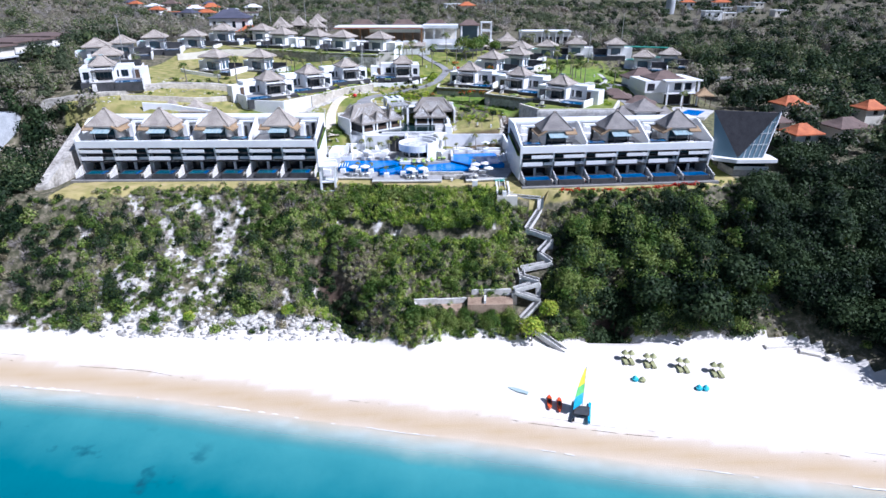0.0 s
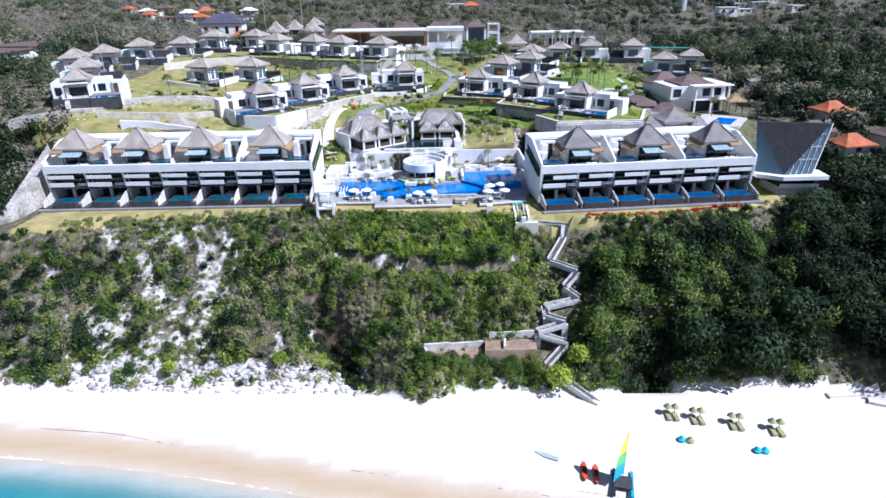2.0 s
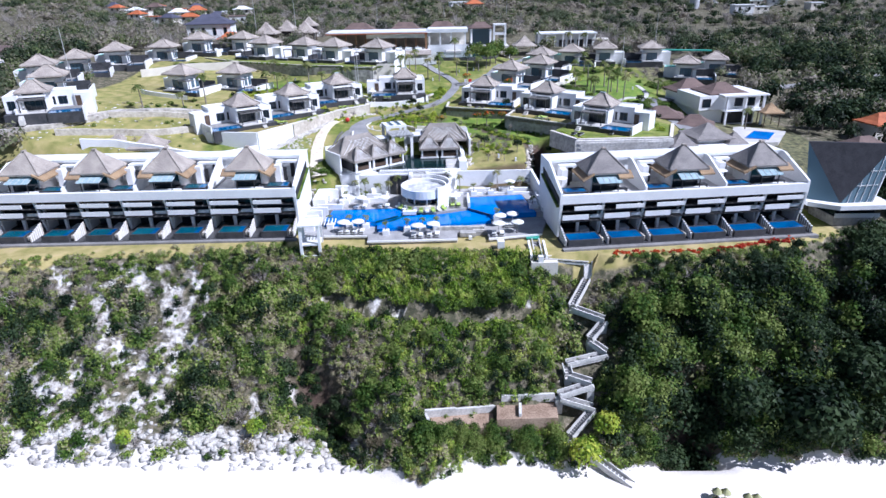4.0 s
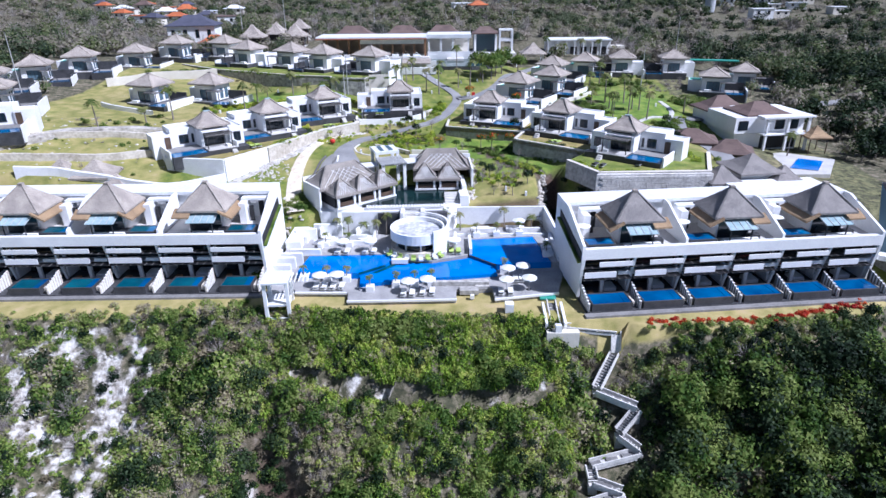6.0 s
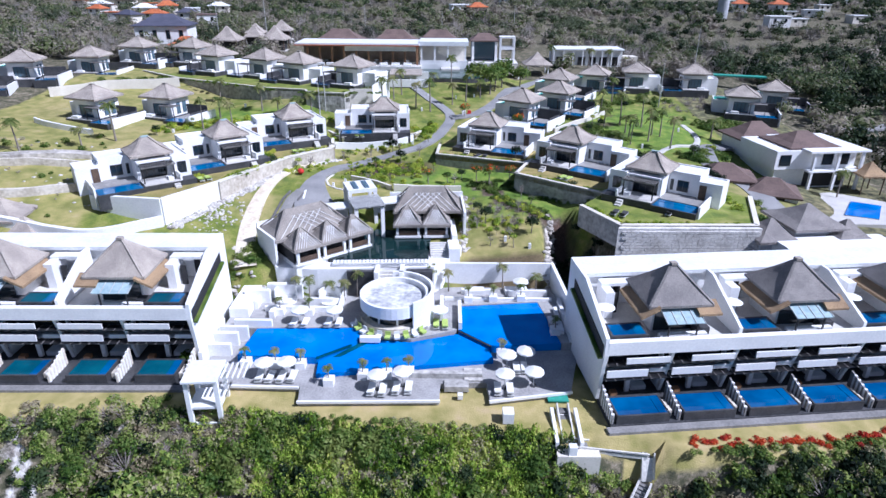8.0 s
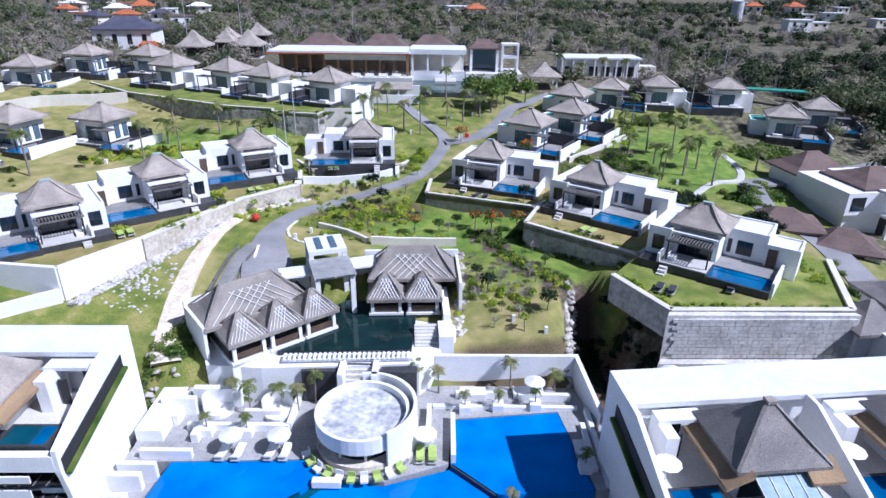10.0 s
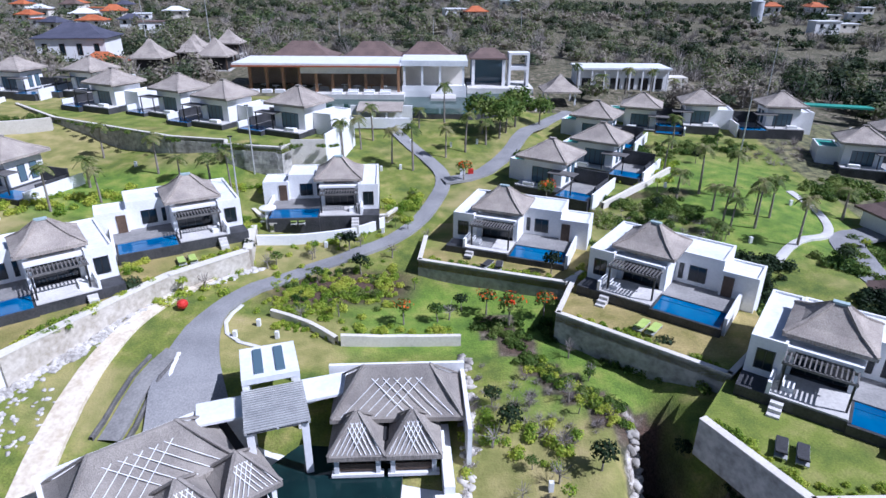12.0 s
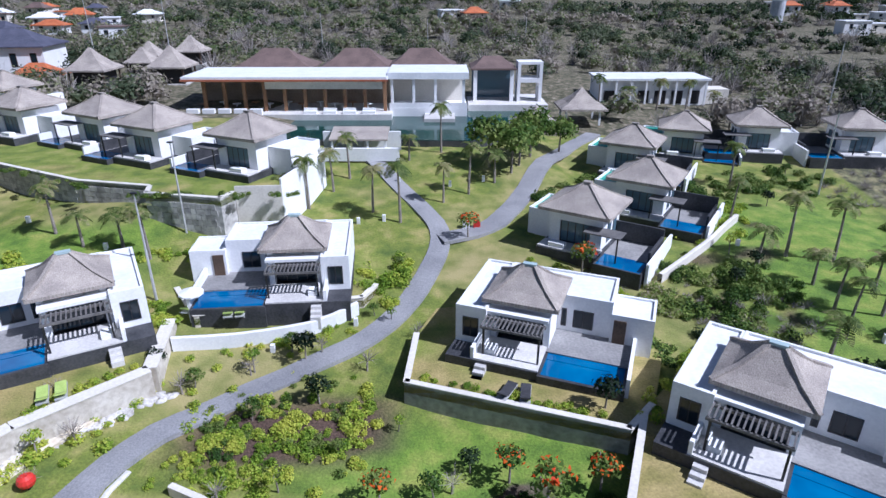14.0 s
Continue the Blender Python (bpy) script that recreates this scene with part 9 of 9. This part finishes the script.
# Near-black leaves paint the shade in and around the ravine.
bed("ravine_thicket", [(23, 154.6, 34, 166.5, 2.2, 110, 0.5, 1.2), (36, 150, 42, 160, 2.4, 60, 0.5, 1.2), (20.5, 168, 24, 172, 2.0, 24, 0.4, 0.9), (16.0, 136, 16.6, 144, 1.6, 60, 0.4, 0.9), (18.6, 140.6, 21.2, 134.6, 0.5, 40, 0.3, 0.7), (20, 133, 40, 130, 2.0, 60, 0.5, 1.0), (40, 131, 56, 140, 4.0, 60, 0.6, 1.3), (22, 156, 30, 150, 1.4, 40, 0.4, 0.9)], FINE, LEAF_DARK_SHADE, "dark tangled thicket with ravine shade painted in")
bed("bougainvillea", [(21, 108.9, 36, 109.2, 0.8, 56, 0.2, 0.42), (36, 109.2, 50, 113, 0.8, 52, 0.2, 0.45)], FINE, FLOWER, "red bougainvillea hedge along the cliff edge", 0.35)
bed("edge_shrubs", [(18, 107.0, 50, 110.2, 0.6, 80, 0.3, 0.6), (-20, 112.2, 9, 109.8, 0.5, 90, 0.25, 0.5), (-66, 109, -26, 113, 1.4, 80, 0.3, 0.7)], FINE, LEAF_CLIFF, "low scrub along the lawn edge above the cliff")
for name, poly_pts, z, mat in (("terrace_shrubs", [(-0.8, 166.4, 11.6, 162.2, 0.5, 34, 0.2, 0.4)], 33.45, LEAF_BRIGHT), ("terrace_shrubs", [(11.6, 155.4, 21.4, 147.6, 0.5, 30, 0.2, 0.4), (13, 162, 20, 169.5, 1.0, 20, 0.3, 0.6)], 33.5, LEAF_BRIGHT), ("terrace_shrubs", [(18.8, 141.6, 21.6, 135.8, 0.5, 24, 0.2, 0.45), (22, 135.8, 37, 136, 0.5, 30, 0.2, 0.4), (39, 140, 36, 152, 1.2, 24, 0.3, 0.6)], 33.3, LEAF_BRIGHT), ("terrace_shrubs", [(-17.6, 174, -6.6, 176.8, 0.5, 24, 0.2, 0.4), (-5.4, 178, -6.4, 185.5, 0.8, 20, 0.3, 0.6)], 34.3, LEAF_BRIGHT), ("terrace_shrubs", [(-31.6, 148.6, -25.6, 160, 0.8, 34, 0.25, 0.5), (-25, 161.4, -20.4, 167, 0.6, 20, 0.25, 0.5), (-23, 176, -20.6, 172, 1.6, 24, 0.3, 0.6), (-31, 165, -28.4, 161, 1.6, 20, 0.3, 0.6), (-37.6, 153, -35, 149, 1.6, 20, 0.3, 0.6)], 34.15, LEAF_BRIGHT), ("terrace_shrubs", [(-56, 200.6, -34, 189.4, 0.7, 40, 0.25, 0.5), (-30, 186.6, -13, 187, 0.7, 34, 0.25, 0.5)], 39.8, LEAF_MID)):
    bed(name, poly_pts, FINE, mat, "clipped green shrubs round the villa terrace", 0.3, z)


# ---- loose rocks ----
def rock_mesh(seed):
    r = np.random.RandomState(seed)
    bm = bmesh.new()
    bmesh.ops.create_icosphere(bm, subdivisions=1, radius=0.5)
    for v in bm.verts:
        v.co *= r.uniform(0.5, 1.35)
        v.co = Vector((v.co.x * 1.2, v.co.y * 0.85, v.co.z * 0.6))
    me = bpy.data.meshes.new("rock")
    bm.to_mesh(me)
    bm.free()
    return me


def rock_field(name, count, place, r0, r1, mat, label):
    base = []
    for k in range(4):
        me = rock_mesh(90 + k)
        v = np.array([tuple(p.co) for p in me.vertices])
        f = np.array([tuple(p.vertices) for p in me.polygons])
        base.append((v, f))
    vs, fs, off = [], [], 0
    for i in range(count):
        x, y = place()
        s = gr.uniform(r0, r1)
        v, f = base[i % 4]
        a = gr.uniform(0, 6.3)
        c, sn = math.cos(a), math.sin(a)
        w = np.stack([(v[:, 0] * c - v[:, 1] * sn) * s + x, (v[:, 0] * sn + v[:, 1] * c) * s + y, v[:, 2] * s + land(x, y) - 0.08 * s], 1)
        vs.append(w), fs.append(f + off)
        off += len(v)
    me = array_mesh(name, np.concatenate(vs), np.concatenate(fs), mat)
    return solid(name, me, None, label, "rocks", kind="stuff")


PALE_ROCK = surface("pale limestone boulders", (0.3, 0.28, 0.25), (0.64, 0.61, 0.56), 0.8, 4, 0.9, 0.6)


def toe_place():
    x = gr.uniform(-60, -14)
    return x, lerp_rows(TOE, x) + abs(gr.gauss(0, 3.0)) - 0.5


def chute_place():
    y = gr.uniform(93, 110)
    return -44 - (y - 100) * 0.5 + gr.gauss(0, 7), y


rock_field("beach_boulders", 520, toe_place, 0.3, 1.3, PALE_ROCK, "pale limestone boulders at the foot of the cliff")
rock_field("cliff_rubble", 240, chute_place, 0.2, 0.7, PALE_ROCK, "pale fallen limestone on the bare cliff chute")
rock_field("ledge_rocks", 190, lambda: (lambda x: (x, ledge(x) - abs(gr.gauss(0.3, 0.7))))(gr.uniform(-20, 11)), 0.3, 0.9, PALE_ROCK, "broken pale rock along the cliff ledge")
rock_field("ravine_rocks", 70, lambda: (lambda y: (float(np.interp(y, [134.5, 140, 146], [13.0, 13.8, 14.9])) + gr.gauss(0, 0.35), y))(gr.uniform(134.5, 146)), 0.3, 1.1, CUT_ROCK, "exposed pale rock along the edge of the garden")
rock_field("track_rocks", 140, lambda: (gr.gauss(-30.5, 1.6), gr.gauss(143.4, 2.2)), 0.2, 0.6, PALE_ROCK, "small pale stones on the rough grass")
rock_field("gap_rocks", 130, lambda: (gr.gauss(-24.6, 1.3), gr.uniform(118, 140)), 0.3, 1.0, CUT_ROCK, "grey rocks in the gap beside the suites")
rock_field("slope_rocks", 150, lambda: (gr.uniform(-78, -47), gr.uniform(134, 162)), 0.2, 0.7, PALE_ROCK, "scattered pale limestone on the dry slope")
rock_field("mound_rocks", 90, lambda: (gr.gauss(2.7, 0.25), gr.uniform(139, 153)), 0.4, 1.0, CUT_ROCK, "grey rocks along the cutting beside the lobby")
rock_field("wall_rubble", 620, lambda: (lambda y: (float(np.interp(y, [139, 147.1, 154.2, 160.6, 166.4], [-36.2, -31.2, -27.7, -24.3, -18.7])) + gr.gauss(0.3, 0.4), y))(gr.uniform(139.5, 166.4)), 0.35, 0.95, PALE_ROCK, "rough pale stones at the foot of the garden wall")
